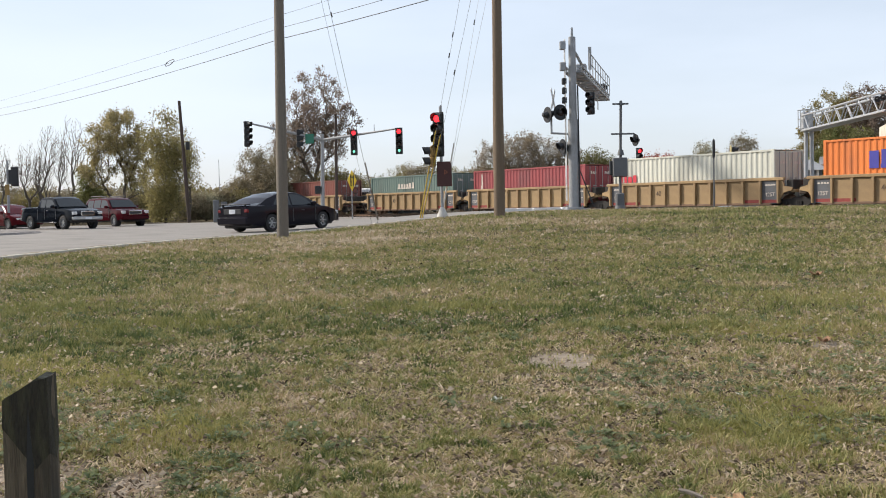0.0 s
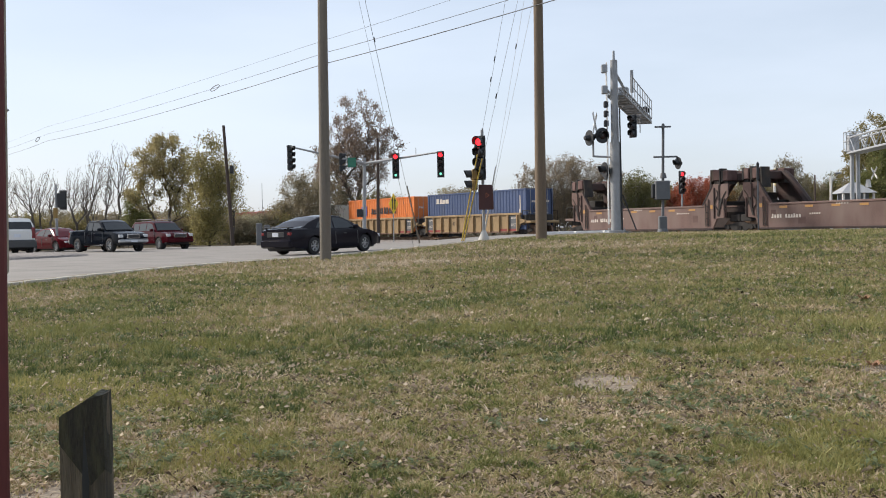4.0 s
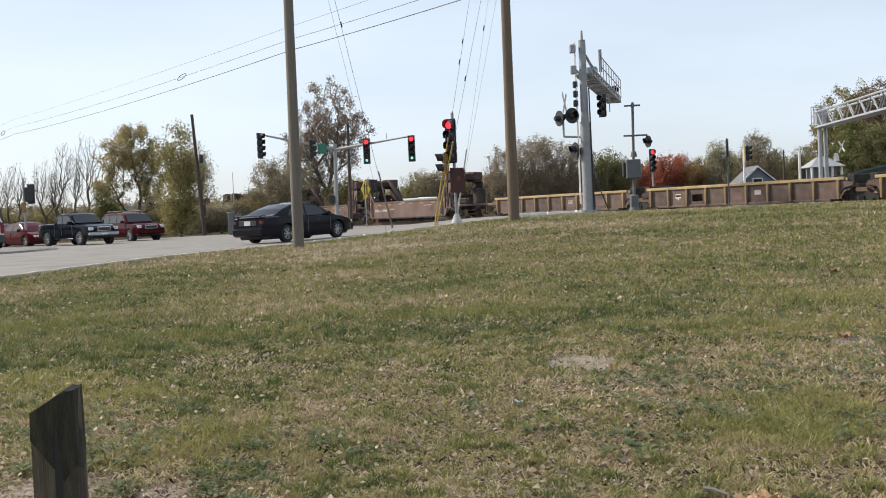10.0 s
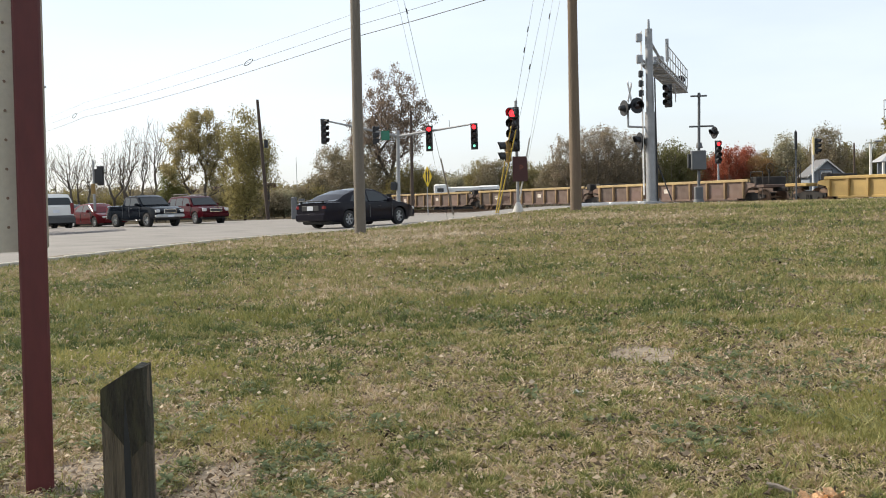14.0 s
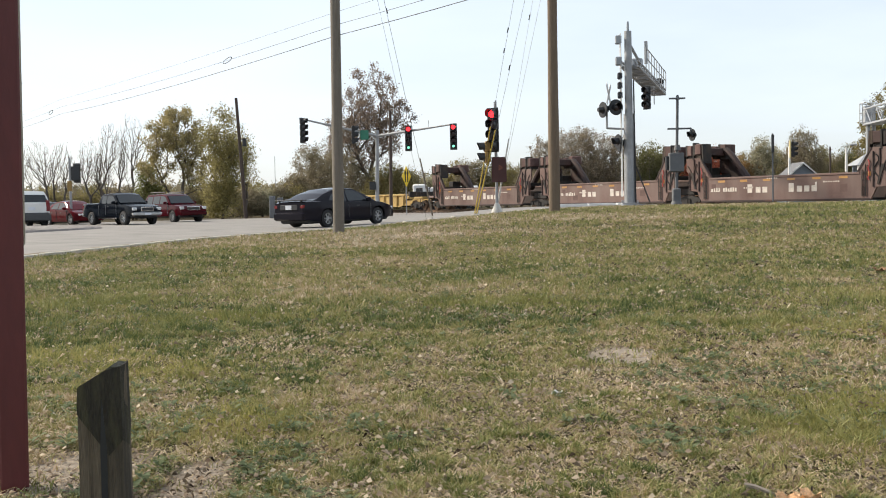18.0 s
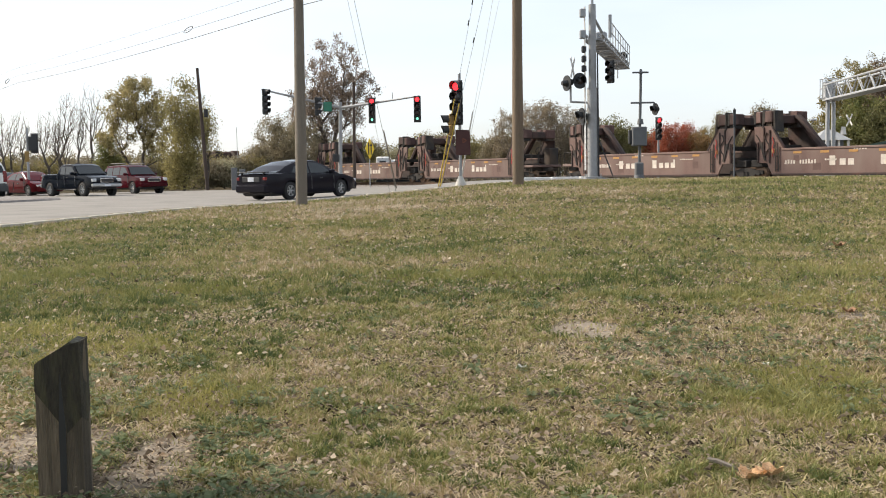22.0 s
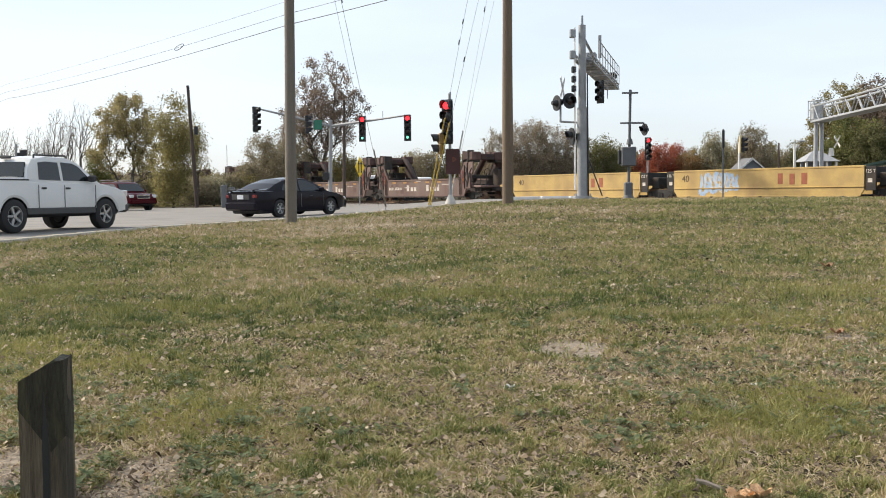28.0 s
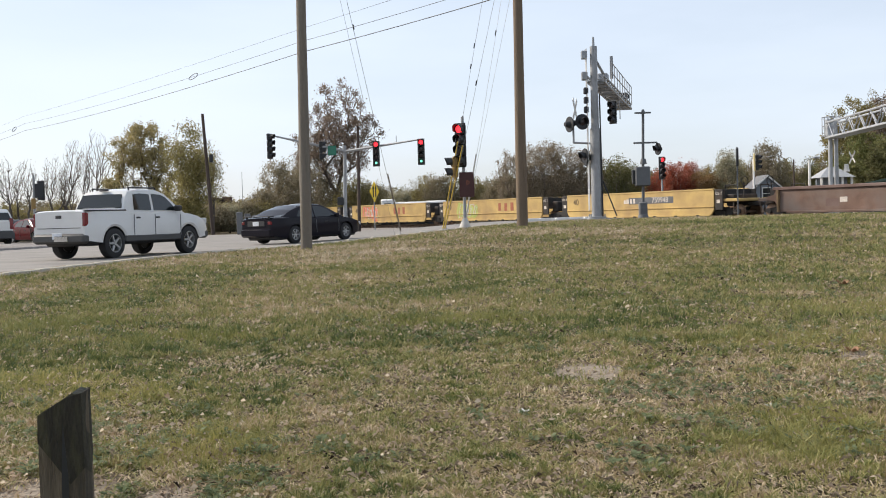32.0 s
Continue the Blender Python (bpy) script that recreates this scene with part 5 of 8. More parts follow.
slab = Geo().box(-0.44, 0.44, -0.16, 0.16, -0.05, 0.13, 0.03).mesh("kerb_slab", M["white"], 0)
for k, (f, turn) in enumerate(((0.0, 2), (0.27, -5), (0.55, 4), (0.8, -2), (1.08, 7))):
    x, y = 3.6 + 3.0 * f, 55.0 + 1.5 * f
    t = thing("concrete_kerb_block", pose(x, y, ground_z(x, y), 0, 0, 26 + turn), "whitewashed concrete kerb block at the road edge", "kerb block", "kerb blocks by the crossing")
    part("block", slab, None, t)
xb = thing("crossing_signal", pose(8.92, 52.0, ground_z(8.9, 52) - 0.05), "silver railway crossing post with hooded lamp and relay box", "crossing signal")
part("mast", Geo().rod((0, 0, 0.2), (0.1, 0, 5.3), 0.075, 0.065, 12), M["dull_alu"], xb)
part("junction_base", Geo().rod((0, 0, 0), (0, 0, 0.25), 0.3, 0.22, 12).box(-0.2, 0.2, -0.18, 0.18, 0.2, 0.85, 0.05), M["dull_alu"], xb)
part("top_cap", Geo().box(-0.32, 0.48, -0.06, 0.06, 5.22, 5.3, 0.02).rod((0.1, 0, 5.2), (0.1, 0, 5.42), 0.11, 0.06, 10), M["dull_alu"], xb)
part("lamp_bracket", Geo().rod((-0.4, 0, 3.78), (0.75, 0, 3.78), 0.045, n=8).rod((0.75, 0, 3.8), (0.75, 0, 3.5), 0.04, n=8), M["dull_alu"], xb)
flasher(xb, pose(0.78, -0.05, 3.45, 0, 0, -68))
part("bell", Geo().rod((0.05, -0.1, 2.72), (0.05, -0.1, 2.98), 0.17, 0.12, 12), M["dull_alu"], xb)
part("relay_box", Geo().box(-0.36, 0.36, -0.25, 0.2, 1.65, 2.6, 0.04), M["dull_alu"], xb, "grey steel relay box")
part("relay_box", Geo().box(-0.5, -0.3, -0.1, 0.2, 1.75, 2.45, 0.03), M["black"], xb)

# second cantilever beyond the track
c2 = thing("crossing_cantilever", pose(24.0, 68.0, 0.1), "silver truss cantilever with a basket beyond the track", "crossing signal", "crossing cantilevers")
for dx, dy in ((-0.22, 0), (0.22, 0.1)):
    part("column", Geo().rod((dx, dy, 0), (dx * 0.9, dy, 5.5), 0.14, 0.13, 12), M["alu"], c2)
BX = Matrix.Rotation(radians(-90 - 3.2), 4, "Z")
g = Geo()
for y in (-0.4, 0.4):
    for z in (5.35, 6.3):
        part("chord", Geo().rod((-0.2, y, z), (14.6, y, z), 0.06, n=6), M["alu"], c2, "", BX)
    for k in range(14):
        x = 0.3 + k * 1.02
        part("web_bar", Geo().rod((x, y, 5.35 if k % 2 else 6.3), (x + 1.02, y, 6.3 if k % 2 else 5.35), 0.035, n=5), M["alu"], c2, "", BX)
part("truss_floor", Geo().box(-0.2, 14.6, -0.5, 0.5, 5.28, 5.34), M["alu"], c2, "", BX)
for k in range(6):
    a = k * math.pi / 3
    part("basket_bar", Geo().rod((-0.5 + 0.55 * math.cos(a), 0.55 * math.sin(a), 5.4), (-0.5 + 0.55 * math.cos(a), 0.55 * math.sin(a), 6.7), 0.03, n=5), M["alu"], c2, "", BX)
for z in (5.5, 6.1, 6.7):
    ring = [(-0.5 + 0.55 * math.cos(a * math.pi / 8), 0.55 * math.sin(a * math.pi / 8), z) for a in range(17)]
    g = Geo()
    for a, b in zip(ring, ring[1:]):
        g.rod(a, b, 0.025, n=5)
    part("basket_hoop", g, M["alu"], c2, "", BX)
part("basket_plate", Geo().box(-0.85, -0.15, -0.3, 0.3, 5.45, 6.55, 0.03), M["alu"], c2, "", BX)
for x in (13.6, 14.3):
    part("lamp_stub", Geo().rod((x, 0.5, 5.75), (x, 0.5, 6.15), 0.12, n=8), M["alu"], c2, "", BX)
for x in (13.7, 14.5):
    for y in (-0.5, 0.5):
        flasher(c2, BX @ pose(x, y, 6.0, 0, 0, 90 if y > 0 else -90) @ Matrix.Scale(0.55, 4))
part("cross_blade", Geo().box(-0.07, 0.07, -0.6, 0.6, -0.012, 0.012), M["white"], c2, "", pose(1.0, -0.5, 4.0, 0, 90, 0) @ pose(0, 0, 0, 0, 0, 35))
part("cross_blade", Geo().box(-0.07, 0.07, -0.6, 0.6, -0.012, 0.012), M["white"], c2, "", pose(1.0, -0.52, 4.0, 0, 90, 0) @ pose(0, 0, 0, 0, 0, -35))
part("bell", Geo().rod((0.7, -0.3, 3.1), (0.7, -0.3, 3.6), 0.2, 0.12, 10), M["white"], c2)

# slim post on the crest
tp = thing("marker_post", pose(12.56, 48.0, ground_z(12.6, 48) - 0.05), "slim dark steel post with a narrow sign edge-on", "post")
part("post", Geo().box(-0.03, 0.03, -0.03, 0.03, 0, 3.2, 0.01), M["dull_alu"], tp)
part("sign_edge", Geo().box(-0.05, 0.05, -0.1, 0.06, 2.35, 3.15, 0.02), M["black"], tp)

# signals beyond the track
s2 = thing("traffic_signal", pose(14.0, 73.5, 0.1), "black traffic signal showing red beyond the track", "traffic signal")
part("mast", Geo().rod((0, 0.1, 0), (0, 0.1, 4.4), 0.07, n=10), M["galv"], s2)
head(s2, pose(0, -0.1, 3.9, 0, 0, 15), 4, {0: "red"}, s=1.08)
s3 = thing("traffic_signal", pose(21.35, 75.8, 0.1), "yellow-backed traffic signal beyond the track", "traffic signal")
part("mast", Geo().rod((-0.3, 0.1, 0), (-0.3, 0.1, 4.4), 0.08, n=10), M["white"], s3)
head(s3, pose(0.05, 0.0, 4.2, 0, 0, 55), 3, None, "black")
part("back_plate", Geo().box(-0.32, -0.22, -0.1, 0.1, 3.6, 4.85, 0.02), M["pale_yellow"], s3)

# ---- the near posts ----
wp = thing("timber_post", pose(-1.36, 3.42, -0.25, 0, 0, 8), "short weathered timber post with a slanting mossy top", "post")
g = Geo()
r = random.Random(3)
N = 9
rings = []
base = [(-0.066, -0.066), (-0.025, -0.072), (0.025, -0.07), (0.066, -0.064), (0.072, 0.0), (0.066, 0.066), (0.0, 0.07), (-0.066, 0.066), (-0.07, 0.0)]
for k in range(N):
    z = k / (N - 1)
    ring = []
    for x, y in base:
        top = 0.705 + 0.07 * min(1.0, max(0.0, (x + 0.068) / 0.11))
        w = 1 + r.uniform(-0.012, 0.012)
        ring.append((x * w * (1.12 - 0.06 * z), y * w, z * top))
    rings.append(ring)
g.loft(rings)
part("shaft", g, M["post"], wp, smooth=30)
part("end_grain", Geo().slab([(-0.069, 0.7), (0.043, 0.77), (0.066, 0.768), (0.066, 0.772), (0.04, 0.778), (-0.066, 0.708)], "y", -0.066, 0.066), mat("mossy_end_grain", (0.06, 0.055, 0.035), 0.95, var=0.5, scale=20, bump=0.8), wp, "dark mossy sawn top")
cap = []
for f in (0.0, 0.5, 1.0):
    ring = []
    for k, (x, y) in enumerate(base):
        top = 0.705 + 0.07 * min(1.0, max(0.0, (x + 0.068) / 0.11)) + 0.002
        low = (0.62, 0.56, 0.48, 0.53, 0.5, 0.55, 0.6, 0.6, 0.64)[k]
        z = low + (top - low) * f
        ring.append((x * (1.07 - 0.04 * f) * 1.03, y * 1.035, z))
    cap.append(ring)
part("dark_stain", Geo().loft(cap, True, False), mat("damp_dark_timber", (0.035, 0.03, 0.02), 0.95, var=0.6, scale=14, fine=70, bump=0.9, stretch=(3, 3, 0.5), dirt=(0.075, 0.068, 0.035), dirt_amount=0.4, dirt_scale=9.0), wp, "damp dark mossy stain round the top", smooth=30)
part("split", Geo().slab([(-0.012, 0.1), (0.006, 0.1), (0.012, 0.5), (0.0, 0.68), (-0.01, 0.5)], "y", -0.0735, -0.068), M["black"], wp, "dark drying crack", pose(0.01, 0, 0))

rp = thing("sign_on_post", pose(-1.856, 3.79, -0.05, 0, 0.8, 24), "beige board on a maroon painted square post", "sign")
part("post", Geo().box(-0.05, 0.05, -0.045, 0.045, 0, 2.45, 0.008), M["red_post"], rp)
part("board", Geo().slab([(-0.5, 0.955), (0.045, 0.955), (0.056, 0.975), (0.056, 2.35), (-0.5, 2.35)], "y", 0.052, 0.075), M["sign_beige"], rp)
screw = Geo().rod((0, 0.045, 0), (0, 0.052, 0), 0.006, n=6).mesh("screw", M["rail"])
for k in range(9):
    part("screw", screw, None, rp, at=pose(-0.085, 0, 1.05 + k * 0.11))

# ---- vehicles ----
def paint(name, color, rough=0.3):
    return mat(name, color, 0.12, var=0.05, scale=0.8, bump=0.0, coat=0.0, spec=0.12 if max(color) < 0.2 else 0.35, dirt=tuple(c * 0.85 + 0.002 for c in color), dirt_amount=0.2)


V = {
    "glass": mat("tinted_car_glass", (0.014, 0.018, 0.019), 0.03, var=0.05, bump=0, spec=0.5, coat=0.12),
    "tyre": mat("tyre_rubber", (0.02, 0.02, 0.021), 0.85, var=0.2, bump=0.1),
    "alloy": mat("alloy_rim", (0.42, 0.43, 0.44), 0.35, 0.7, var=0.1, bump=0),
    "trim": mat("black_trim", (0.025, 0.025, 0.027), 0.6, var=0.1),
    "seam": mat("panel_gap", (0.16, 0.16, 0.16), 0.6, var=0.1),
    "clad": mat("grey_cladding", (0.06, 0.06, 0.06), 0.65, var=0.1),
    "tail": mat("tail_lamp", (0.16, 0.006, 0.01), 0.2, bump=0, coat=0.5),
    "clear": mat("headlamp", (0.6, 0.62, 0.64), 0.1, 0.2, bump=0, coat=0.5),
    "chrome": mat("chrome", (0.6, 0.6, 0.6), 0.12, 1.0, bump=0),
    "plate": mat("blank_number_plate", (0.6, 0.62, 0.66), 0.5, bump=0),
}


def at_x(pts, x):
    xs = [p[0] for p in pts]
    return float(np.interp(x, xs, [p[1] for p in pts]))


def tyre_mesh(r, w):
    g = Geo()
    prof = [(r * 0.62, -w / 2), (r * 0.9, -w / 2), (r * 0.985, -w * 0.4), (r, -w * 0.25), (r, w * 0.25), (r * 0.985, w * 0.4), (r * 0.9, w / 2), (r * 0.62, w / 2)]
    rings = [[(q * math.cos(a * math.pi / 14), y, q * math.sin(a * math.pi / 14)) for q, y in prof] for a in range(28)]
    return g.loft(rings + [rings[0]], True, False).mesh("tyre", V["tyre"])


def rim_mesh(r, w, spokes=6):
    g = Geo()
    k = 28
    ring = lambda q, y: [(q * math.cos(a * 2 * math.pi / k), y, q * math.sin(a * 2 * math.pi / k)) for a in range(k)]
    g.loft([ring(r * 0.64, w * 0.46), ring(r * 0.57, w * 0.46), ring(r * 0.55, w * 0.1), ring(r * 0.55, -w * 0.4)], True, False)
    for s in range(spokes):
        a = s * 2 * math.pi / spokes
        m = Matrix.Rotation(a, 4, "Y")
        g.box(r * 0.1, r * 0.58, w * 0.22, w * 0.4, -r * 0.085, r * 0.085, 0.012, m)
    g.rod((0, w * 0.2, 0), (0, w * 0.44, 0), r * 0.17, r * 0.13, 12)
    return g.mesh("rim", V["alloy"])


def vehicle(name, m, label, category, S):
    """A road vehicle, x forward. S: its measures, outline of bonnet and deck, and of the cabin."""
    body_m = S["paint"]
    car = thing(name, m, label, category, "vehicles at the crossing")
    L, W, r, wb = S["L"], S["W"] / 2, S["r"], S["wb"]
    sill = S.get("sill", 0.3)
    arch = r + S.get("gap", 0.055)
    axles = (-wb / 2 + S.get("shift", 0), wb / 2 + S.get("shift", 0))
    xs = set(np.linspace(-L / 2, L / 2, 27).tolist())
    for ax in axles:
        for k in range(-7, 8):
            xs.add(ax + arch * math.sin(k / 7 * math.pi / 2))
    xs |= {p[0] for p in S["top"] if abs(p[0]) <= L / 2}
    xs = sorted(xs)
    xs = [x for i, x in enumerate(xs) if i == 0 or x - xs[i - 1] > 0.004]
    low = Geo()
    rings, belt = [], S["belt"]

    def half(x, z):
        e = abs(2 * x / L)
        taper = 1 - S.get("nose", 0.13) * max(0.0, (e - 0.72) / 0.28) ** 2.2
        return W * taper * (1 - 0.05 * max(0.0, (z - 0.62) / 0.5) ** 2 - 0.05 * max(0.0, (0.5 - z) / 0.3) ** 2)

    for x in xs:
        bot = sill + S.get("lift", 0.1) * max(0.0, (abs(2 * x / L) - 0.8) / 0.2)
        for ax in axles:
            if abs(x - ax) < arch:
                bot = max(bot, r + math.sqrt(max(arch ** 2 - (x - ax) ** 2, 0)))
        top = max(at_x(S["top"], x), bot + 0.03)
        side = []
        for k in range(7):
            z = bot + (top - bot) * (k / 6) ** 0.9 * 0.97
            side.append((half(x, z), z))
        w = side[-1][0]
        side += [(w * 0.955, top), (w * 0.6, top + 0.018), (0.0, top + 0.024)]
        ring = [(x, y, z) for y, z in side] + [(x, -y, z) for y, z in reversed(side[:-1])]
        rings.append(ring)
    low.loft(rings, False, False)
    low.f += [list(range(len(rings[0])))[::-1], [(len(rings) - 1) * len(rings[0]) + i for i in range(len(rings[0]))]]
    body = part("body", low, body_m, car, smooth=32)
    part("underbody", Geo().box(-L / 2 + 0.25, L / 2 - 0.25, -W * 0.8, W * 0.8, sill - 0.08, belt - 0.25, 0.05), V["trim"], car)
    # cabin
    roof, tumble = S["roof"], S.get("tumble", 0.32)
    x0, x1 = roof[0][0], roof[-1][0]
    hb = W * 0.93
    cx = sorted(set(np.linspace(x0, x1, 25).tolist()) | {p[0] for p in roof})
    wz = lambda z: hb - max(0.0, z - belt) * tumble
    rings = []
    for x in cx:
        zt = max(at_x(roof, x), belt - 0.03)
        hs = zt - (belt - 0.06)
        side = [(wz(belt - 0.06 + hs * f), belt - 0.06 + hs * f) for f in (0, 0.3, 0.6, 0.85)]
        w = wz(zt)
        side += [(w - 0.02, zt - 0.03 * min(1, hs)), (w * 0.86, zt), (w * 0.45, zt + 0.02), (0, zt + 0.026)]
        rings.append([(x, y, z) for y, z in side] + [(x, -y, z) for y, z in reversed(side[:-1])])
    g = Geo().loft(rings, False, False)
    part("cabin", g, body_m, car, smooth=32)
    for poly in S["windows"]:
        for s in (1, -1):
            v = [(x, s * (wz(z) + 0.006), z) for x, z in poly] + [(x, s * (wz(z) - 0.02), z) for x, z in poly]
            k = len(poly)
            part("side_window", Geo().add(v, [tuple(range(k)), tuple(range(2 * k - 1, k - 1, -1))] + [(i, (i + 1) % k, (i + 1) % k + k, i + k) for i in range(k)]), V["glass"], car, smooth=0)
    for nm, (xa, za), (xb, zb) in (("windscreen", S["screen"][0], S["screen"][1]), ("rear_window", S["rear"][0], S["rear"][1])):
        n = Vector((zb - za, 0, -(xb - xa)))
        n = n.normalized() * (0.018 if n.x * (1 if nm == "windscreen" else -1) > 0 else -0.018)
        pa = [(xa + n.x, s * (wz(za) - 0.07) * q, za + n.z + 0.02 * (1 - q)) for s, q in ((-1, 1), (-1, 0.5), (1, 0.5), (1, 1))]
        pb = [(xb + n.x, s * (wz(zb) - 0.09) * q, zb + n.z + 0.02 * (1 - q)) for s, q in ((-1, 1), (-1, 0.5), (1, 0.5), (1, 1))]
        part(nm, Geo().loft([pa, pb], False, False).add([(p[0] - n.x * 1.5, p[1], p[2] - n.z * 1.5) for p in (pa[0], pa[3], pb[3], pb[0])], [(0, 1, 2, 3)]), V["glass"], car)
    # wheels
    tm, rm = tyre_mesh(r, S.get("tw", 0.22)), rim_mesh(r, S.get("tw", 0.22), S.get("spokes", 6))
    for ax in axles:
        for s in (1, -1):
            hub = part("wheel", Geo().rod((0, -0.09, 0), (0, 0.0, 0), r * 0.61, n=20), V["trim"], car, "", pose(ax, s * (W - 0.13), r, 0, 0, 0 if s > 0 else 180))
            part("tyre", tm, None, hub)
            part("rim", rm, None, hub)
            inner = Geo().box(ax - arch * 0.97, ax + arch * 0.97, min(s * (W - 0.42), s * (W - 0.3)), max(s * (W - 0.42), s * (W - 0.3)), sill, r + arch * 0.98)
            part("wheel_well", inner, V["trim"], car)
    # fittings
    for s in (1, -1):
        mx, mz = S["mirror"]
        part("mirror", Geo().box(mx - 0.1, mx + 0.08, s * (hb + 0.02) if s > 0 else s * (hb + 0.22), s * (hb + 0.22) if s > 0 else s * (hb + 0.02), mz - 0.07, mz + 0.1, 0.035), V["trim"] if S.get("dark_mirror") else body_m, car)
        for hx in S.get("handles", ()):
            part("door_handle", Geo().box(hx - 0.09, hx + 0.09, s * half(hx, belt - 0.12) - 0.015, s * half(hx, belt - 0.12) + 0.015, belt - 0.16, belt - 0.11, 0.01), V["trim"], car)
        for dx in S.get("seams", ()):
            part("door_seam", Geo().box(dx - 0.004, dx + 0.004, s * half(dx, 0.7) - 0.02, s * half(dx, 0.7) + 0.002, sill + 0.12, belt - 0.05), V["seam"], car)
        for (ta, tb, tz0, tz1) in S.get("tails", ()):
            part("tail_lamp", Geo().box(-L / 2 - 0.012, -L / 2 + tb, s * ta if s > 0 else -(half(-L / 2 + 0.03, tz0) + 0.012), (half(-L / 2 + 0.03, tz0) + 0.012) if s > 0 else s * ta, tz0, tz1, 0.02), V["tail"], car, "red tail lamp")
        for (ta, tb, tz0, tz1) in S.get("heads", ()):
            e = half(L / 2 - 0.05, tz0) + 0.006
            part("headlamp", Geo().box(L / 2 - tb, L / 2 + 0.012, ta if s > 0 else -e, e if s > 0 else -ta, tz0, tz1, 0.02), V["clear"], car, "clear headlamp")
    bm_ = S.get("bumper", body_m)
    for e, ww in ((-1, 0.97), (1, 0.97)):
        z0, z1 = S["bump"]
        xa, xb = sorted((e * (L / 2 - 0.22), e * (L / 2 + 0.07)))
        wdt = half(e * (L / 2 - 0.05), 0.55) + 0.015
        part("bumper", Geo().box(xa, xb, -wdt, wdt, z0, z1, 0.06), bm_, car)
    pz = S.get("plate", 0.75)
    part("number_plate", Geo().box(-L / 2 - S.get("plate_out", 0.02), -L / 2 - S.get("plate_out", 0.02) + 0.015, -0.16, 0.16, pz - 0.08, pz + 0.08, 0.005), V["plate"], car, "blank number plate")
    if "grille" in S:
        z0, z1, gw = S["grille"]
        part("grille", Geo().box(L / 2 - 0.05, L / 2 + 0.02, -gw, gw, z0, z1, 0.02), V["chrome"], car)
        part("grille_mesh", Geo().box(L / 2 - 0.04, L / 2 + 0.026, -gw * 0.9, gw * 0.9, z0 + 0.04, z1 - 0.04, 0.01), V["trim"], car)
    return car


def place_car(x, y, yaw, z=None, slope=0.0):
    return pose(x, y, ground_z(x, y) - 0.02 if z is None else z, 0, -slope, yaw)


sedan = dict(L=4.98, W=1.86, r=0.335, wb=2.81, shift=0.05, sill=0.24, belt=0.9, paint=paint("charcoal_paint", (0.014, 0.013, 0.018)), tumble=0.42,
             top=[(-2.49, 0.93), (-2.3, 0.985), (-1.6, 0.99), (-0.5, 0.93), (1.0, 0.93), (1.7, 0.86), (2.2, 0.74), (2.42, 0.6), (2.49, 0.52)],
             roof=[(-2.05, 0.96), (-1.4, 1.25), (-0.8, 1.41), (-0.2, 1.455), (0.3, 1.42), (0.8, 1.22), (1.4, 0.91)],
             windows=[[(-1.2, 1.0), (-0.28, 0.96), (-0.25, 1.36), (-0.62, 1.34), (-1.0, 1.22)], [(-0.2, 0.96), (0.95, 0.95), (0.64, 1.2), (0.24, 1.35), (-0.18, 1.37)]],
             screen=((1.31, 0.96), (0.38, 1.38)), rear=((-1.95, 1.0), (-0.85, 1.39)), mirror=(0.85, 0.98), handles=(-0.85, 0.3), seams=(-0.25, 1.0, -1.1),
             tails=((0.6, 0.25, 0.74, 0.87),), heads=((0.42, 0.3, 0.56, 0.68),), bump=(0.28, 0.6), plate=0.78, nose=0.2)
c = vehicle("sedan_car", place_car(-6.2, 40.3, 55, 0.23, 1.0), "dark charcoal saloon car waiting behind the utility pole", "car", sedan)
part("spoiler", Geo().box(-2.5, -2.25, -0.72, 0.72, 1.03, 1.06, 0.012).box(-2.42, -2.36, -0.6, -0.55, 0.95, 1.04).box(-2.42, -2.36, 0.55, 0.6, 0.95, 1.04), V["trim"], c)
part("rear_panel", Geo().box(-2.505, -2.47, -0.45, 0.45, 0.68, 0.88, 0.02), V["trim"], c)

utility = dict(L=5.23, W=1.84, r=0.4, wb=3.2, shift=0.05, sill=0.43, belt=1.2, paint=paint("white_car_paint", (0.64, 0.64, 0.63)), tumble=0.2, gap=0.08, tw=0.27,
               top=[(-2.615, 1.24), (-2.55, 1.27), (-0.95, 1.28), (-0.9, 1.22), (1.1, 1.21), (1.7, 1.17), (2.2, 1.08), (2.45, 0.98), (2.58, 0.84), (2.615, 0.72)],
               roof=[(-1.14, 1.18), (-0.98, 1.58), (-0.78, 1.8), (-0.2, 1.86), (0.45, 1.84), (0.78, 1.73), (1.5, 1.2)],
               windows=[[(-0.68, 1.28), (0.06, 1.26), (0.06, 1.71), (-0.35, 1.73), (-0.62, 1.7)], [(0.16, 1.26), (1.2, 1.25), (0.78, 1.62), (0.56, 1.7), (0.16, 1.72)]],
               screen=((1.45, 1.27), (0.84, 1.7)), rear=((-1.09, 1.34), (-0.93, 1.7)), mirror=(1.08, 1.3), dark_mirror=True, handles=(-0.55, 0.28), seams=(-0.78, 0.11, 1.25),
               tails=((0.77, 0.16, 0.86, 1.22),), heads=((0.55, 0.3, 0.84, 1.02),), bump=(0.42, 0.68), bumper=V["clad"], plate=0.62, plate_out=0.085, nose=0.09, spokes=5, lift=0.08)
PICK_X, PICK_Y, PICK_YAW = -9.5, 29.2, 68.3
white_pickup = vehicle("pickup_truck", place_car(PICK_X, PICK_Y, PICK_YAW), "white four-door pickup truck with grey lower cladding", "pickup truck", utility)
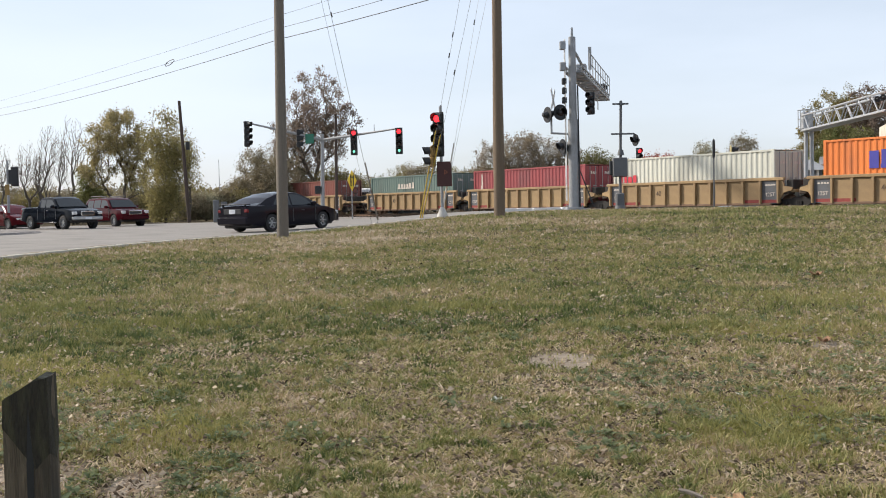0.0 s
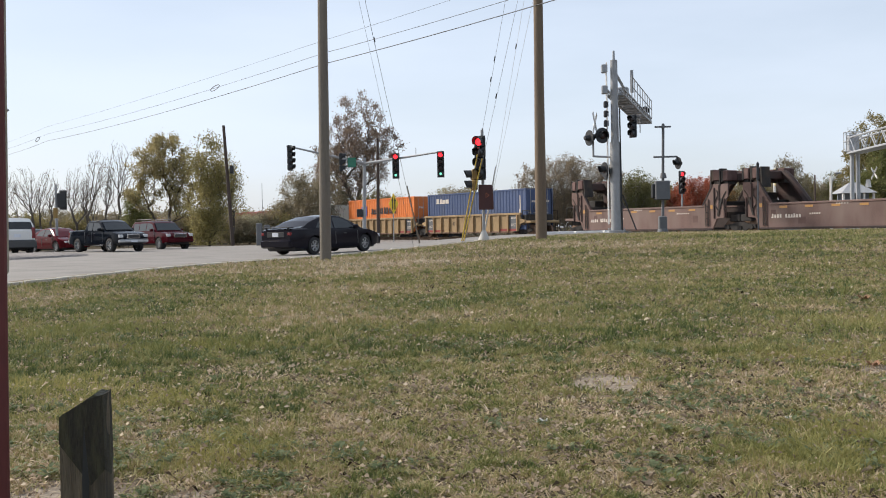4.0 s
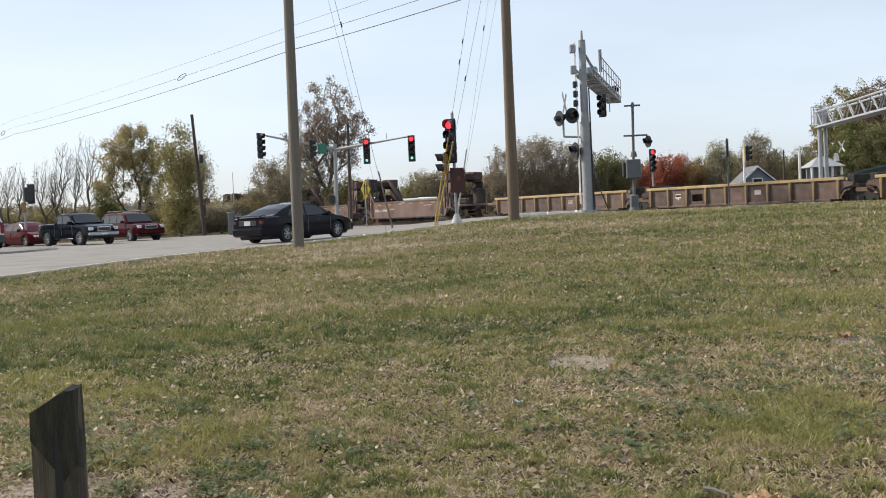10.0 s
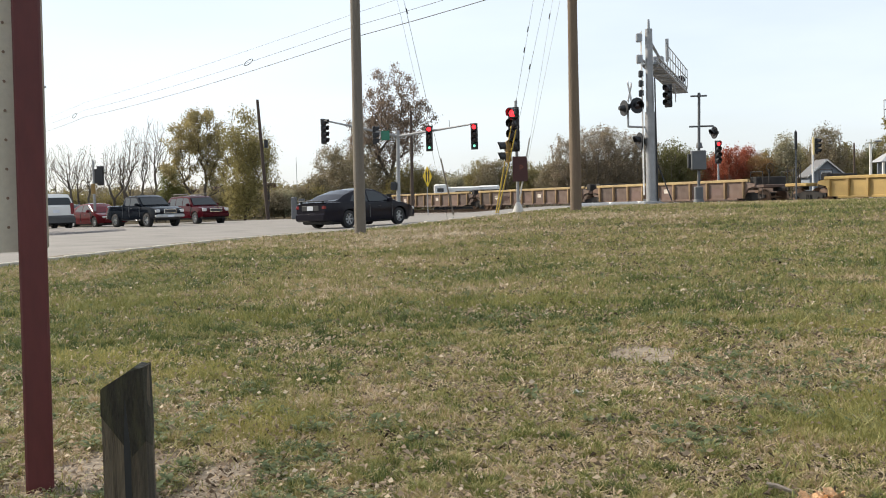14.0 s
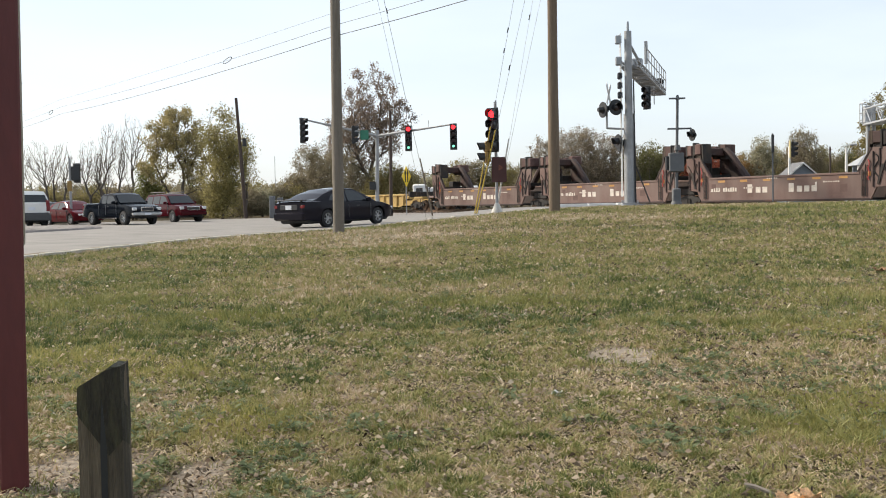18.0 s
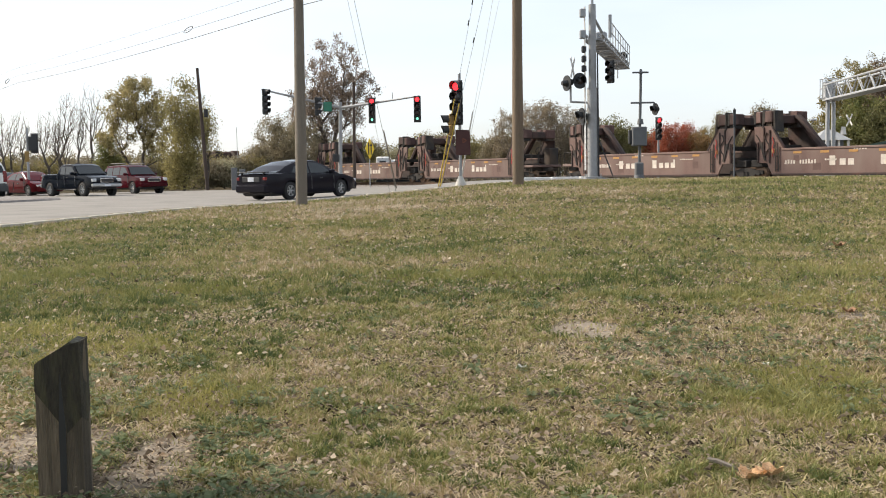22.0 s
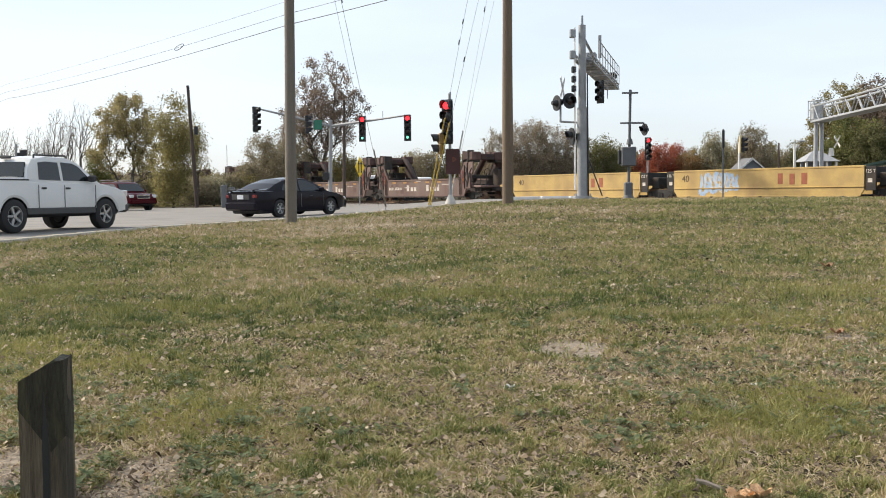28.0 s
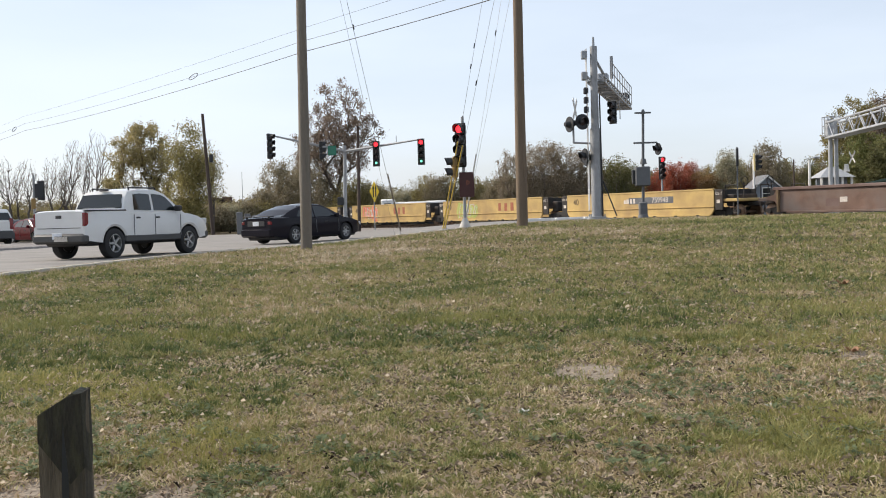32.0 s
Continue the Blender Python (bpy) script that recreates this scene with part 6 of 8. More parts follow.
for s in (1, -1):
    part("roof_rack", Geo().rod((-0.6, s * 0.62, 1.89), (0.5, s * 0.62, 1.89), 0.022, n=6).rod((-0.6, s * 0.62, 1.8), (-0.6, s * 0.62, 1.89), 0.025, n=6).rod((0.5, s * 0.62, 1.8), (0.5, s * 0.62, 1.89), 0.025, n=6), V["trim"], white_pickup)
    part("rocker_cladding", Geo().box(-1.15, 1.25, min(s * 0.8, s * 0.935), max(s * 0.8, s * 0.935), 0.41, 0.6, 0.03), V["clad"], white_pickup)
    part("bed_rail", Geo().box(-2.55, -1.0, min(s * 0.76, s * 0.86), max(s * 0.76, s * 0.86), 1.255, 1.29, 0.01), V["trim"], white_pickup)
    for ax in (-1.55, 1.65):
        ring = [[(ax + q * math.cos(a * math.pi / 14), s * y, 0.39 + q * math.sin(a * math.pi / 14)) for q, y in ((0.46, 0.9), (0.52, 0.925), (0.52, 0.88))] for a in range(1, 14)]
        part("wheel_arch", Geo().loft(ring, True, True), utility["paint"], white_pickup)
part("tailgate_seam", Geo().box(-2.622, -2.6, -0.72, 0.72, 0.82, 0.835), V["trim"], white_pickup)
part("tailgate_handle", Geo().box(-2.63, -2.6, -0.1, 0.1, 1.08, 1.16, 0.015), V["trim"], white_pickup)
part("brake_lamp", Geo().box(-0.9, -0.82, -0.14, 0.14, 1.8, 1.85, 0.01), V["trim"], white_pickup)
part("bumper_plate", Geo().box(-2.71, -2.69, -0.35, 0.1, 0.47, 0.62, 0.01), V["chrome"], white_pickup)

truck = dict(L=5.6, W=1.95, r=0.39, wb=3.5, shift=0.1, sill=0.45, belt=1.2, paint=paint("dark_navy_paint", (0.005, 0.007, 0.011)), tumble=0.2, gap=0.07, tw=0.26,
             top=[(-2.8, 1.24), (-0.75, 1.24), (-0.7, 1.18), (1.2, 1.18), (2.2, 1.12), (2.6, 1.02), (2.8, 0.85)],
             roof=[(-0.92, 1.15), (-0.7, 1.66), (-0.5, 1.78), (0.4, 1.8), (0.75, 1.7), (1.35, 1.17)],
             windows=[[(-0.55, 1.24), (-0.05, 1.23), (-0.05, 1.66), (-0.5, 1.67)], [(0.03, 1.23), (1.08, 1.22), (0.7, 1.58), (0.5, 1.66), (0.03, 1.67)]],
             screen=((1.31, 1.24), (0.8, 1.66)), rear=((-0.9, 1.27), (-0.7, 1.64)), mirror=(0.95, 1.26), handles=(0.2,), seams=(0.0, 1.15, -0.75),
             tails=((0.78, 0.2, 0.8, 1.15),), heads=((0.64, 0.2, 0.8, 0.97),), bump=(0.5, 0.72), bumper=V["alloy"], plate=0.6, nose=0.1, grille=(0.74, 1.0, 0.4))
t = vehicle("pickup_truck", place_car(-20.45, 56.2, -40, 0.19) @ Matrix.Scale(0.95, 4), "dark blue-black pickup truck waiting on the side street", "pickup truck", truck)
part("bumper_sticker", Geo().box(2.87, 2.88, -0.2, 0.2, 0.55, 0.66), V["plate"], t)
for s in (1, -1):
    part("running_board", Geo().box(-0.7, 1.2, min(s * 0.9, s * 1.0), max(s * 0.9, s * 1.0), 0.36, 0.42, 0.02), V["chrome"], t)

suv = dict(L=4.75, W=1.86, r=0.38, wb=2.85, sill=0.42, belt=1.12, paint=paint("maroon_paint", (0.055, 0.004, 0.008)), tumble=0.22, gap=0.07, tw=0.25,
           top=[(-2.37, 1.1), (-0.5, 1.12), (0.9, 1.12), (1.7, 1.07), (2.15, 1.0), (2.37, 0.82)],
           roof=[(-2.34, 1.1), (-2.18, 1.55), (-1.95, 1.74), (-0.5, 1.78), (0.2, 1.74), (0.5, 1.64), (1.1, 1.12)],
           windows=[[(-2.0, 1.2), (-1.2, 1.18), (-1.2, 1.62), (-1.85, 1.62)], [(-1.12, 1.18), (-0.3, 1.17), (-0.3, 1.64), (-1.12, 1.63)], [(-0.22, 1.17), (0.82, 1.16), (0.45, 1.54), (0.2, 1.62), (-0.22, 1.64)]],
           screen=((1.06, 1.18), (0.55, 1.62)), rear=((-2.3, 1.2), (-2.18, 1.56)), mirror=(0.72, 1.2), handles=(-0.95, -0.05), seams=(-0.26, 0.92, -1.16),
           tails=((0.72, 0.2, 0.8, 1.2),), heads=((0.62, 0.28, 0.8, 0.98),), bump=(0.44, 0.7), plate=0.8, nose=0.1, grille=(0.74, 0.98, 0.42))
t = vehicle("sport_utility_car", place_car(-19.6, 63.0, -45, 0.14), "maroon sport utility car waiting on the side street", "car", suv)
for s in (1, -1):
    part("roof_rack", Geo().rod((-1.8, s * 0.62, 1.86), (0.1, s * 0.62, 1.86), 0.03, n=6), V["clad"], t)
white_suv = dict(suv, paint=paint("pearl_white_paint", (0.7, 0.69, 0.66)), bumper=V["clad"], sill=0.34, tails=((0.68, 0.35, 0.75, 1.3),), plate=0.9)
t = vehicle("sport_utility_car", place_car(-26.80, 57.67, 128, 0.16) @ Matrix.Scale(1.12, 4), "white sport utility car seen from behind at the side street", "car", white_suv)
part("lower_cladding", Geo().box(-2.46, -2.3, -0.9, 0.9, 0.3, 0.62, 0.04), V["clad"], t)
small = dict(sedan, L=4.5, wb=2.65, paint=paint("black_car_paint", (0.018, 0.018, 0.02)), top=[(p[0] * 0.9, p[1]) for p in sedan["top"]], roof=[(p[0] * 0.9, p[1]) for p in sedan["roof"]],
             windows=[[(x * 0.9, z) for x, z in w] for w in sedan["windows"]], screen=((1.14, 0.96), (0.3, 1.35)), rear=((-1.71, 1.0), (-0.74, 1.36)))
vehicle("saloon_car", place_car(-25.2, 61.2, -40, 0.14), "red saloon car in the side street queue", "car", dict(small, paint=paint("red_car_paint", (0.09, 0.006, 0.01))))
vehicle("saloon_car", place_car(-28.2, 65.0, -38, 0.12), "black saloon car in the side street queue", "car", small)
vehicle("saloon_car", place_car(-32.0, 68.4, -36, 0.08), "silver saloon car in the side street queue", "car", dict(small, paint=paint("silver_car_paint", (0.42, 0.43, 0.44))))

# ---- trees ----
def leaf_mat(name, a, b, rough=0.7):
    """Leaves from colour a to colour b, one by one, a little light passing through."""
    m = bpy.data.materials.new(name)
    m.use_nodes = True
    n, l = m.node_tree.nodes, m.node_tree.links
    p = n["Principled BSDF"]
    p.inputs["Roughness"].default_value = rough
    p.inputs["Specular IOR Level"].default_value = 0.2
    mx = n.new("ShaderNodeMixRGB")
    mx.inputs[1].default_value, mx.inputs[2].default_value = (*a, 1), (*b, 1)
    geo, tex, add = n.new("ShaderNodeNewGeometry"), n.new("ShaderNodeTexNoise"), n.new("ShaderNodeMath")
    tex.inputs["Scale"].default_value = 0.5
    l.new(geo.outputs["Position"], tex.inputs["Vector"])
    add.operation = "MULTIPLY_ADD"
    add.inputs[1].default_value = 0.7
    l.new(geo.outputs["Random Per Island"], add.inputs[0])
    sub = n.new("ShaderNodeMapRange")
    sub.inputs[1].default_value, sub.inputs[2].default_value, sub.inputs[3].default_value, sub.inputs[4].default_value = 0.3, 0.7, -0.15, 0.45
    l.new(tex.outputs[0], sub.inputs[0]), l.new(sub.outputs[0], add.inputs[2]), l.new(add.outputs[0], mx.inputs[0])
    tr = n.new("ShaderNodeBsdfTranslucent")
    sh = n.new("ShaderNodeMixShader")
    sh.inputs[0].default_value = 0.45
    l.new(mx.outputs[0], p.inputs["Base Color"]), l.new(mx.outputs[0], tr.inputs[0])
    l.new(p.outputs[0], sh.inputs[1]), l.new(tr.outputs[0], sh.inputs[2]), l.new(sh.outputs[0], n["Material Output"].inputs[0])
    return m


BARK = mat("tree_bark", (0.1, 0.084, 0.07), 0.95, var=0.3, scale=4, bump=0.5, stretch=(3, 3, 0.6))
BARK_PALE = mat("pale_twigs", (0.2, 0.17, 0.14), 0.95, var=0.3, scale=4, bump=0.3)
LEAF = {
    "olive": leaf_mat("olive_leaves", (0.155, 0.15, 0.065), (0.35, 0.28, 0.12)),
    "gold": leaf_mat("golden_leaves", (0.23, 0.195, 0.09), (0.44, 0.37, 0.19)),
    "willow": leaf_mat("yellow_green_leaves", (0.19, 0.17, 0.07), (0.42, 0.36, 0.16)),
    "brown": leaf_mat("brown_leaves", (0.15, 0.115, 0.09), (0.33, 0.25, 0.19)),
    "dull": leaf_mat("dull_brown_green_leaves", (0.175, 0.155, 0.1), (0.34, 0.285, 0.19)),
    "green": leaf_mat("green_leaves", (0.1, 0.105, 0.045), (0.225, 0.21, 0.095)),
    "bright": leaf_mat("fresh_green_leaves", (0.13, 0.15, 0.055), (0.28, 0.275, 0.11)),
    "red": leaf_mat("red_autumn_leaves", (0.26, 0.07, 0.045), (0.46, 0.15, 0.085)),
    "rust": leaf_mat("orange_autumn_leaves", (0.21, 0.13, 0.055), (0.36, 0.22, 0.1)),
    "twig": leaf_mat("last_brown_leaves", (0.2, 0.165, 0.12), (0.36, 0.29, 0.2)),
    "pale": leaf_mat("pale_grey_green_leaves", (0.246, 0.239, 0.160), (0.478, 0.435, 0.290)),
}


def grow(seed, lobes, targets, trunk, twig=0.012, stems=1, straight=0.55):
    """Limbs that reach out from the stem to points spread through the crown's lobes (x, z, half width, half height)."""
    q = np.random.RandomState(seed)
    vol = np.array([rx * rx * rz for _, _, rx, rz in lobes])
    pick = q.choice(len(lobes), targets, p=vol / vol.sum())
    u = q.randn(targets, 3)
    u *= (q.rand(targets, 1) ** 0.42) / np.linalg.norm(u, axis=1)[:, None]
    L = np.array(lobes)[pick]
    goal = np.stack([L[:, 0] + u[:, 0] * L[:, 2], u[:, 1] * L[:, 2], L[:, 1] + u[:, 2] * L[:, 3]], -1)
    goal[:, 2] = np.maximum(goal[:, 2], 0.3)
    pos, par, live = np.zeros((targets * 6 + 40, 3)), [], 0
    way = np.zeros(len(pos))
    mid = goal[:, :2].mean(0)
    for s in range(stems):
        foot = q.randn(2) * (0.25 if stems > 1 else 0.0)
        lean = mid * 0.5 + (q.randn(2) * trunk * 0.3 if stems > 1 else q.randn(2) * 0.1)
        for k in range(5):
            f = k / 4
            pos[live] = (*(foot + lean * f ** 1.4 + q.randn(2) * 0.05 * f), -0.2 + (trunk * (1 if s == 0 else q.uniform(0.8, 1.2)) + 0.2) * f)
            par.append(live - 1 if k else -1)
            way[live] = trunk * f
            live += 1
    tips, base = [], live
    for g in goal[np.argsort(np.linalg.norm(goal - pos[4], axis=1))]:
        P = pos[:live]
        flat = np.linalg.norm(P - g, axis=1)
        d = flat + straight * way[:live] + 1.4 * np.maximum(P[:, 2] - g[2] + 0.5 * np.linalg.norm(P[:, :2] - g[:2], axis=1), 0) + 3.0 * (P[:, 2] < trunk * 0.55)
        i = int(np.argmin(d))
        a, reach = P[i].copy(), flat[i]
        n = int(min(6, 1 + reach / 0.6))
        for k in range(1, n + 1):
            f = k / n
            p = a + (g - a) * f
            if k < n:
                p = p + q.randn(3) * 0.09 * reach / n + np.array((0, 0, -0.22 * reach * f * (1 - f)))
            pos[live] = p
            way[live] = way[i] + reach / n
            par.append(i)
            i = live
            live += 1
        tips.append((pos[par[i]].copy(), g))
    pos, par = pos[:live], np.array(par)
    count = np.zeros(live)
    count[base:] = 0.34
    for i in range(live - 1, -1, -1):
        if par[i] >= 0:
            count[par[i]] += count[i]
    rad = twig * np.maximum(count, 0.5) ** 0.46
    V_, F_, off = [], [], 0
    has = par >= 0
    for lo, hi, n in ((0.0, 0.03, 3), (0.03, 0.09, 4), (0.09, 9.0, 7)):
        k = np.where(has & (rad >= lo) & (rad < hi))[0]
        if not len(k):
            continue
        a, b = pos[par[k]], pos[k]
        d = (b - a) / np.maximum(np.linalg.norm(b - a, axis=1), 1e-5)[:, None]
        w = np.cross(d, np.array((0.31, 0.83, 0.11)))
        w /= np.linalg.norm(w, axis=1)[:, None]
        e = np.cross(d, w)
        t = np.arange(n) * 2 * np.pi / n
        ring = np.cos(t)[None, :, None] * w[:, None, :] + np.sin(t)[None, :, None] * e[:, None, :]
        r0 = np.minimum(rad[par[k]], rad[k] * 1.35)[:, None, None]
        v = np.concatenate([a[:, None, :] + ring * r0, b[:, None, :] + ring * rad[k][:, None, None]], 1)
        i, j = np.arange(n), (np.arange(n) + 1) % n
        f = np.stack([i, j, j + n, i + n], -1)[None] + (np.arange(len(k)) * 2 * n)[:, None, None] + off
        V_.append(v.reshape(-1, 3)), F_.append(f.reshape(-1, 4))
        off += v.shape[0] * v.shape[1]
    return np.concatenate(V_), np.concatenate(F_), tips


def leaves(tips, count, size, seed, jitter, hang=0.0):
    """Small leaf cards in sprays about the twigs."""
    q = np.random.RandomState(seed)
    a = np.array([t[0] for t in tips])
    b = np.array([t[1] for t in tips])
    k = q.choice(len(a), count, p=(lambda w: w / w.sum())(q.rand(len(a)) ** 1.2 + 0.15))
    f = q.rand(count, 1) * 0.75 + 0.35
    c = a[k] * (1 - f) + b[k] * f + q.randn(count, 3) * jitter
    c[:, 2] -= np.abs(q.randn(count)) * hang
    c[:, 2] = np.maximum(c[:, 2], 0.05)
    u = q.randn(count, 3)
    u[:, 2] -= 0.4
    u /= np.linalg.norm(u, axis=1)[:, None]
    w = np.cross(u, q.randn(count, 3))
    w /= np.linalg.norm(w, axis=1)[:, None]
    s = size * (0.5 + q.rand(count, 1))
    v = np.stack([c - u * s, c + w * s * 0.5, c + u * s, c - w * s * 0.5], 1).reshape(-1, 3)
    return v, np.arange(count * 4).reshape(-1, 4)


def dome(seed, h, s, low=0.1):
    """Lobes of a rounded, uneven crown of that height and spread."""
    q = random.Random(seed)
    out = [(0, h * (0.52 + low * 0.3), s * 0.34, h * (0.46 - low * 0.3))]
    for k in range(4):
        out.append(((-0.3, 0.3, -0.12, 0.16)[k] * s + q.uniform(-0.06, 0.06) * s, h * (q.uniform(0.38, 0.5) if k < 2 else q.uniform(0.66, 0.78)), s * q.uniform(0.17, 0.24), h * q.uniform(0.18, 0.26) if k < 2 else h * 0.2))
    return out


def tree(name, x, y, height, spread, leaf, count, size, seed, label, category="tree", group="trees beyond the road", bark=None, jitter=0.2, z=None, hang=0.0, lobes=None, targets=190, trunk=None, stems=1, twig=0.012, low=0.1, straight=0.55):
    t = thing(name, pose(x, y, (ground_z(x, y) if z is None else z)), label, category, group)
    v, f, tips = grow(seed, lobes or dome(seed, height, spread, low), targets, trunk if trunk is not None else height * 0.22, twig, stems, straight)
    part("trunk", quick("trunk", v, f, bark or BARK, True), None, t)
    if leaf:
        v, f = leaves(tips, count, size, seed, jitter, hang)
        part("crown", quick("crown", v, f, LEAF[leaf]), None, t)
    return t


def px_x(px, depth):
    """Sideways place at that depth of a line of sight from the camera's first stand."""
    return (px - 784) / 1847.0 * depth


rm = thing("radio_mast", pose(-21.2, 100.3, 0.1), "thin grey aerial mast far beyond the trees", "mast")
part("pole", Geo().rod((0, 0, 0), (0, 0, 5.75), 0.045, 0.025, 6), M["steel_grey"], rm)
# bare and thin trees by the side street
for k, (c, d, h, s, n) in enumerate(((6, 92, 7.2, 3.0, 2), (58, 94, 7.6, 3.2, 1), (100, 92, 9.0, 3.6, 3), (134, 93, 9.7, 4.0, 2), (-36, 96, 7.8, 4.0, 2), (-92, 94, 8.8, 4.4, 2), (78, 99, 6.4, 2.8, 1))):
    tree("bare_tree", px_x(c, d), d, h, s, "dull", 170, 0.06, 50 + k, "slender bare grey tree with the last few leaves", lobes=[(0, h * 0.7, s * 0.36, h * 0.29), (-s * 0.22, h * 0.58, s * 0.26, h * 0.22), (s * 0.24, h * 0.6, s * 0.26, h * 0.24)], targets=420, trunk=h * 0.26, stems=n, twig=0.0125, straight=0.68)
tree("maple_tree", px_x(207, 88), 88, 9.6, 6.0, "gold", 23000, 0.075, 61, "half-bare tree with golden-olive leaves", lobes=[(0.4, 6.9, 2.4, 2.7), (-1.5, 5.4, 1.5, 2.4), (1.9, 5.6, 1.7, 2.7), (0.5, 8.8, 1.3, 1.0), (2.3, 3.2, 1.3, 1.8)], targets=300, trunk=1.8, stems=4, twig=0.016, jitter=0.2)
tree("maple_tree", px_x(165, 90), 90, 5.2, 3.2, "bright", 6000, 0.07, 62, "small green tree among bare ones", trunk=0.8, jitter=0.2)
tree("willow_tree", px_x(296, 82), 82, 9.2, 4.2, "willow", 21000, 0.078, 63, "dense yellow-green drooping tree", lobes=[(0, 6.6, 1.9, 2.6), (-0.3, 3.4, 1.7, 2.8), (0.5, 4.8, 1.8, 2.4), (0.1, 1.6, 1.7, 1.5)], targets=320, trunk=2.0, stems=2, hang=0.6, jitter=0.22)
tree("willow_tree", px_x(338, 84), 84, 7.6, 2.8, "willow", 3200, 0.065, 65, "yellow-green tree with thin outer twigs", lobes=[(0, 5.6, 1.1, 1.6), (0.2, 3.8, 0.9, 1.5)], trunk=2.0, hang=0.3, twig=0.014)
# tall thin-leaved tree and its thicket behind the signals
tree("sycamore_tree", px_x(562, 112), 112, 15.4, 9.0, "brown", 21000, 0.092, 71, "tall open tree with sparse brown leaves", lobes=[(0.2, 11.8, 3.5, 3.9), (-2.3, 8.4, 2.4, 3.2), (3.3, 9.8, 1.9, 2.2), (0.8, 7.4, 2.8, 2.8)], targets=340, trunk=3.2, twig=0.023, jitter=0.24)
tree("sycamore_tree", px_x(520, 114), 114, 10.8, 6.0, "dull", 9000, 0.085, 73, "thin grey-brown tree in the thicket", trunk=2.0, twig=0.017, low=0.3)
BUSHES = [(346, 97, 2.5, 3.8, "dull"), (372, 98, 2.6, 3.8, "pale"), (400, 99, 2.9, 3.8, "dull"), (428, 101, 4.2, 4.0, "dull"), (458, 104, 7.4, 5.6, "dull"), (494, 102, 7.0, 5.2, "dull"), (545, 112, 5.6, 6.0, "dull"), (590, 110, 5.4, 5.4, "olive"), (626, 110, 5.0, 4.6, "gold")]
for k, (c, d, h, s, lf) in enumerate(BUSHES):
    tree("bush", px_x(c, d), d, h, s, lf, 10000, 0.08, 80 + k, "dense tangled autumn bush", "bush", "bushes along the track", stems=3, trunk=h * 0.1, jitter=0.26, low=-0.1, bark=BARK_PALE)
# low hedge at the left, hiding the track
hedge = [tree("bush", px_x(150, 92), 92, 2.6, 5.0, "dull", 7000, 0.08, 91, "low tangled roadside bush", "bush", "bushes along the track", stems=3, trunk=0.4, jitter=0.28, low=-0.2, bark=BARK_PALE),
         tree("bush", px_x(372, 104), 104, 2.6, 5.5, "olive", 7000, 0.08, 92, "low brown roadside bush", "bush", "bushes along the track", stems=3, trunk=0.4, jitter=0.28, low=-0.2, bark=BARK_PALE)]
r = random.Random(5)
for k, c in enumerate((-150, -105, -60, -20, 20, 60, 105, 190, 228, 265, 318, 352, 392, 415)):
    d = 100 + r.uniform(0, 6)
    b = copy_thing(hedge[k % 2], pose(px_x(c, d), d, ground_z(px_x(c, d), d), 0, 0, r.uniform(0, 360)))
    b.scale = (1.0, 1.0, 1.1 if c > 140 else 1.15)
# woods beyond the track
KINDS = {}


def wood(c, d, h, s, lf, count=7500, size=0.085):
    key = (lf, round(h / 2), count)
    if key not in KINDS:
        KINDS[key] = tree("tree", px_x(c, d), d, h, s, lf, count, size, 100 + len(KINDS), {"red": "autumn-red leafy tree", "rust": "orange-brown autumn tree", "green": "dull green leafy tree", "bright": "fresh green leafy tree", "pale": "pale grey-green thin tree", "twig": "grey-brown tree, nearly bare"}.get(lf, "brown-green autumn tree") + " beyond the track",
                          "tree", "woods beyond the track", jitter=0.24, stems=3, bark=BARK_PALE, trunk=h * 0.12, low=-0.05, twig=0.016, targets=230 if count > 5000 else 120), h, s
        return
    ob, h0, s0 = KINDS[key]
    ob2 = copy_thing(ob, pose(px_x(c, d), d, 0.15, 0, 0, r.uniform(0, 360)))
    ob2.scale = (s / s0, s / s0, h / h0)


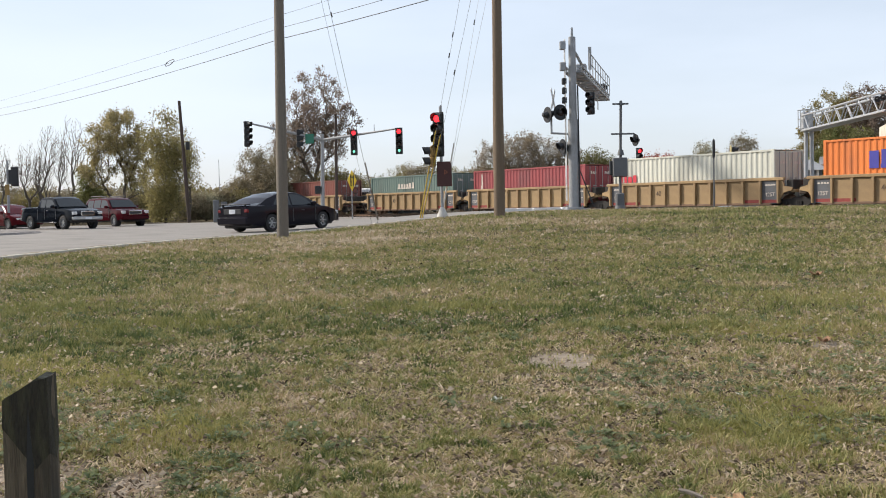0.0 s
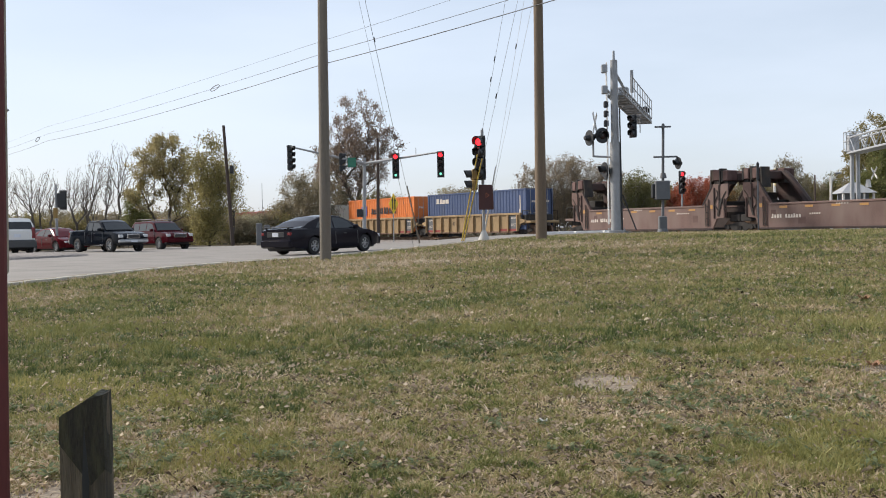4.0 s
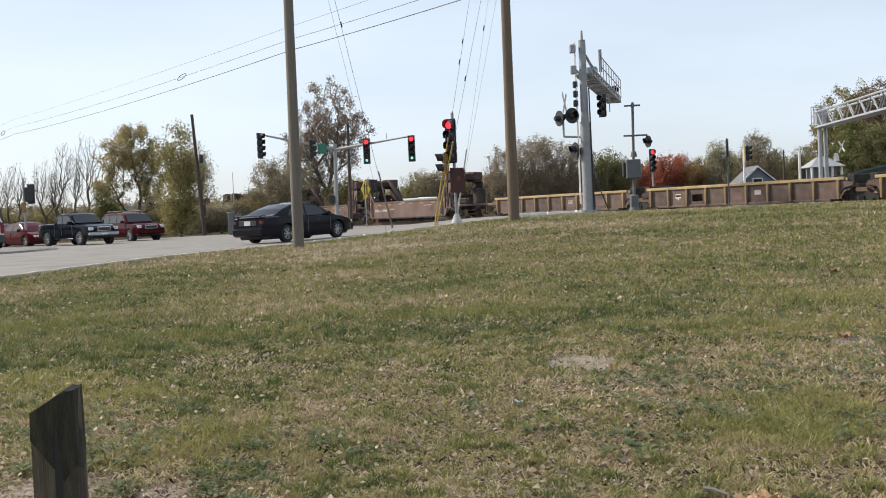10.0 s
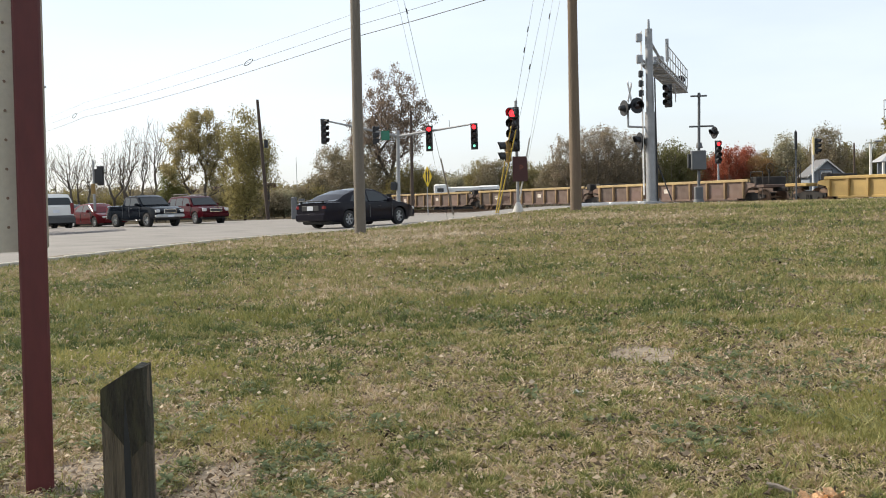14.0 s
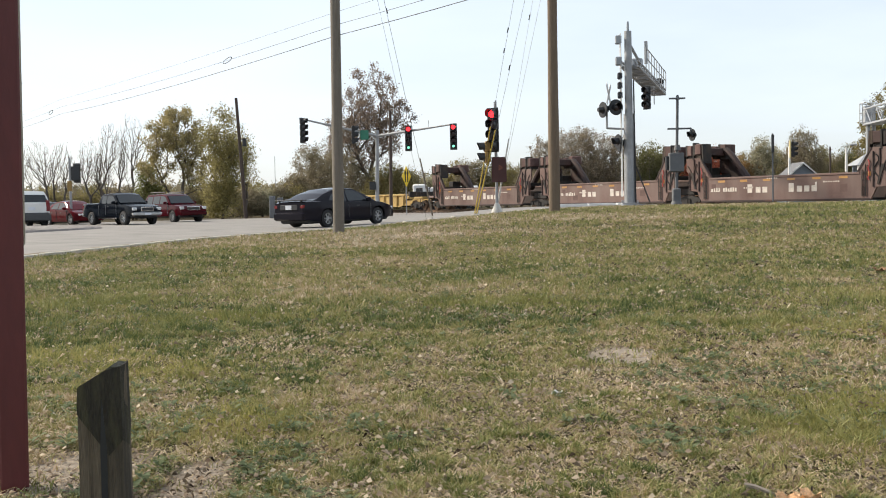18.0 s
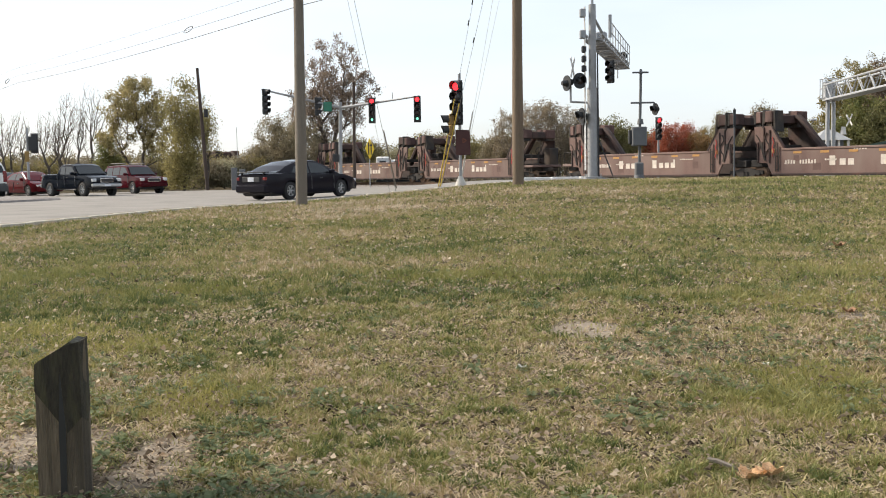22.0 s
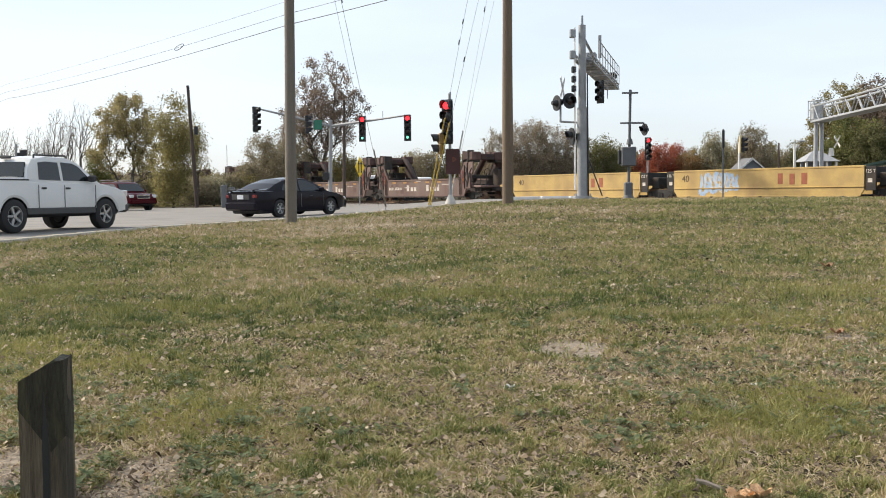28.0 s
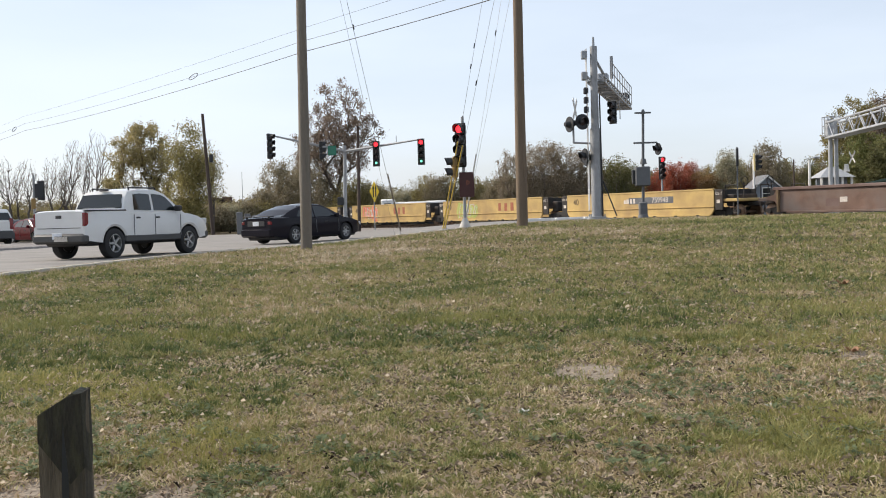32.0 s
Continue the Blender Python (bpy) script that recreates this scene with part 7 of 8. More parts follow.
for c, d, h, s, lf in ((668, 135, 4.6, 4.5, "pale"), (650, 140, 5.2, 6, "dull"), (700, 150, 5.0, 7, "dull"), (720, 138, 6.6, 6.5, "olive"), (745, 136, 7.0, 6.5, "dull"), (775, 138, 6.9, 7, "green"), (802, 136, 6.2, 6.5, "olive"), (826, 140, 5.6, 6.5, "dull"),
                       (856, 128, 6.2, 5.5, "dull"), (880, 126, 8.8, 6.5, "twig"), (905, 128, 9.9, 6.5, "twig"), (930, 126, 10.2, 6.5, "twig"), (952, 127, 9.9, 6.5, "twig"), (978, 128, 9.4, 6.5, "twig"), (1003, 126, 8.6, 6.0, "twig"),
                       (1030, 130, 7.6, 6.0, "green"), (1054, 128, 7.9, 6.0, "green"), (1078, 130, 7.4, 6.0, "green"), (1100, 134, 6.4, 6.0, "olive"),
                       (1135, 128, 6.2, 5.0, "red"), (1158, 126, 7.0, 5.2, "red"), (1182, 128, 7.2, 5.2, "red"), (1208, 126, 6.0, 5.0, "rust"), (1232, 128, 5.6, 5.0, "rust"), (1222, 130, 6.6, 5, "olive"),
                       (1250, 126, 8.4, 4.5, "pale"), (1268, 132, 7.4, 5, "pale"), (1290, 128, 6.8, 5.2, "olive"), (1322, 122, 9.4, 5.4, "dull"), (1312, 125, 8.0, 4.6, "brown"), (1344, 128, 7.2, 5.4, "olive"), (1372, 134, 6.2, 6.0, "dull"), (1398, 134, 7.2, 5.4, "green"), (1422, 136, 7.2, 6.0, "dull"),
                       (1470, 108, 12.0, 8.5, "olive"), (1510, 112, 13.4, 9.0, "olive"), (1540, 106, 12.6, 8.5, "brown"), (1500, 116, 11.5, 9.0, "dull"), (1575, 112, 10.4, 7.5, "green"), (1490, 104, 8.6, 7.0, "bright"), (1530, 102, 7.4, 7.0, "green"), (1610, 110, 9.6, 7.0, "olive"), (1660, 112, 10, 7, "dull"), (1720, 112, 10, 8, "olive")):
    wood(c, d, h, s, lf, 20000 if c > 1440 else 9000, 0.1 if c > 1440 else 0.085)
for k in range(27):
    wood(838 + k * 22, 142 + r.uniform(-4, 4), r.uniform(6.0, 7.4), r.uniform(5.5, 7.5), r.choice(("dull", "olive", "green", "brown", "twig")), 4500, 0.1)
for k in range(46):
    d = r.uniform(150, 175)
    wood(-250 + k * 46 + r.uniform(-12, 12), d, r.uniform(4.6, 6.4), r.uniform(8, 11), r.choice(("dull", "olive", "green", "dull")), 3500, 0.14)

# ---- buildings beyond the track ----
B = {
    "stucco": mat("pale_stucco", (0.6, 0.56, 0.47), 0.85, var=0.12, scale=1.0, dirt=(0.4, 0.33, 0.25), dirt_amount=0.45),
    "slate": mat("blue_grey_shingle_wall", (0.085, 0.1, 0.125), 0.8, var=0.25, scale=3.0),
    "greenw": mat("dark_green_wall", (0.05, 0.09, 0.07), 0.7, var=0.2),
    "rustw": mat("rust_streaked_corner", (0.5, 0.43, 0.35), 0.85, var=0.3, dirt=(0.27, 0.14, 0.08), dirt_amount=0.5, stretch=(1, 1, 0.3)),
    "roofgrey": mat("grey_roofing", (0.3, 0.31, 0.32), 0.8, var=0.15),
    "darkroof": mat("dark_grey_shingles", (0.13, 0.13, 0.135), 0.85, var=0.25, scale=4),
    "awning": mat("red_awning", (0.3, 0.04, 0.04), 0.7),
    "siding": mat("blue_grey_siding", (0.2, 0.23, 0.27), 0.7, var=0.1),
    "pane": mat("dark_window_pane", (0.02, 0.022, 0.025), 0.08, bump=0),
}


def window(parent, m, w, h):
    f = part("window", Geo().box(-w / 2, w / 2, -0.05, 0.0, -h / 2, h / 2, 0.01), B["pane"], parent, "dark window", m)
    for x0, x1, z0, z1 in ((-w / 2 - 0.08, w / 2 + 0.08, h / 2, h / 2 + 0.1), (-w / 2 - 0.08, w / 2 + 0.08, -h / 2 - 0.1, -h / 2), (-w / 2 - 0.08, -w / 2, -h / 2, h / 2), (w / 2, w / 2 + 0.08, -h / 2, h / 2), (-w / 2, w / 2, -0.03, 0.03)):
        part("window_frame", Geo().box(x0, x1, -0.09, 0.02, z0, z1), M["white"], f)


shop = thing("shop_building", pose(32.2, 71.0, 0.1, 0, 0, -16.5), "two-storey shop with a painted pale side wall and slate front", "building")
part("side_wall", Geo().box(-0.15, 0.1, 0.0, 18.5, 0, 6.8), B["stucco"], shop, "pale side wall with spray-painted figures")
part("front_wall", Geo().box(0.1, 16, -0.1, 0.2, 0, 6.8), B["slate"], shop)
part("lower_front", Geo().box(0.1, 16, -0.16, -0.1, 0, 3.4), B["greenw"], shop)
part("corner_pier", Geo().box(-0.25, 0.25, -0.22, 1.6, 0, 6.95, 0.02), B["rustw"], shop, "rust-brown corner pier")
part("rear_wall", Geo().box(-0.15, 16, 18.5, 18.7, 0, 6.8), B["stucco"], shop)
part("end_wall", Geo().box(15.9, 16.1, -0.1, 18.6, 0, 6.8), B["slate"], shop)
part("roof", Geo().box(-0.1, 16, 0.0, 18.6, 6.5, 6.65), B["roofgrey"], shop)
part("parapet", Geo().box(-0.2, 16.1, -0.14, 0.24, 6.8, 6.92, 0.02), B["slate"], shop)
part("awning", Geo().slab([(-0.15, 6.3), (-0.15, 6.75), (-0.9, 6.2), (-0.9, 6.1)], "x", 2.6, 15), B["awning"], shop)
window(shop, pose(1.9, -0.1, 4.85), 1.2, 1.6), window(shop, pose(5.2, -0.1, 4.85), 1.2, 1.6)
rr = random.Random(9)
for k, (y, cm_) in enumerate(((3.2, "letter_dark"), (6.0, "blue_paint"), (9.0, "letter_dark"), (12.4, "rust"))):
    part("mural", spray(2.2, 3.2, 6, rr, 0.32), P[cm_], shop, "spray-painted figure", pose(-0.152, y, 4.3, 0, 0, 90))
lean = thing("lean_to_shed", pose(29.2, 73.0, 0.1, 0, 0, -16.5), "low shed with a dark green sloping roof", "shed")
part("wall", Geo().slab([(-3.2, 0), (2.6, 0), (2.6, 3.05), (-3.2, 1.95)], "y", 0.2, 4), B["greenw"], lean)
part("roof", Geo().slab([(-3.4, 1.9), (2.8, 3.1), (2.8, 3.25), (-3.4, 2.05)], "y", -0.2, 4.4), B["greenw"], lean)

canopy = thing("filling_canopy", pose(34.0, 96.5, 0.1), "low pavilion with a grey hipped roof on pillars", "pavilion")
g = Geo().add([(-1.6, -1.2, 3.5), (1.6, -1.2, 3.5), (1.6, 2.0, 3.5), (-1.6, 2.0, 3.5), (-0.35, 0.4, 4.5), (0.35, 0.4, 4.5)], [(0, 1, 5, 4), (1, 2, 5), (2, 3, 4, 5), (3, 0, 4), (3, 2, 1, 0)])
part("roof", g, B["roofgrey"], canopy, smooth=0)
for x in (-1.35, -0.5, 0.5, 1.35):
    part("pillar", Geo().box(x - 0.09, x + 0.09, -1.0, -0.8, 0, 3.5, 0.01), M["white"], canopy)
part("back_wall", Geo().box(-1.4, 1.4, 0.4, 0.6, 0, 3.5), B["siding"], canopy)

house = thing("house", pose(32.0, 110.5, 0.1), "small blue-grey gabled house with white trim", "house")
part("wall", Geo().slab([(-1.7, 0), (1.7, 0), (1.7, 2.7), (0, 4.15), (-1.7, 2.7)], "y", 0, 3.5), B["siding"], house)
for s in (-1, 1):
    part("roof", Geo().slab([(0, 4.2), (s * 2.0, 2.5), (s * 2.0, 2.62), (0, 4.36)], "y", -0.35, 3.8), B["darkroof"], house)
    part("gable_trim", Geo().slab([(0, 4.14), (s * 2.0, 2.44), (s * 2.0, 2.6), (0, 4.34)], "y", -0.42, -0.35), M["white"], house)
window(house, pose(0, 0, 2.4), 0.9, 1.1)

for k, (x, w, h, nm) in enumerate(((-7.3, 1.3, 2.75, "box"), (-5.0, 3.4, 2.45, "camper"), (-2.6, 2.0, 2.5, "camper"))):
    t = thing("parked_trailer", pose(x, 101, 0.1), "white parked trailer beyond the track", "trailer", "trailers beyond the track")
    part("body", Geo().box(-w / 2, w / 2, 0, 2.2, 0.5, h, 0.12), M["white"], t)
    part("window", Geo().box(-w / 4, w / 4, -0.01, 0.02, h - 0.75, h - 0.4, 0.01), B["pane"], t)
    part("chassis", Geo().box(-w / 2, w / 2, 0.2, 2.0, 0.3, 0.5), M["black"], t)
    for s in (-0.3, 0.3):
        part("wheel", Geo().rod((s * w, -0.02, 0.3), (s * w, 0.2, 0.3), 0.3, n=14), V["tyre"], t)

for k, x in enumerate((-15.05, -14.6, -14.15)):
    t = thing("utility_cabinet", pose(x, 70 + k * 0.4, ground_z(x, 70)), "narrow grey steel utility cabinet", "cabinet", "cabinets by the crossing")
    part("body", Geo().box(-0.18, 0.18, -0.2, 0.2, 0, 1.5 - 0.12 * k, 0.03), M["dull_alu"], t)
    part("door", Geo().box(-0.14, 0.14, -0.215, -0.2, 0.1, 1.3 - 0.12 * k, 0.008), M["dull_alu"], t)


def street_lamp(x, y, h, ax, ay, z, material, label):
    t = thing("street_lamp", pose(x, y, 0.1), label, "street lamp", "street lamps")
    part("pole", Geo().rod((0, 0, 0), (0, 0, h), 0.14, 0.09, 12), material, t)
    part("arm", Geo().rod((0, 0, h - 0.6), (ax, ay, z), 0.05, 0.04, 8), M["galv"], t)
    part("lamp_head", Geo().box(ax - 0.35, ax + 0.2, ay - 0.15, ay + 0.15, z - 0.08, z + 0.1, 0.06), M["steel_grey"], t)


street_lamp(32.45, 69.0, 8.15, -1.7, -1.7, 8.6, M["pole"], "grey pole street lamp with a long bracket")
street_lamp(-33.5, 69.0, 9.2, 2.0, -0.6, 9.45, M["galv"], "street lamp on a steel pole")
street_lamp(29.9, 90.6, 4.9, 0.7, 0.0, 5.1, M["white"], "white lamp post beyond the track")
utility_pole("utility_pole", 30.1, 95.5, 0.0, 5.2, 0.1, M["pole_dark"], "short dark pole beyond the track")
utility_pole("utility_pole", -20.0, 140.0, 0.0, 7.6, 0.08, M["galv"], "thin distant grey steel mast")

# ---- lawn: blades, weeds and fallen leaves ----
Q = np.random.RandomState(12)


def lattice(x, y, scale, seed):
    """Smooth random values over the plan, 0 to 1."""
    t = np.random.RandomState(seed).rand(97, 89)
    u, v = x * scale, y * scale
    i, j = np.floor(u).astype(int), np.floor(v).astype(int)
    f, g = u - i, v - j
    f, g = f * f * (3 - 2 * f), g * g * (3 - 2 * g)
    a = lambda p, q: t[p % 97, q % 89]
    return (a(i, j) * (1 - f) + a(i + 1, j) * f) * (1 - g) + (a(i, j + 1) * (1 - f) + a(i + 1, j + 1) * f) * g


BARE = [(0.8, 6.95, 0.25, 0.42), (2.76, 7.42, 0.15, 0.22), (-1.2, 3.85, 0.13, 0.4), (-1.75, 4.0, 0.3, 0.4)]


def bare(x, y):
    """1 on the worn patches, 0 away from them."""
    out = np.zeros_like(x)
    n = lattice(x, y, 4.0, 3) * 0.6 + 0.7
    for cx, cy, rx, ry in BARE:
        d = np.sqrt(((x - cx) / rx) ** 2 + ((y - cy) / ry) ** 2) * n
        out = np.maximum(out, ss(1.25, 0.75, d))
    return out


# straw-coloured and greener stretches of the lawn
PATCHES = [(-1.0, 24.5, 2.6, 0.9, 0.7), (-2.9, 21.5, 1.0, 0.8, 0.7), (2.6, 15.0, 3.0, 1.6, -0.4), (-2.5, 15.5, 2.0, 1.0, 0.35), (-1.0, 26.5, 6.0, 2.6, 0.55), (4.0, 31.0, 3.0, 1.5, 0.35), (-2.6, 13.5, 1.0, 1.0, 0.5), (3.5, 15.4, 3.0, 4.0, -0.4), (0.1, 7.0, 0.6, 0.7, -0.35), (-6.0, 24.0, 3.0, 1.5, 0.3),
           (10.0, 30.0, 7.0, 8.0, -0.5), (1.2, 8.6, 1.2, 0.7, 0.3), (-1.2, 6.5, 0.9, 0.7, -0.25), (5.5, 20.0, 4.0, 2.0, -0.3), (0.5, 5.2, 1.6, 1.5, 0.4), (-1.2, 4.8, 1.2, 1.0, 0.2), (2.0, 6.2, 1.0, 1.0, 0.25), (-0.2, 9.5, 3.0, 1.2, -0.15)]
LUSH = [(-2.2, 6.4, 0.5, 0.45), (-1.3, 4.9, 0.3, 0.3), (0.1, 10.5, 1.0, 0.5), (-3.05, 7.2, 0.5, 0.35), (1.42, 4.55, 0.22, 0.3), (1.75, 5.0, 0.3, 0.3), (-2.6, 9.5, 0.7, 0.4), (2.6, 8.2, 0.7, 0.4), (-4.5, 11.0, 0.9, 0.6), (4.2, 10.5, 1.0, 0.6)]


def lush(x, y):
    """1 in the taller yellow-green tufts."""
    out = np.zeros_like(x)
    for cx, cy, rx, ry in LUSH:
        out = np.maximum(out, np.exp(-((x - cx) / rx) ** 2 - ((y - cy) / ry) ** 2))
    return out


def dryness(x, y):
    d = 0.22 * lattice(x, y, 0.23, 1) + 0.26 * lattice(x, y, 1.3, 2) + 0.26 * lattice(x, y, 4.1, 5) + 0.26 * lattice(x, y, 9.3, 6)
    d = ss(0.26, 0.74, d)
    for cx, cy, rx, ry, k in PATCHES:
        d = d + k * np.exp(-((x - cx) / rx) ** 2 - ((y - cy) / ry) ** 2)
    return np.clip(d, 0, 1.1)


def scatter(count, d0, d1, power=1.0):
    """Places over the fan of lawn that is looked at, thinning with distance."""
    d = d0 * (d1 / d0) ** (Q.rand(count) ** power)
    a = np.radians(Q.uniform(-31, 30, count))
    x, y = d * np.sin(a), d * np.cos(a)
    keep = edge_dist(x, y) > 0.3
    return x[keep], y[keep], d[keep]


def attribute(me, values):
    at = me.attributes.new("dry", "FLOAT", "POINT")
    at.data.foreach_set("value", values.astype(np.float32))


def blade_material():
    m = bpy.data.materials.new("grass_blades")
    m.use_nodes = True
    n, l = m.node_tree.nodes, m.node_tree.links
    p = n["Principled BSDF"]
    p.inputs["Roughness"].default_value, p.inputs["Specular IOR Level"].default_value = 0.6, 0.25
    a = n.new("ShaderNodeAttribute")
    a.attribute_name = "dry"
    ramp = n.new("ShaderNodeValToRGB")
    e = ramp.color_ramp.elements
    e[0].position, e[0].color = 0.0, (0.07, 0.1, 0.034, 1)
    e[1].position, e[1].color = 1.0, (0.66, 0.55, 0.42, 1)
    for pos, col in ((0.26, (0.185, 0.2, 0.062, 1)), (0.48, (0.32, 0.29, 0.115, 1)), (0.66, (0.36, 0.27, 0.16, 1)), (0.82, (0.52, 0.41, 0.27, 1))):
        k = e.new(pos)
        k.color = col
    tr, sh = n.new("ShaderNodeBsdfTranslucent"), n.new("ShaderNodeMixShader")
    sh.inputs[0].default_value = 0.22
    l.new(a.outputs["Fac"], ramp.inputs[0]), l.new(ramp.outputs[0], p.inputs["Base Color"]), l.new(ramp.outputs[0], tr.inputs[0])
    l.new(p.outputs[0], sh.inputs[1]), l.new(tr.outputs[0], sh.inputs[2]), l.new(sh.outputs[0], n["Material Output"].inputs[0])
    return m


M["blade"] = blade_material()


def tufts(x, y):
    """High in the middle of a tuft, low in the gaps between tufts."""
    return 0.2 * lattice(x, y, 2.6, 41) + 0.4 * lattice(x, y, 11.0, 42) + 0.4 * lattice(x, y, 29.0, 43)


def blades(count, d0, d1, h0, h1, power=1.0, bend=True):
    """Upright blades; far ones are straight."""
    x, y, d = scatter(count, d0, d1, power)
    clump = tufts(x, y)
    keep = (Q.rand(len(x)) > bare(x, y) * 0.93) & (Q.rand(len(x)) < 0.08 + 0.2 * ss(14.0, 30.0, d) + 0.92 * ss(0.4, 0.56, clump))
    x, y, d = x[keep], y[keep], d[keep]
    n = len(x)
    dry = dryness(x, y)
    tuft = ss(0.38, 0.72, tufts(x, y))
    rich = lush(x, y)
    h = (h0 + (h1 - h0) * Q.rand(n)) * (0.5 + 1.1 * tuft) * (1 + 0.4 * rich)
    w = (0.0008 + 0.00048 * d) * (0.7 + 0.8 * Q.rand(n))
    a = Q.rand(n) * 2 * np.pi
    lean = np.abs(Q.randn(n)) * 1.0 * h
    b = Q.rand(n) * 2 * np.pi
    z = land(x, y) - 0.004
    ux, uy = np.cos(a) * w, np.sin(a) * w
    tx, ty = np.cos(b) * lean, np.sin(b) * lean
    row = lambda wide, out, up: (np.stack([x - ux * wide + tx * out, y - uy * wide + ty * out, z + h * up], -1), np.stack([x + ux * wide + tx * out, y + uy * wide + ty * out, z + h * up], -1))
    (p0, p1), (m0, m1), (e0, e1) = row(1, 0, 0), row(0.8, 0.35, 0.6), row(0.18, 1, 1)
    close = 1 - ss(9.0, 24.0, d)
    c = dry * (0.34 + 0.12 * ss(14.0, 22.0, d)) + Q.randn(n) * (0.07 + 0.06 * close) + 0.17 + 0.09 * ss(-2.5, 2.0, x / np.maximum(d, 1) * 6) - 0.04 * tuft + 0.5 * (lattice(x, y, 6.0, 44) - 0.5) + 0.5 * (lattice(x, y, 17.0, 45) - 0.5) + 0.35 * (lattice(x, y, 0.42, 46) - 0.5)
    # paler from 9 m on: the farther lawn's brightness is lifted in the blade colour
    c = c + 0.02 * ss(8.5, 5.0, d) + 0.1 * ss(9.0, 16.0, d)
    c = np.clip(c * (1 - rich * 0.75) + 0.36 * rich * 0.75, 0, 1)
    if not bend:
        return np.stack([p0, p1, e1, e0], 1).reshape(-1, 3), np.arange(n * 4).reshape(-1, 4), np.repeat(c, 4)
    k = np.arange(n)[:, None] * 6
    f = np.concatenate([k + np.array([[0, 1, 2, 3]]), k + np.array([[3, 2, 4, 5]])], 1).reshape(-1, 4)
    return np.stack([p0, p1, m1, m0, e1, e0], 1).reshape(-1, 3), f, np.repeat(c, 6)


def thatch(count, d0, d1):
    """Dead blades lying criss-cross under the green ones."""
    x, y, d = scatter(count, d0, d1)
    keep = Q.rand(len(x)) > bare(x, y) * 0.93
    x, y, d = x[keep], y[keep], d[keep]
    n = len(x)
    a = Q.rand(n) * 2 * np.pi
    s = (0.008 + 0.02 * Q.rand(n)) * (1 + 0.03 * d)
    w = (0.0007 + 0.0003 * d) * (0.6 + 0.8 * Q.rand(n))
    z = land(x, y) + 0.002 + 0.012 * Q.rand(n)
    t = s * Q.randn(n) * 0.35
    ca, sa = np.cos(a), np.sin(a)
    v = np.stack([np.stack([x - ca * s - sa * w, y - sa * s + ca * w, z - t], -1), np.stack([x - ca * s + sa * w, y - sa * s - ca * w, z - t], -1),
                  np.stack([x + ca * s + sa * w, y + sa * s - ca * w, z + t], -1), np.stack([x + ca * s - sa * w, y + sa * s + ca * w, z + t], -1)], 1).reshape(-1, 3)
    c = np.clip(0.6 + 0.18 * Q.randn(n) + 0.3 * (lattice(x, y, 1.7, 61) - 0.5), 0.25, 1)
    return v, np.arange(n * 4).reshape(-1, 4), np.repeat(c, 4)


def rough(count, reach):
    """Broader blades on the lawn behind and beside the camera."""
    R = np.random.RandomState(77)
    x, y = R.uniform(-reach, reach, count), R.uniform(-reach, reach, count)
    d = np.hypot(x, y)
    keep = (d < reach) & ((np.abs(x) > 0.6 * y) | (d < 2.8)) & (d > 0.35)
    x, y = x[keep], y[keep]
    n = len(x)
    a, b = R.rand(n) * 2 * np.pi, R.rand(n) * 2 * np.pi
    w, h = 0.008 + 0.008 * R.rand(n), 0.015 + 0.03 * R.rand(n)
    z = land(x, y) - 0.004
    ux, uy, tx, ty = np.cos(a) * w, np.sin(a) * w, np.cos(b) * h * 1.5, np.sin(b) * h * 1.5
    v = np.stack([np.stack([x - ux, y - uy, z], -1), np.stack([x + ux, y + uy, z], -1), np.stack([x + ux * 0.3 + tx, y + uy * 0.3 + ty, z + h], -1), np.stack([x - ux * 0.3 + tx, y - uy * 0.3 + ty, z + h], -1)], 1).reshape(-1, 3)
    c = np.clip(0.34 * dryness(x, y) + 0.22 + 0.12 * R.randn(n), 0, 1)
    return v, np.arange(n * 4).reshape(-1, 4), np.repeat(c, 4)


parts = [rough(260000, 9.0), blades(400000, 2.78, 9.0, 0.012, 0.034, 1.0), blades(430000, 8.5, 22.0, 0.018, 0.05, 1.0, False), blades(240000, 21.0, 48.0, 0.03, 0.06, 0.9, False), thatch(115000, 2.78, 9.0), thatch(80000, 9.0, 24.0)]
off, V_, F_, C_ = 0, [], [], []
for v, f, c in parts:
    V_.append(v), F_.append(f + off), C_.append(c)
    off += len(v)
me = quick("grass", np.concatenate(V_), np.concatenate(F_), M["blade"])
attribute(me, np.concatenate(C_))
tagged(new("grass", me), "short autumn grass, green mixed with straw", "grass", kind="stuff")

# taller yellow-green tufts
tx_, ty_, tw_ = [], [], []
for cx, cy, rx, ry in LUSH:
    k = int(2600 * min(1.0, 7.0 / cy))
    tx_.append(cx + Q.randn(k) * rx * 0.7), ty_.append(cy + Q.randn(k) * ry * 0.9)
x, y = np.concatenate(tx_), np.concatenate(ty_)
pick = lattice(x, y, 9.0, 51) * 0.6 + lattice(x, y, 24.0, 52) * 0.4 > 0.5
x, y = x[pick], y[pick]
n = len(x)
h = 0.025 + 0.045 * Q.rand(n)
w = 0.0008 + 0.0004 * y
a, b = Q.rand(n) * 2 * np.pi, Q.rand(n) * 2 * np.pi
lean = np.abs(Q.randn(n)) * h * 0.8
z = land(x, y) - 0.004
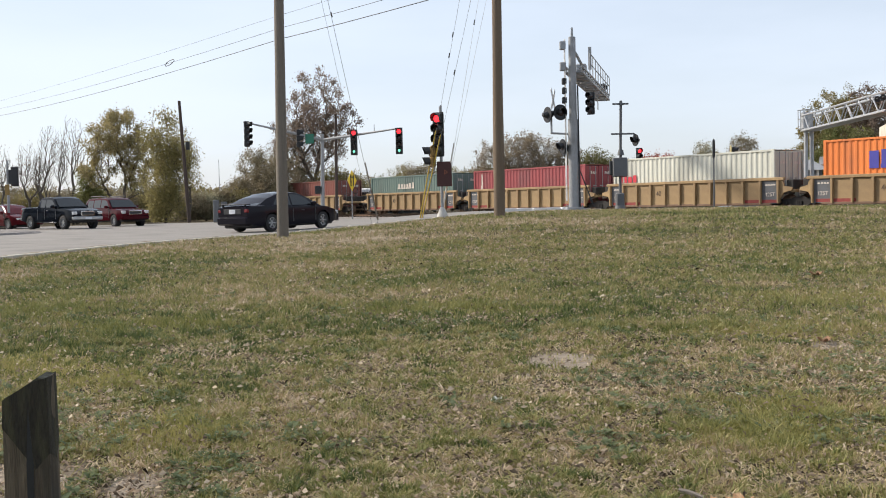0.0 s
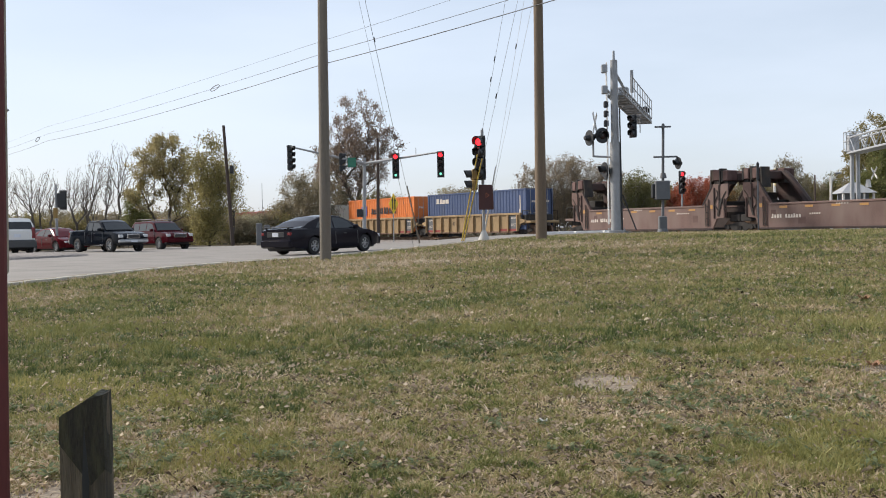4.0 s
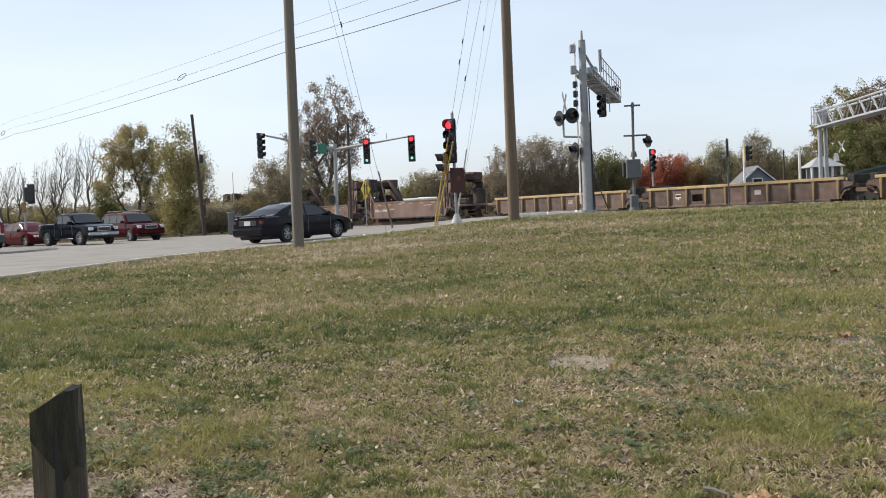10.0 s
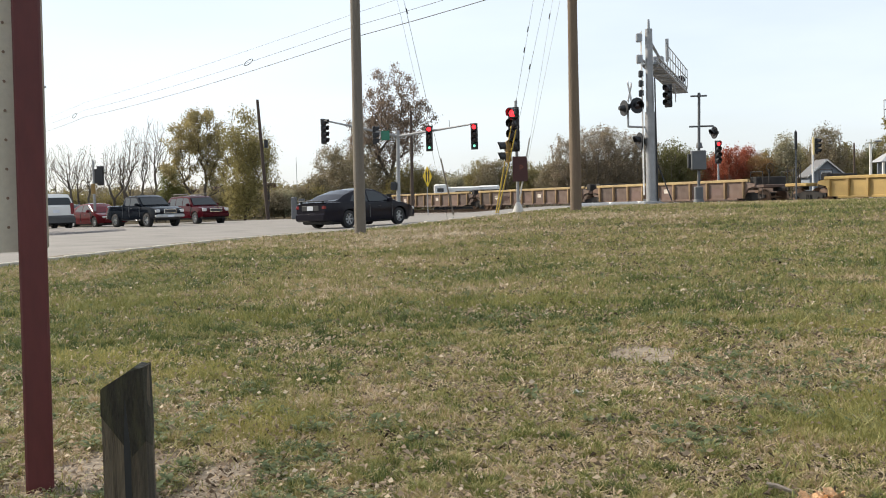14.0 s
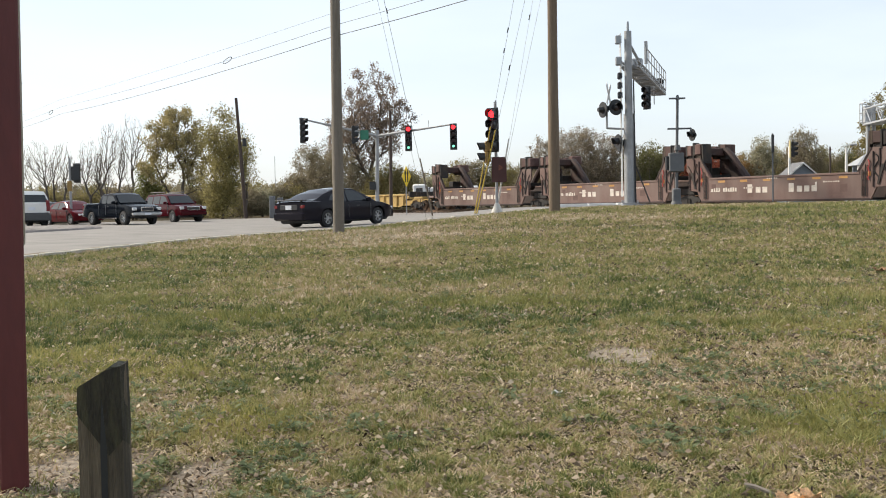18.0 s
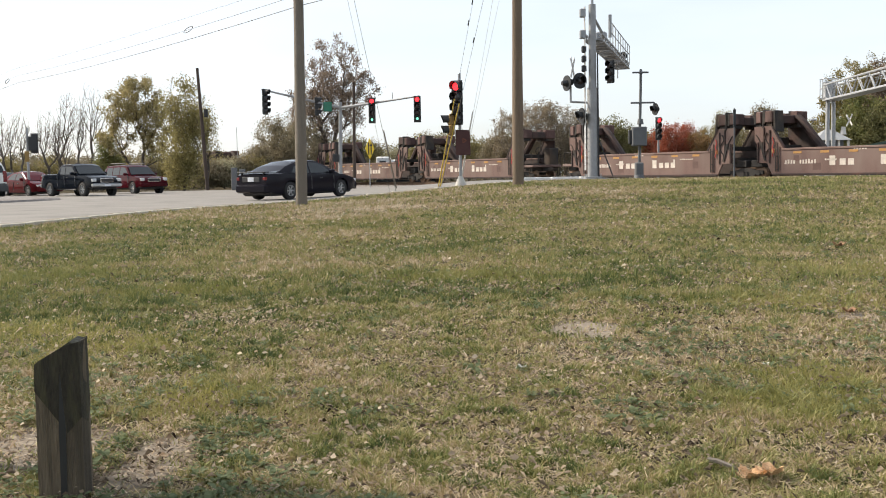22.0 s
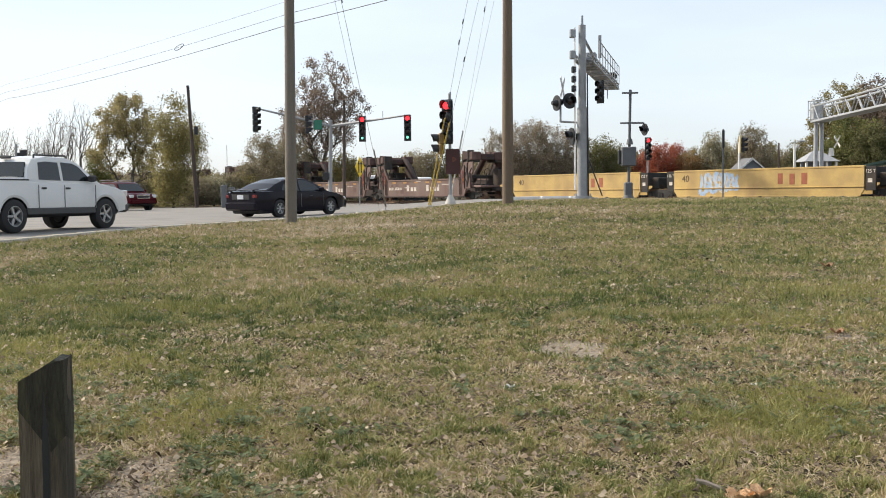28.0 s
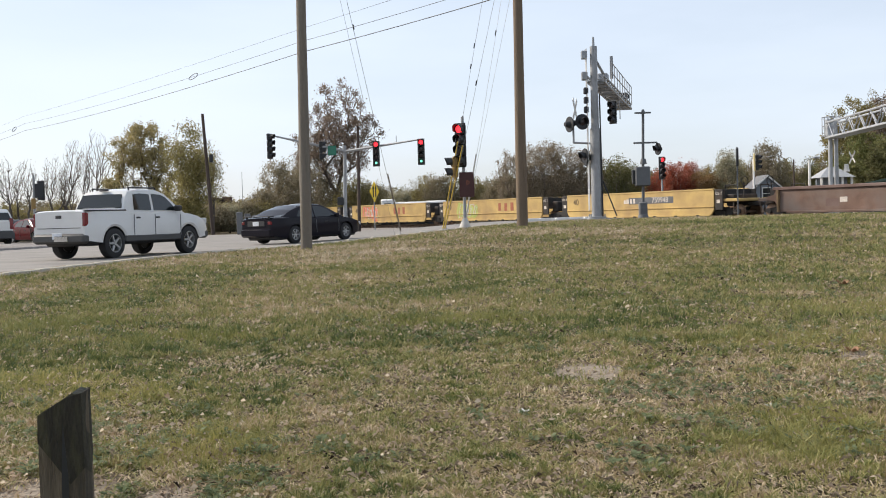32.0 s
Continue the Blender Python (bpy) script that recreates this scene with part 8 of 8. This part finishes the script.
v = np.stack([np.stack([x - np.cos(a) * w, y - np.sin(a) * w, z], -1), np.stack([x + np.cos(a) * w, y + np.sin(a) * w, z], -1),
              np.stack([x + np.cos(b) * lean + w * 0.3, y + np.sin(b) * lean, z + h], -1), np.stack([x + np.cos(b) * lean - w * 0.3, y + np.sin(b) * lean, z + h], -1)], 1).reshape(-1, 3)
tagged(new("grass_tufts", quick("grass_tufts", v, np.arange(len(v)).reshape(-1, 4), leaf_mat("yellow_green_grass", (0.22, 0.21, 0.06), (0.46, 0.41, 0.16)))), "taller yellow-green tufts in the lawn", "grass tufts", kind="stuff")

# broad-leaved weeds: low rosettes of rounded grey-green leaves, growing in colonies
x, y, d = scatter(9000, 3.2, 26.0, 1.0)
pick = (0.45 * lattice(x, y, 0.8, 21) + 0.55 * lattice(x, y, 3.1, 22) > 0.53) & (bare(x, y) < 0.4)
x, y, d = x[pick], y[pick], d[pick]
n, k = len(x), 10
a = Q.rand(n, k) * 2 * np.pi
s = (0.006 + 0.008 * Q.rand(n, k)) * (0.6 + 0.9 * Q.rand(n, 1)) * (1 + 0.03 * d[:, None])
rad = 0.004 + 0.036 * Q.rand(n, k)
cx, cy = x[:, None] + np.cos(a) * rad, y[:, None] + np.sin(a) * rad
z = land(cx, cy) + 0.014 + 0.02 * Q.rand(n, k)
up = s * Q.uniform(-0.3, 1.3, (n, k))
ring = lambda f, g, h: np.stack([cx + np.cos(a) * s * f - np.sin(a) * s * g, cy + np.sin(a) * s * f + np.cos(a) * s * g, z + up * h], -1)
v = np.stack([ring(-1, 0, 0), ring(-0.1, 0.62, 0.7), ring(0.8, 0.34, 1), ring(1, 0, 0.9), ring(0.8, -0.34, 1), ring(-0.1, -0.62, 0.7)], 2).reshape(-1, 3)
weed_m = leaf_mat("weed_leaves", (0.09, 0.12, 0.055), (0.24, 0.275, 0.15))
tagged(new("weeds", quick("weeds", v, np.arange(len(v)).reshape(-1, 6), weed_m)), "small grey-green broad-leaved weeds in the lawn", "weeds", kind="stuff")

# fallen leaves, curled
dead_m = leaf_mat("dead_leaves", (0.025, 0.016, 0.01), (0.62, 0.5, 0.38))
x, y, d = scatter(90000, 3.1, 34.0, 0.85)
pick = Q.rand(len(x)) < (0.22 + 0.62 * ss(0.56, 0.44, tufts(x, y))) * (0.3 + 0.7 * ss(0.3, 0.6, 0.6 * lattice(x, y, 0.6, 31) + 0.4 * lattice(x, y, 2.2, 32))) * (0.45 + 0.55 * ss(26, 10, d)) * (0.5 + 0.5 * ss(-2.0, 0.6, 6 * x / d)) + 0.25 * bare(x, y)
x, y = x[pick], y[pick]
px_, py_ = np.concatenate([Q.randn(520) * 0.3 - 1.72, Q.randn(260) * 0.12 - 1.15]), np.abs(Q.randn(780)) * 0.33 + 3.5
x, y = np.concatenate([x, px_]), np.concatenate([y, py_])
n = len(x)
a = Q.rand(n) * 2 * np.pi
s = (0.003 + 0.011 * Q.rand(n) ** 1.7) * (1 + 0.1 * np.hypot(x, y))
z = land(x, y) + 0.012 + 0.028 * Q.rand(n) * (1 - bare(x, y))
ca, sa = np.cos(a) * s, np.sin(a) * s
curl = s * (0.2 + 0.8 * Q.rand(n))
tilt = s * Q.randn(n) * 0.45
P0, P1 = np.stack([x - ca, y - sa, z + tilt], -1), np.stack([x + ca, y + sa, z - tilt], -1)
PM = np.stack([x, y, z], -1)
wide = 0.14 + 0.22 * Q.rand(n)
S0 = np.stack([x - sa * wide, y + ca * wide, z + curl], -1)
S1 = np.stack([x + sa * wide, y - ca * wide, z + curl * 0.8], -1)
v = np.stack([P0, PM, S0, P1, S1], 1).reshape(-1, 3)
k = np.arange(n)[:, None] * 5
f = np.concatenate([k + np.array([[0, 1, 2]]), k + np.array([[1, 3, 2]]), k + np.array([[0, 4, 1]]), k + np.array([[1, 4, 3]])], 1).reshape(-1, 3)
tagged(new("fallen_leaves", quick("fallen_leaves", v, f, dead_m)), "dry curled fallen leaves scattered over the lawn", "leaves", kind="stuff")


# paler, larger leaves lying on top
x, y, d = scatter(7000, 3.4, 30.0, 0.9)
pick = (Q.rand(len(x)) < 0.2 + 0.9 * ss(0.4, 0.65, lattice(x, y, 0.6, 31))) & (tufts(x, y) < 0.53)
x, y = x[pick], y[pick]
n = len(x)
a = Q.rand(n) * 2 * np.pi
s = (0.004 + 0.009 * Q.rand(n) ** 1.6) * (1 + 0.1 * np.hypot(x, y))
z = land(x, y) + 0.03 + 0.02 * Q.rand(n)
ca, sa = np.cos(a) * s, np.sin(a) * s
lift = s * (0.3 + 0.8 * Q.rand(n))
v = np.stack([np.stack([x - ca, y - sa, z], -1), np.stack([x - sa * 0.3, y + ca * 0.3, z + lift], -1), np.stack([x + ca, y + sa, z + 0.2 * lift], -1), np.stack([x + sa * 0.3, y - ca * 0.3, z - 0.3 * lift], -1)], 1).reshape(-1, 3)
tagged(new("pale_leaves", quick("pale_leaves", v, np.arange(len(v)).reshape(-1, 4), leaf_mat("bleached_leaves", (0.22, 0.15, 0.1), (0.72, 0.62, 0.48)))), "bleached dry leaves lying on the grass", "leaves", kind="stuff")


def big_leaf(x, y, size, material, label, seed, turn=None, roll_up=1.0):
    """A single large curled leaf with lobes, a midrib and a stalk."""
    q = random.Random(seed)
    t = thing("dead_leaf", pose(x, y, ground_z(x, y) + 0.02, 0, 0, q.uniform(0, 360) if turn is None else turn), label, "leaf", "large dead leaves")
    n, rings = 44, []
    wob = [q.uniform(-1, 1) for _ in range(n)]
    for f in (0.02, 0.2, 0.4, 0.6, 0.8, 0.92, 1.0):
        ring = []
        for k in range(n):
            a = k * 2 * math.pi / n
            rad = size * f * (1 - 0.26 * f * (0.5 + 0.5 * math.cos(5 * a + 0.4)) + 0.07 * f * wob[k])
            px, py = rad * math.cos(a), rad * 0.82 * math.sin(a)
            pz = roll_up * (0.9 * py * py / size + 0.35 * px * px / size) + size * (0.07 * math.sin(7 * a + 5 * f) * f + 0.04 * wob[(k * 3) % n] * f)
            ring.append((px, py, pz))
        rings.append(ring)
    g = Geo().loft(rings, True, False)
    part("blade", g, material, t, smooth=80)
    part("stalk", Geo().tube([(size * 0.1, 0, 0.004), (size * 0.9, 0.0, size * 0.33 * roll_up), (size * 1.35, size * 0.12, size * 0.3), (size * 1.7, size * 0.3, 0.01)], [size * 0.03] * 4, 5), material, t)


tan_leaf = mat("tan_leaf", (0.78, 0.49, 0.27), 0.8, var=0.3, scale=40, bump=0.7, fine=160, dirt=(0.55, 0.31, 0.15), dirt_scale=25.0)
brown_leaf = mat("brown_leaf", (0.24, 0.13, 0.07), 0.8, var=0.3, scale=30, bump=0.4, fine=120)
big_leaf(0.925, 3.47, 0.058, tan_leaf, "large tan curled dead leaf on the grass", 1, 20, 1.1)
big_leaf(1.0, 3.5, 0.055, tan_leaf, "tan curled dead leaf on the grass", 2, 205, 1.3)
big_leaf(4.81, 13.4, 0.11, brown_leaf, "large brown curled dead leaf on the grass", 3)
big_leaf(2.75, 7.5, 0.07, brown_leaf, "brown curled dead leaf on bare soil", 4)
big_leaf(0.28, 5.5, 0.035, M["white"], "small pale scrap on the grass", 5)
big_leaf(1.57, 5.5, 0.03, M["white"], "small pale scrap on the grass", 6)

tw = thing("twig", pose(0.86, 3.62, ground_z(0.9, 3.62) + 0.03, 0, 8, -32), "short pale broken twig on the grass", "twig")
part("stick", Geo().tube([(-0.045, 0, 0), (-0.01, 0.004, 0.004), (0.03, -0.002, 0.002), (0.07, 0.004, -0.006)], [0.011, 0.009, 0.008, 0.006], 6), BARK_PALE, tw)


def motions():
    """All that moves."""
    for ob, u, off, h in MOVERS:
        walk(ob, [(0.0, TRACK @ pose(u, off, h)), (32.0, TRACK @ pose(u + SPEED * 32.0, off, h))])
    h = Vector((math.cos(radians(PICK_YAW)), math.sin(radians(PICK_YAW)), 0))
    rows = []
    for t, back in ((0.0, 186.0), (20.0, 52.0), (24.0, 25.5), (25.5, 15.8), (26.5, 9.7), (27.5, 4.75), (28.0, 2.9), (28.5, 1.5), (29.0, 0.6), (29.5, 0.14), (29.9, 0.0), (32.0, 0.0)):
        x, y = PICK_X - h.x * back, PICK_Y - h.y * back
        rows.append((t, pose(x, y, ground_z(x, y) - 0.02, 0, 0, PICK_YAW)))
    walk(white_pickup, rows)


motions()
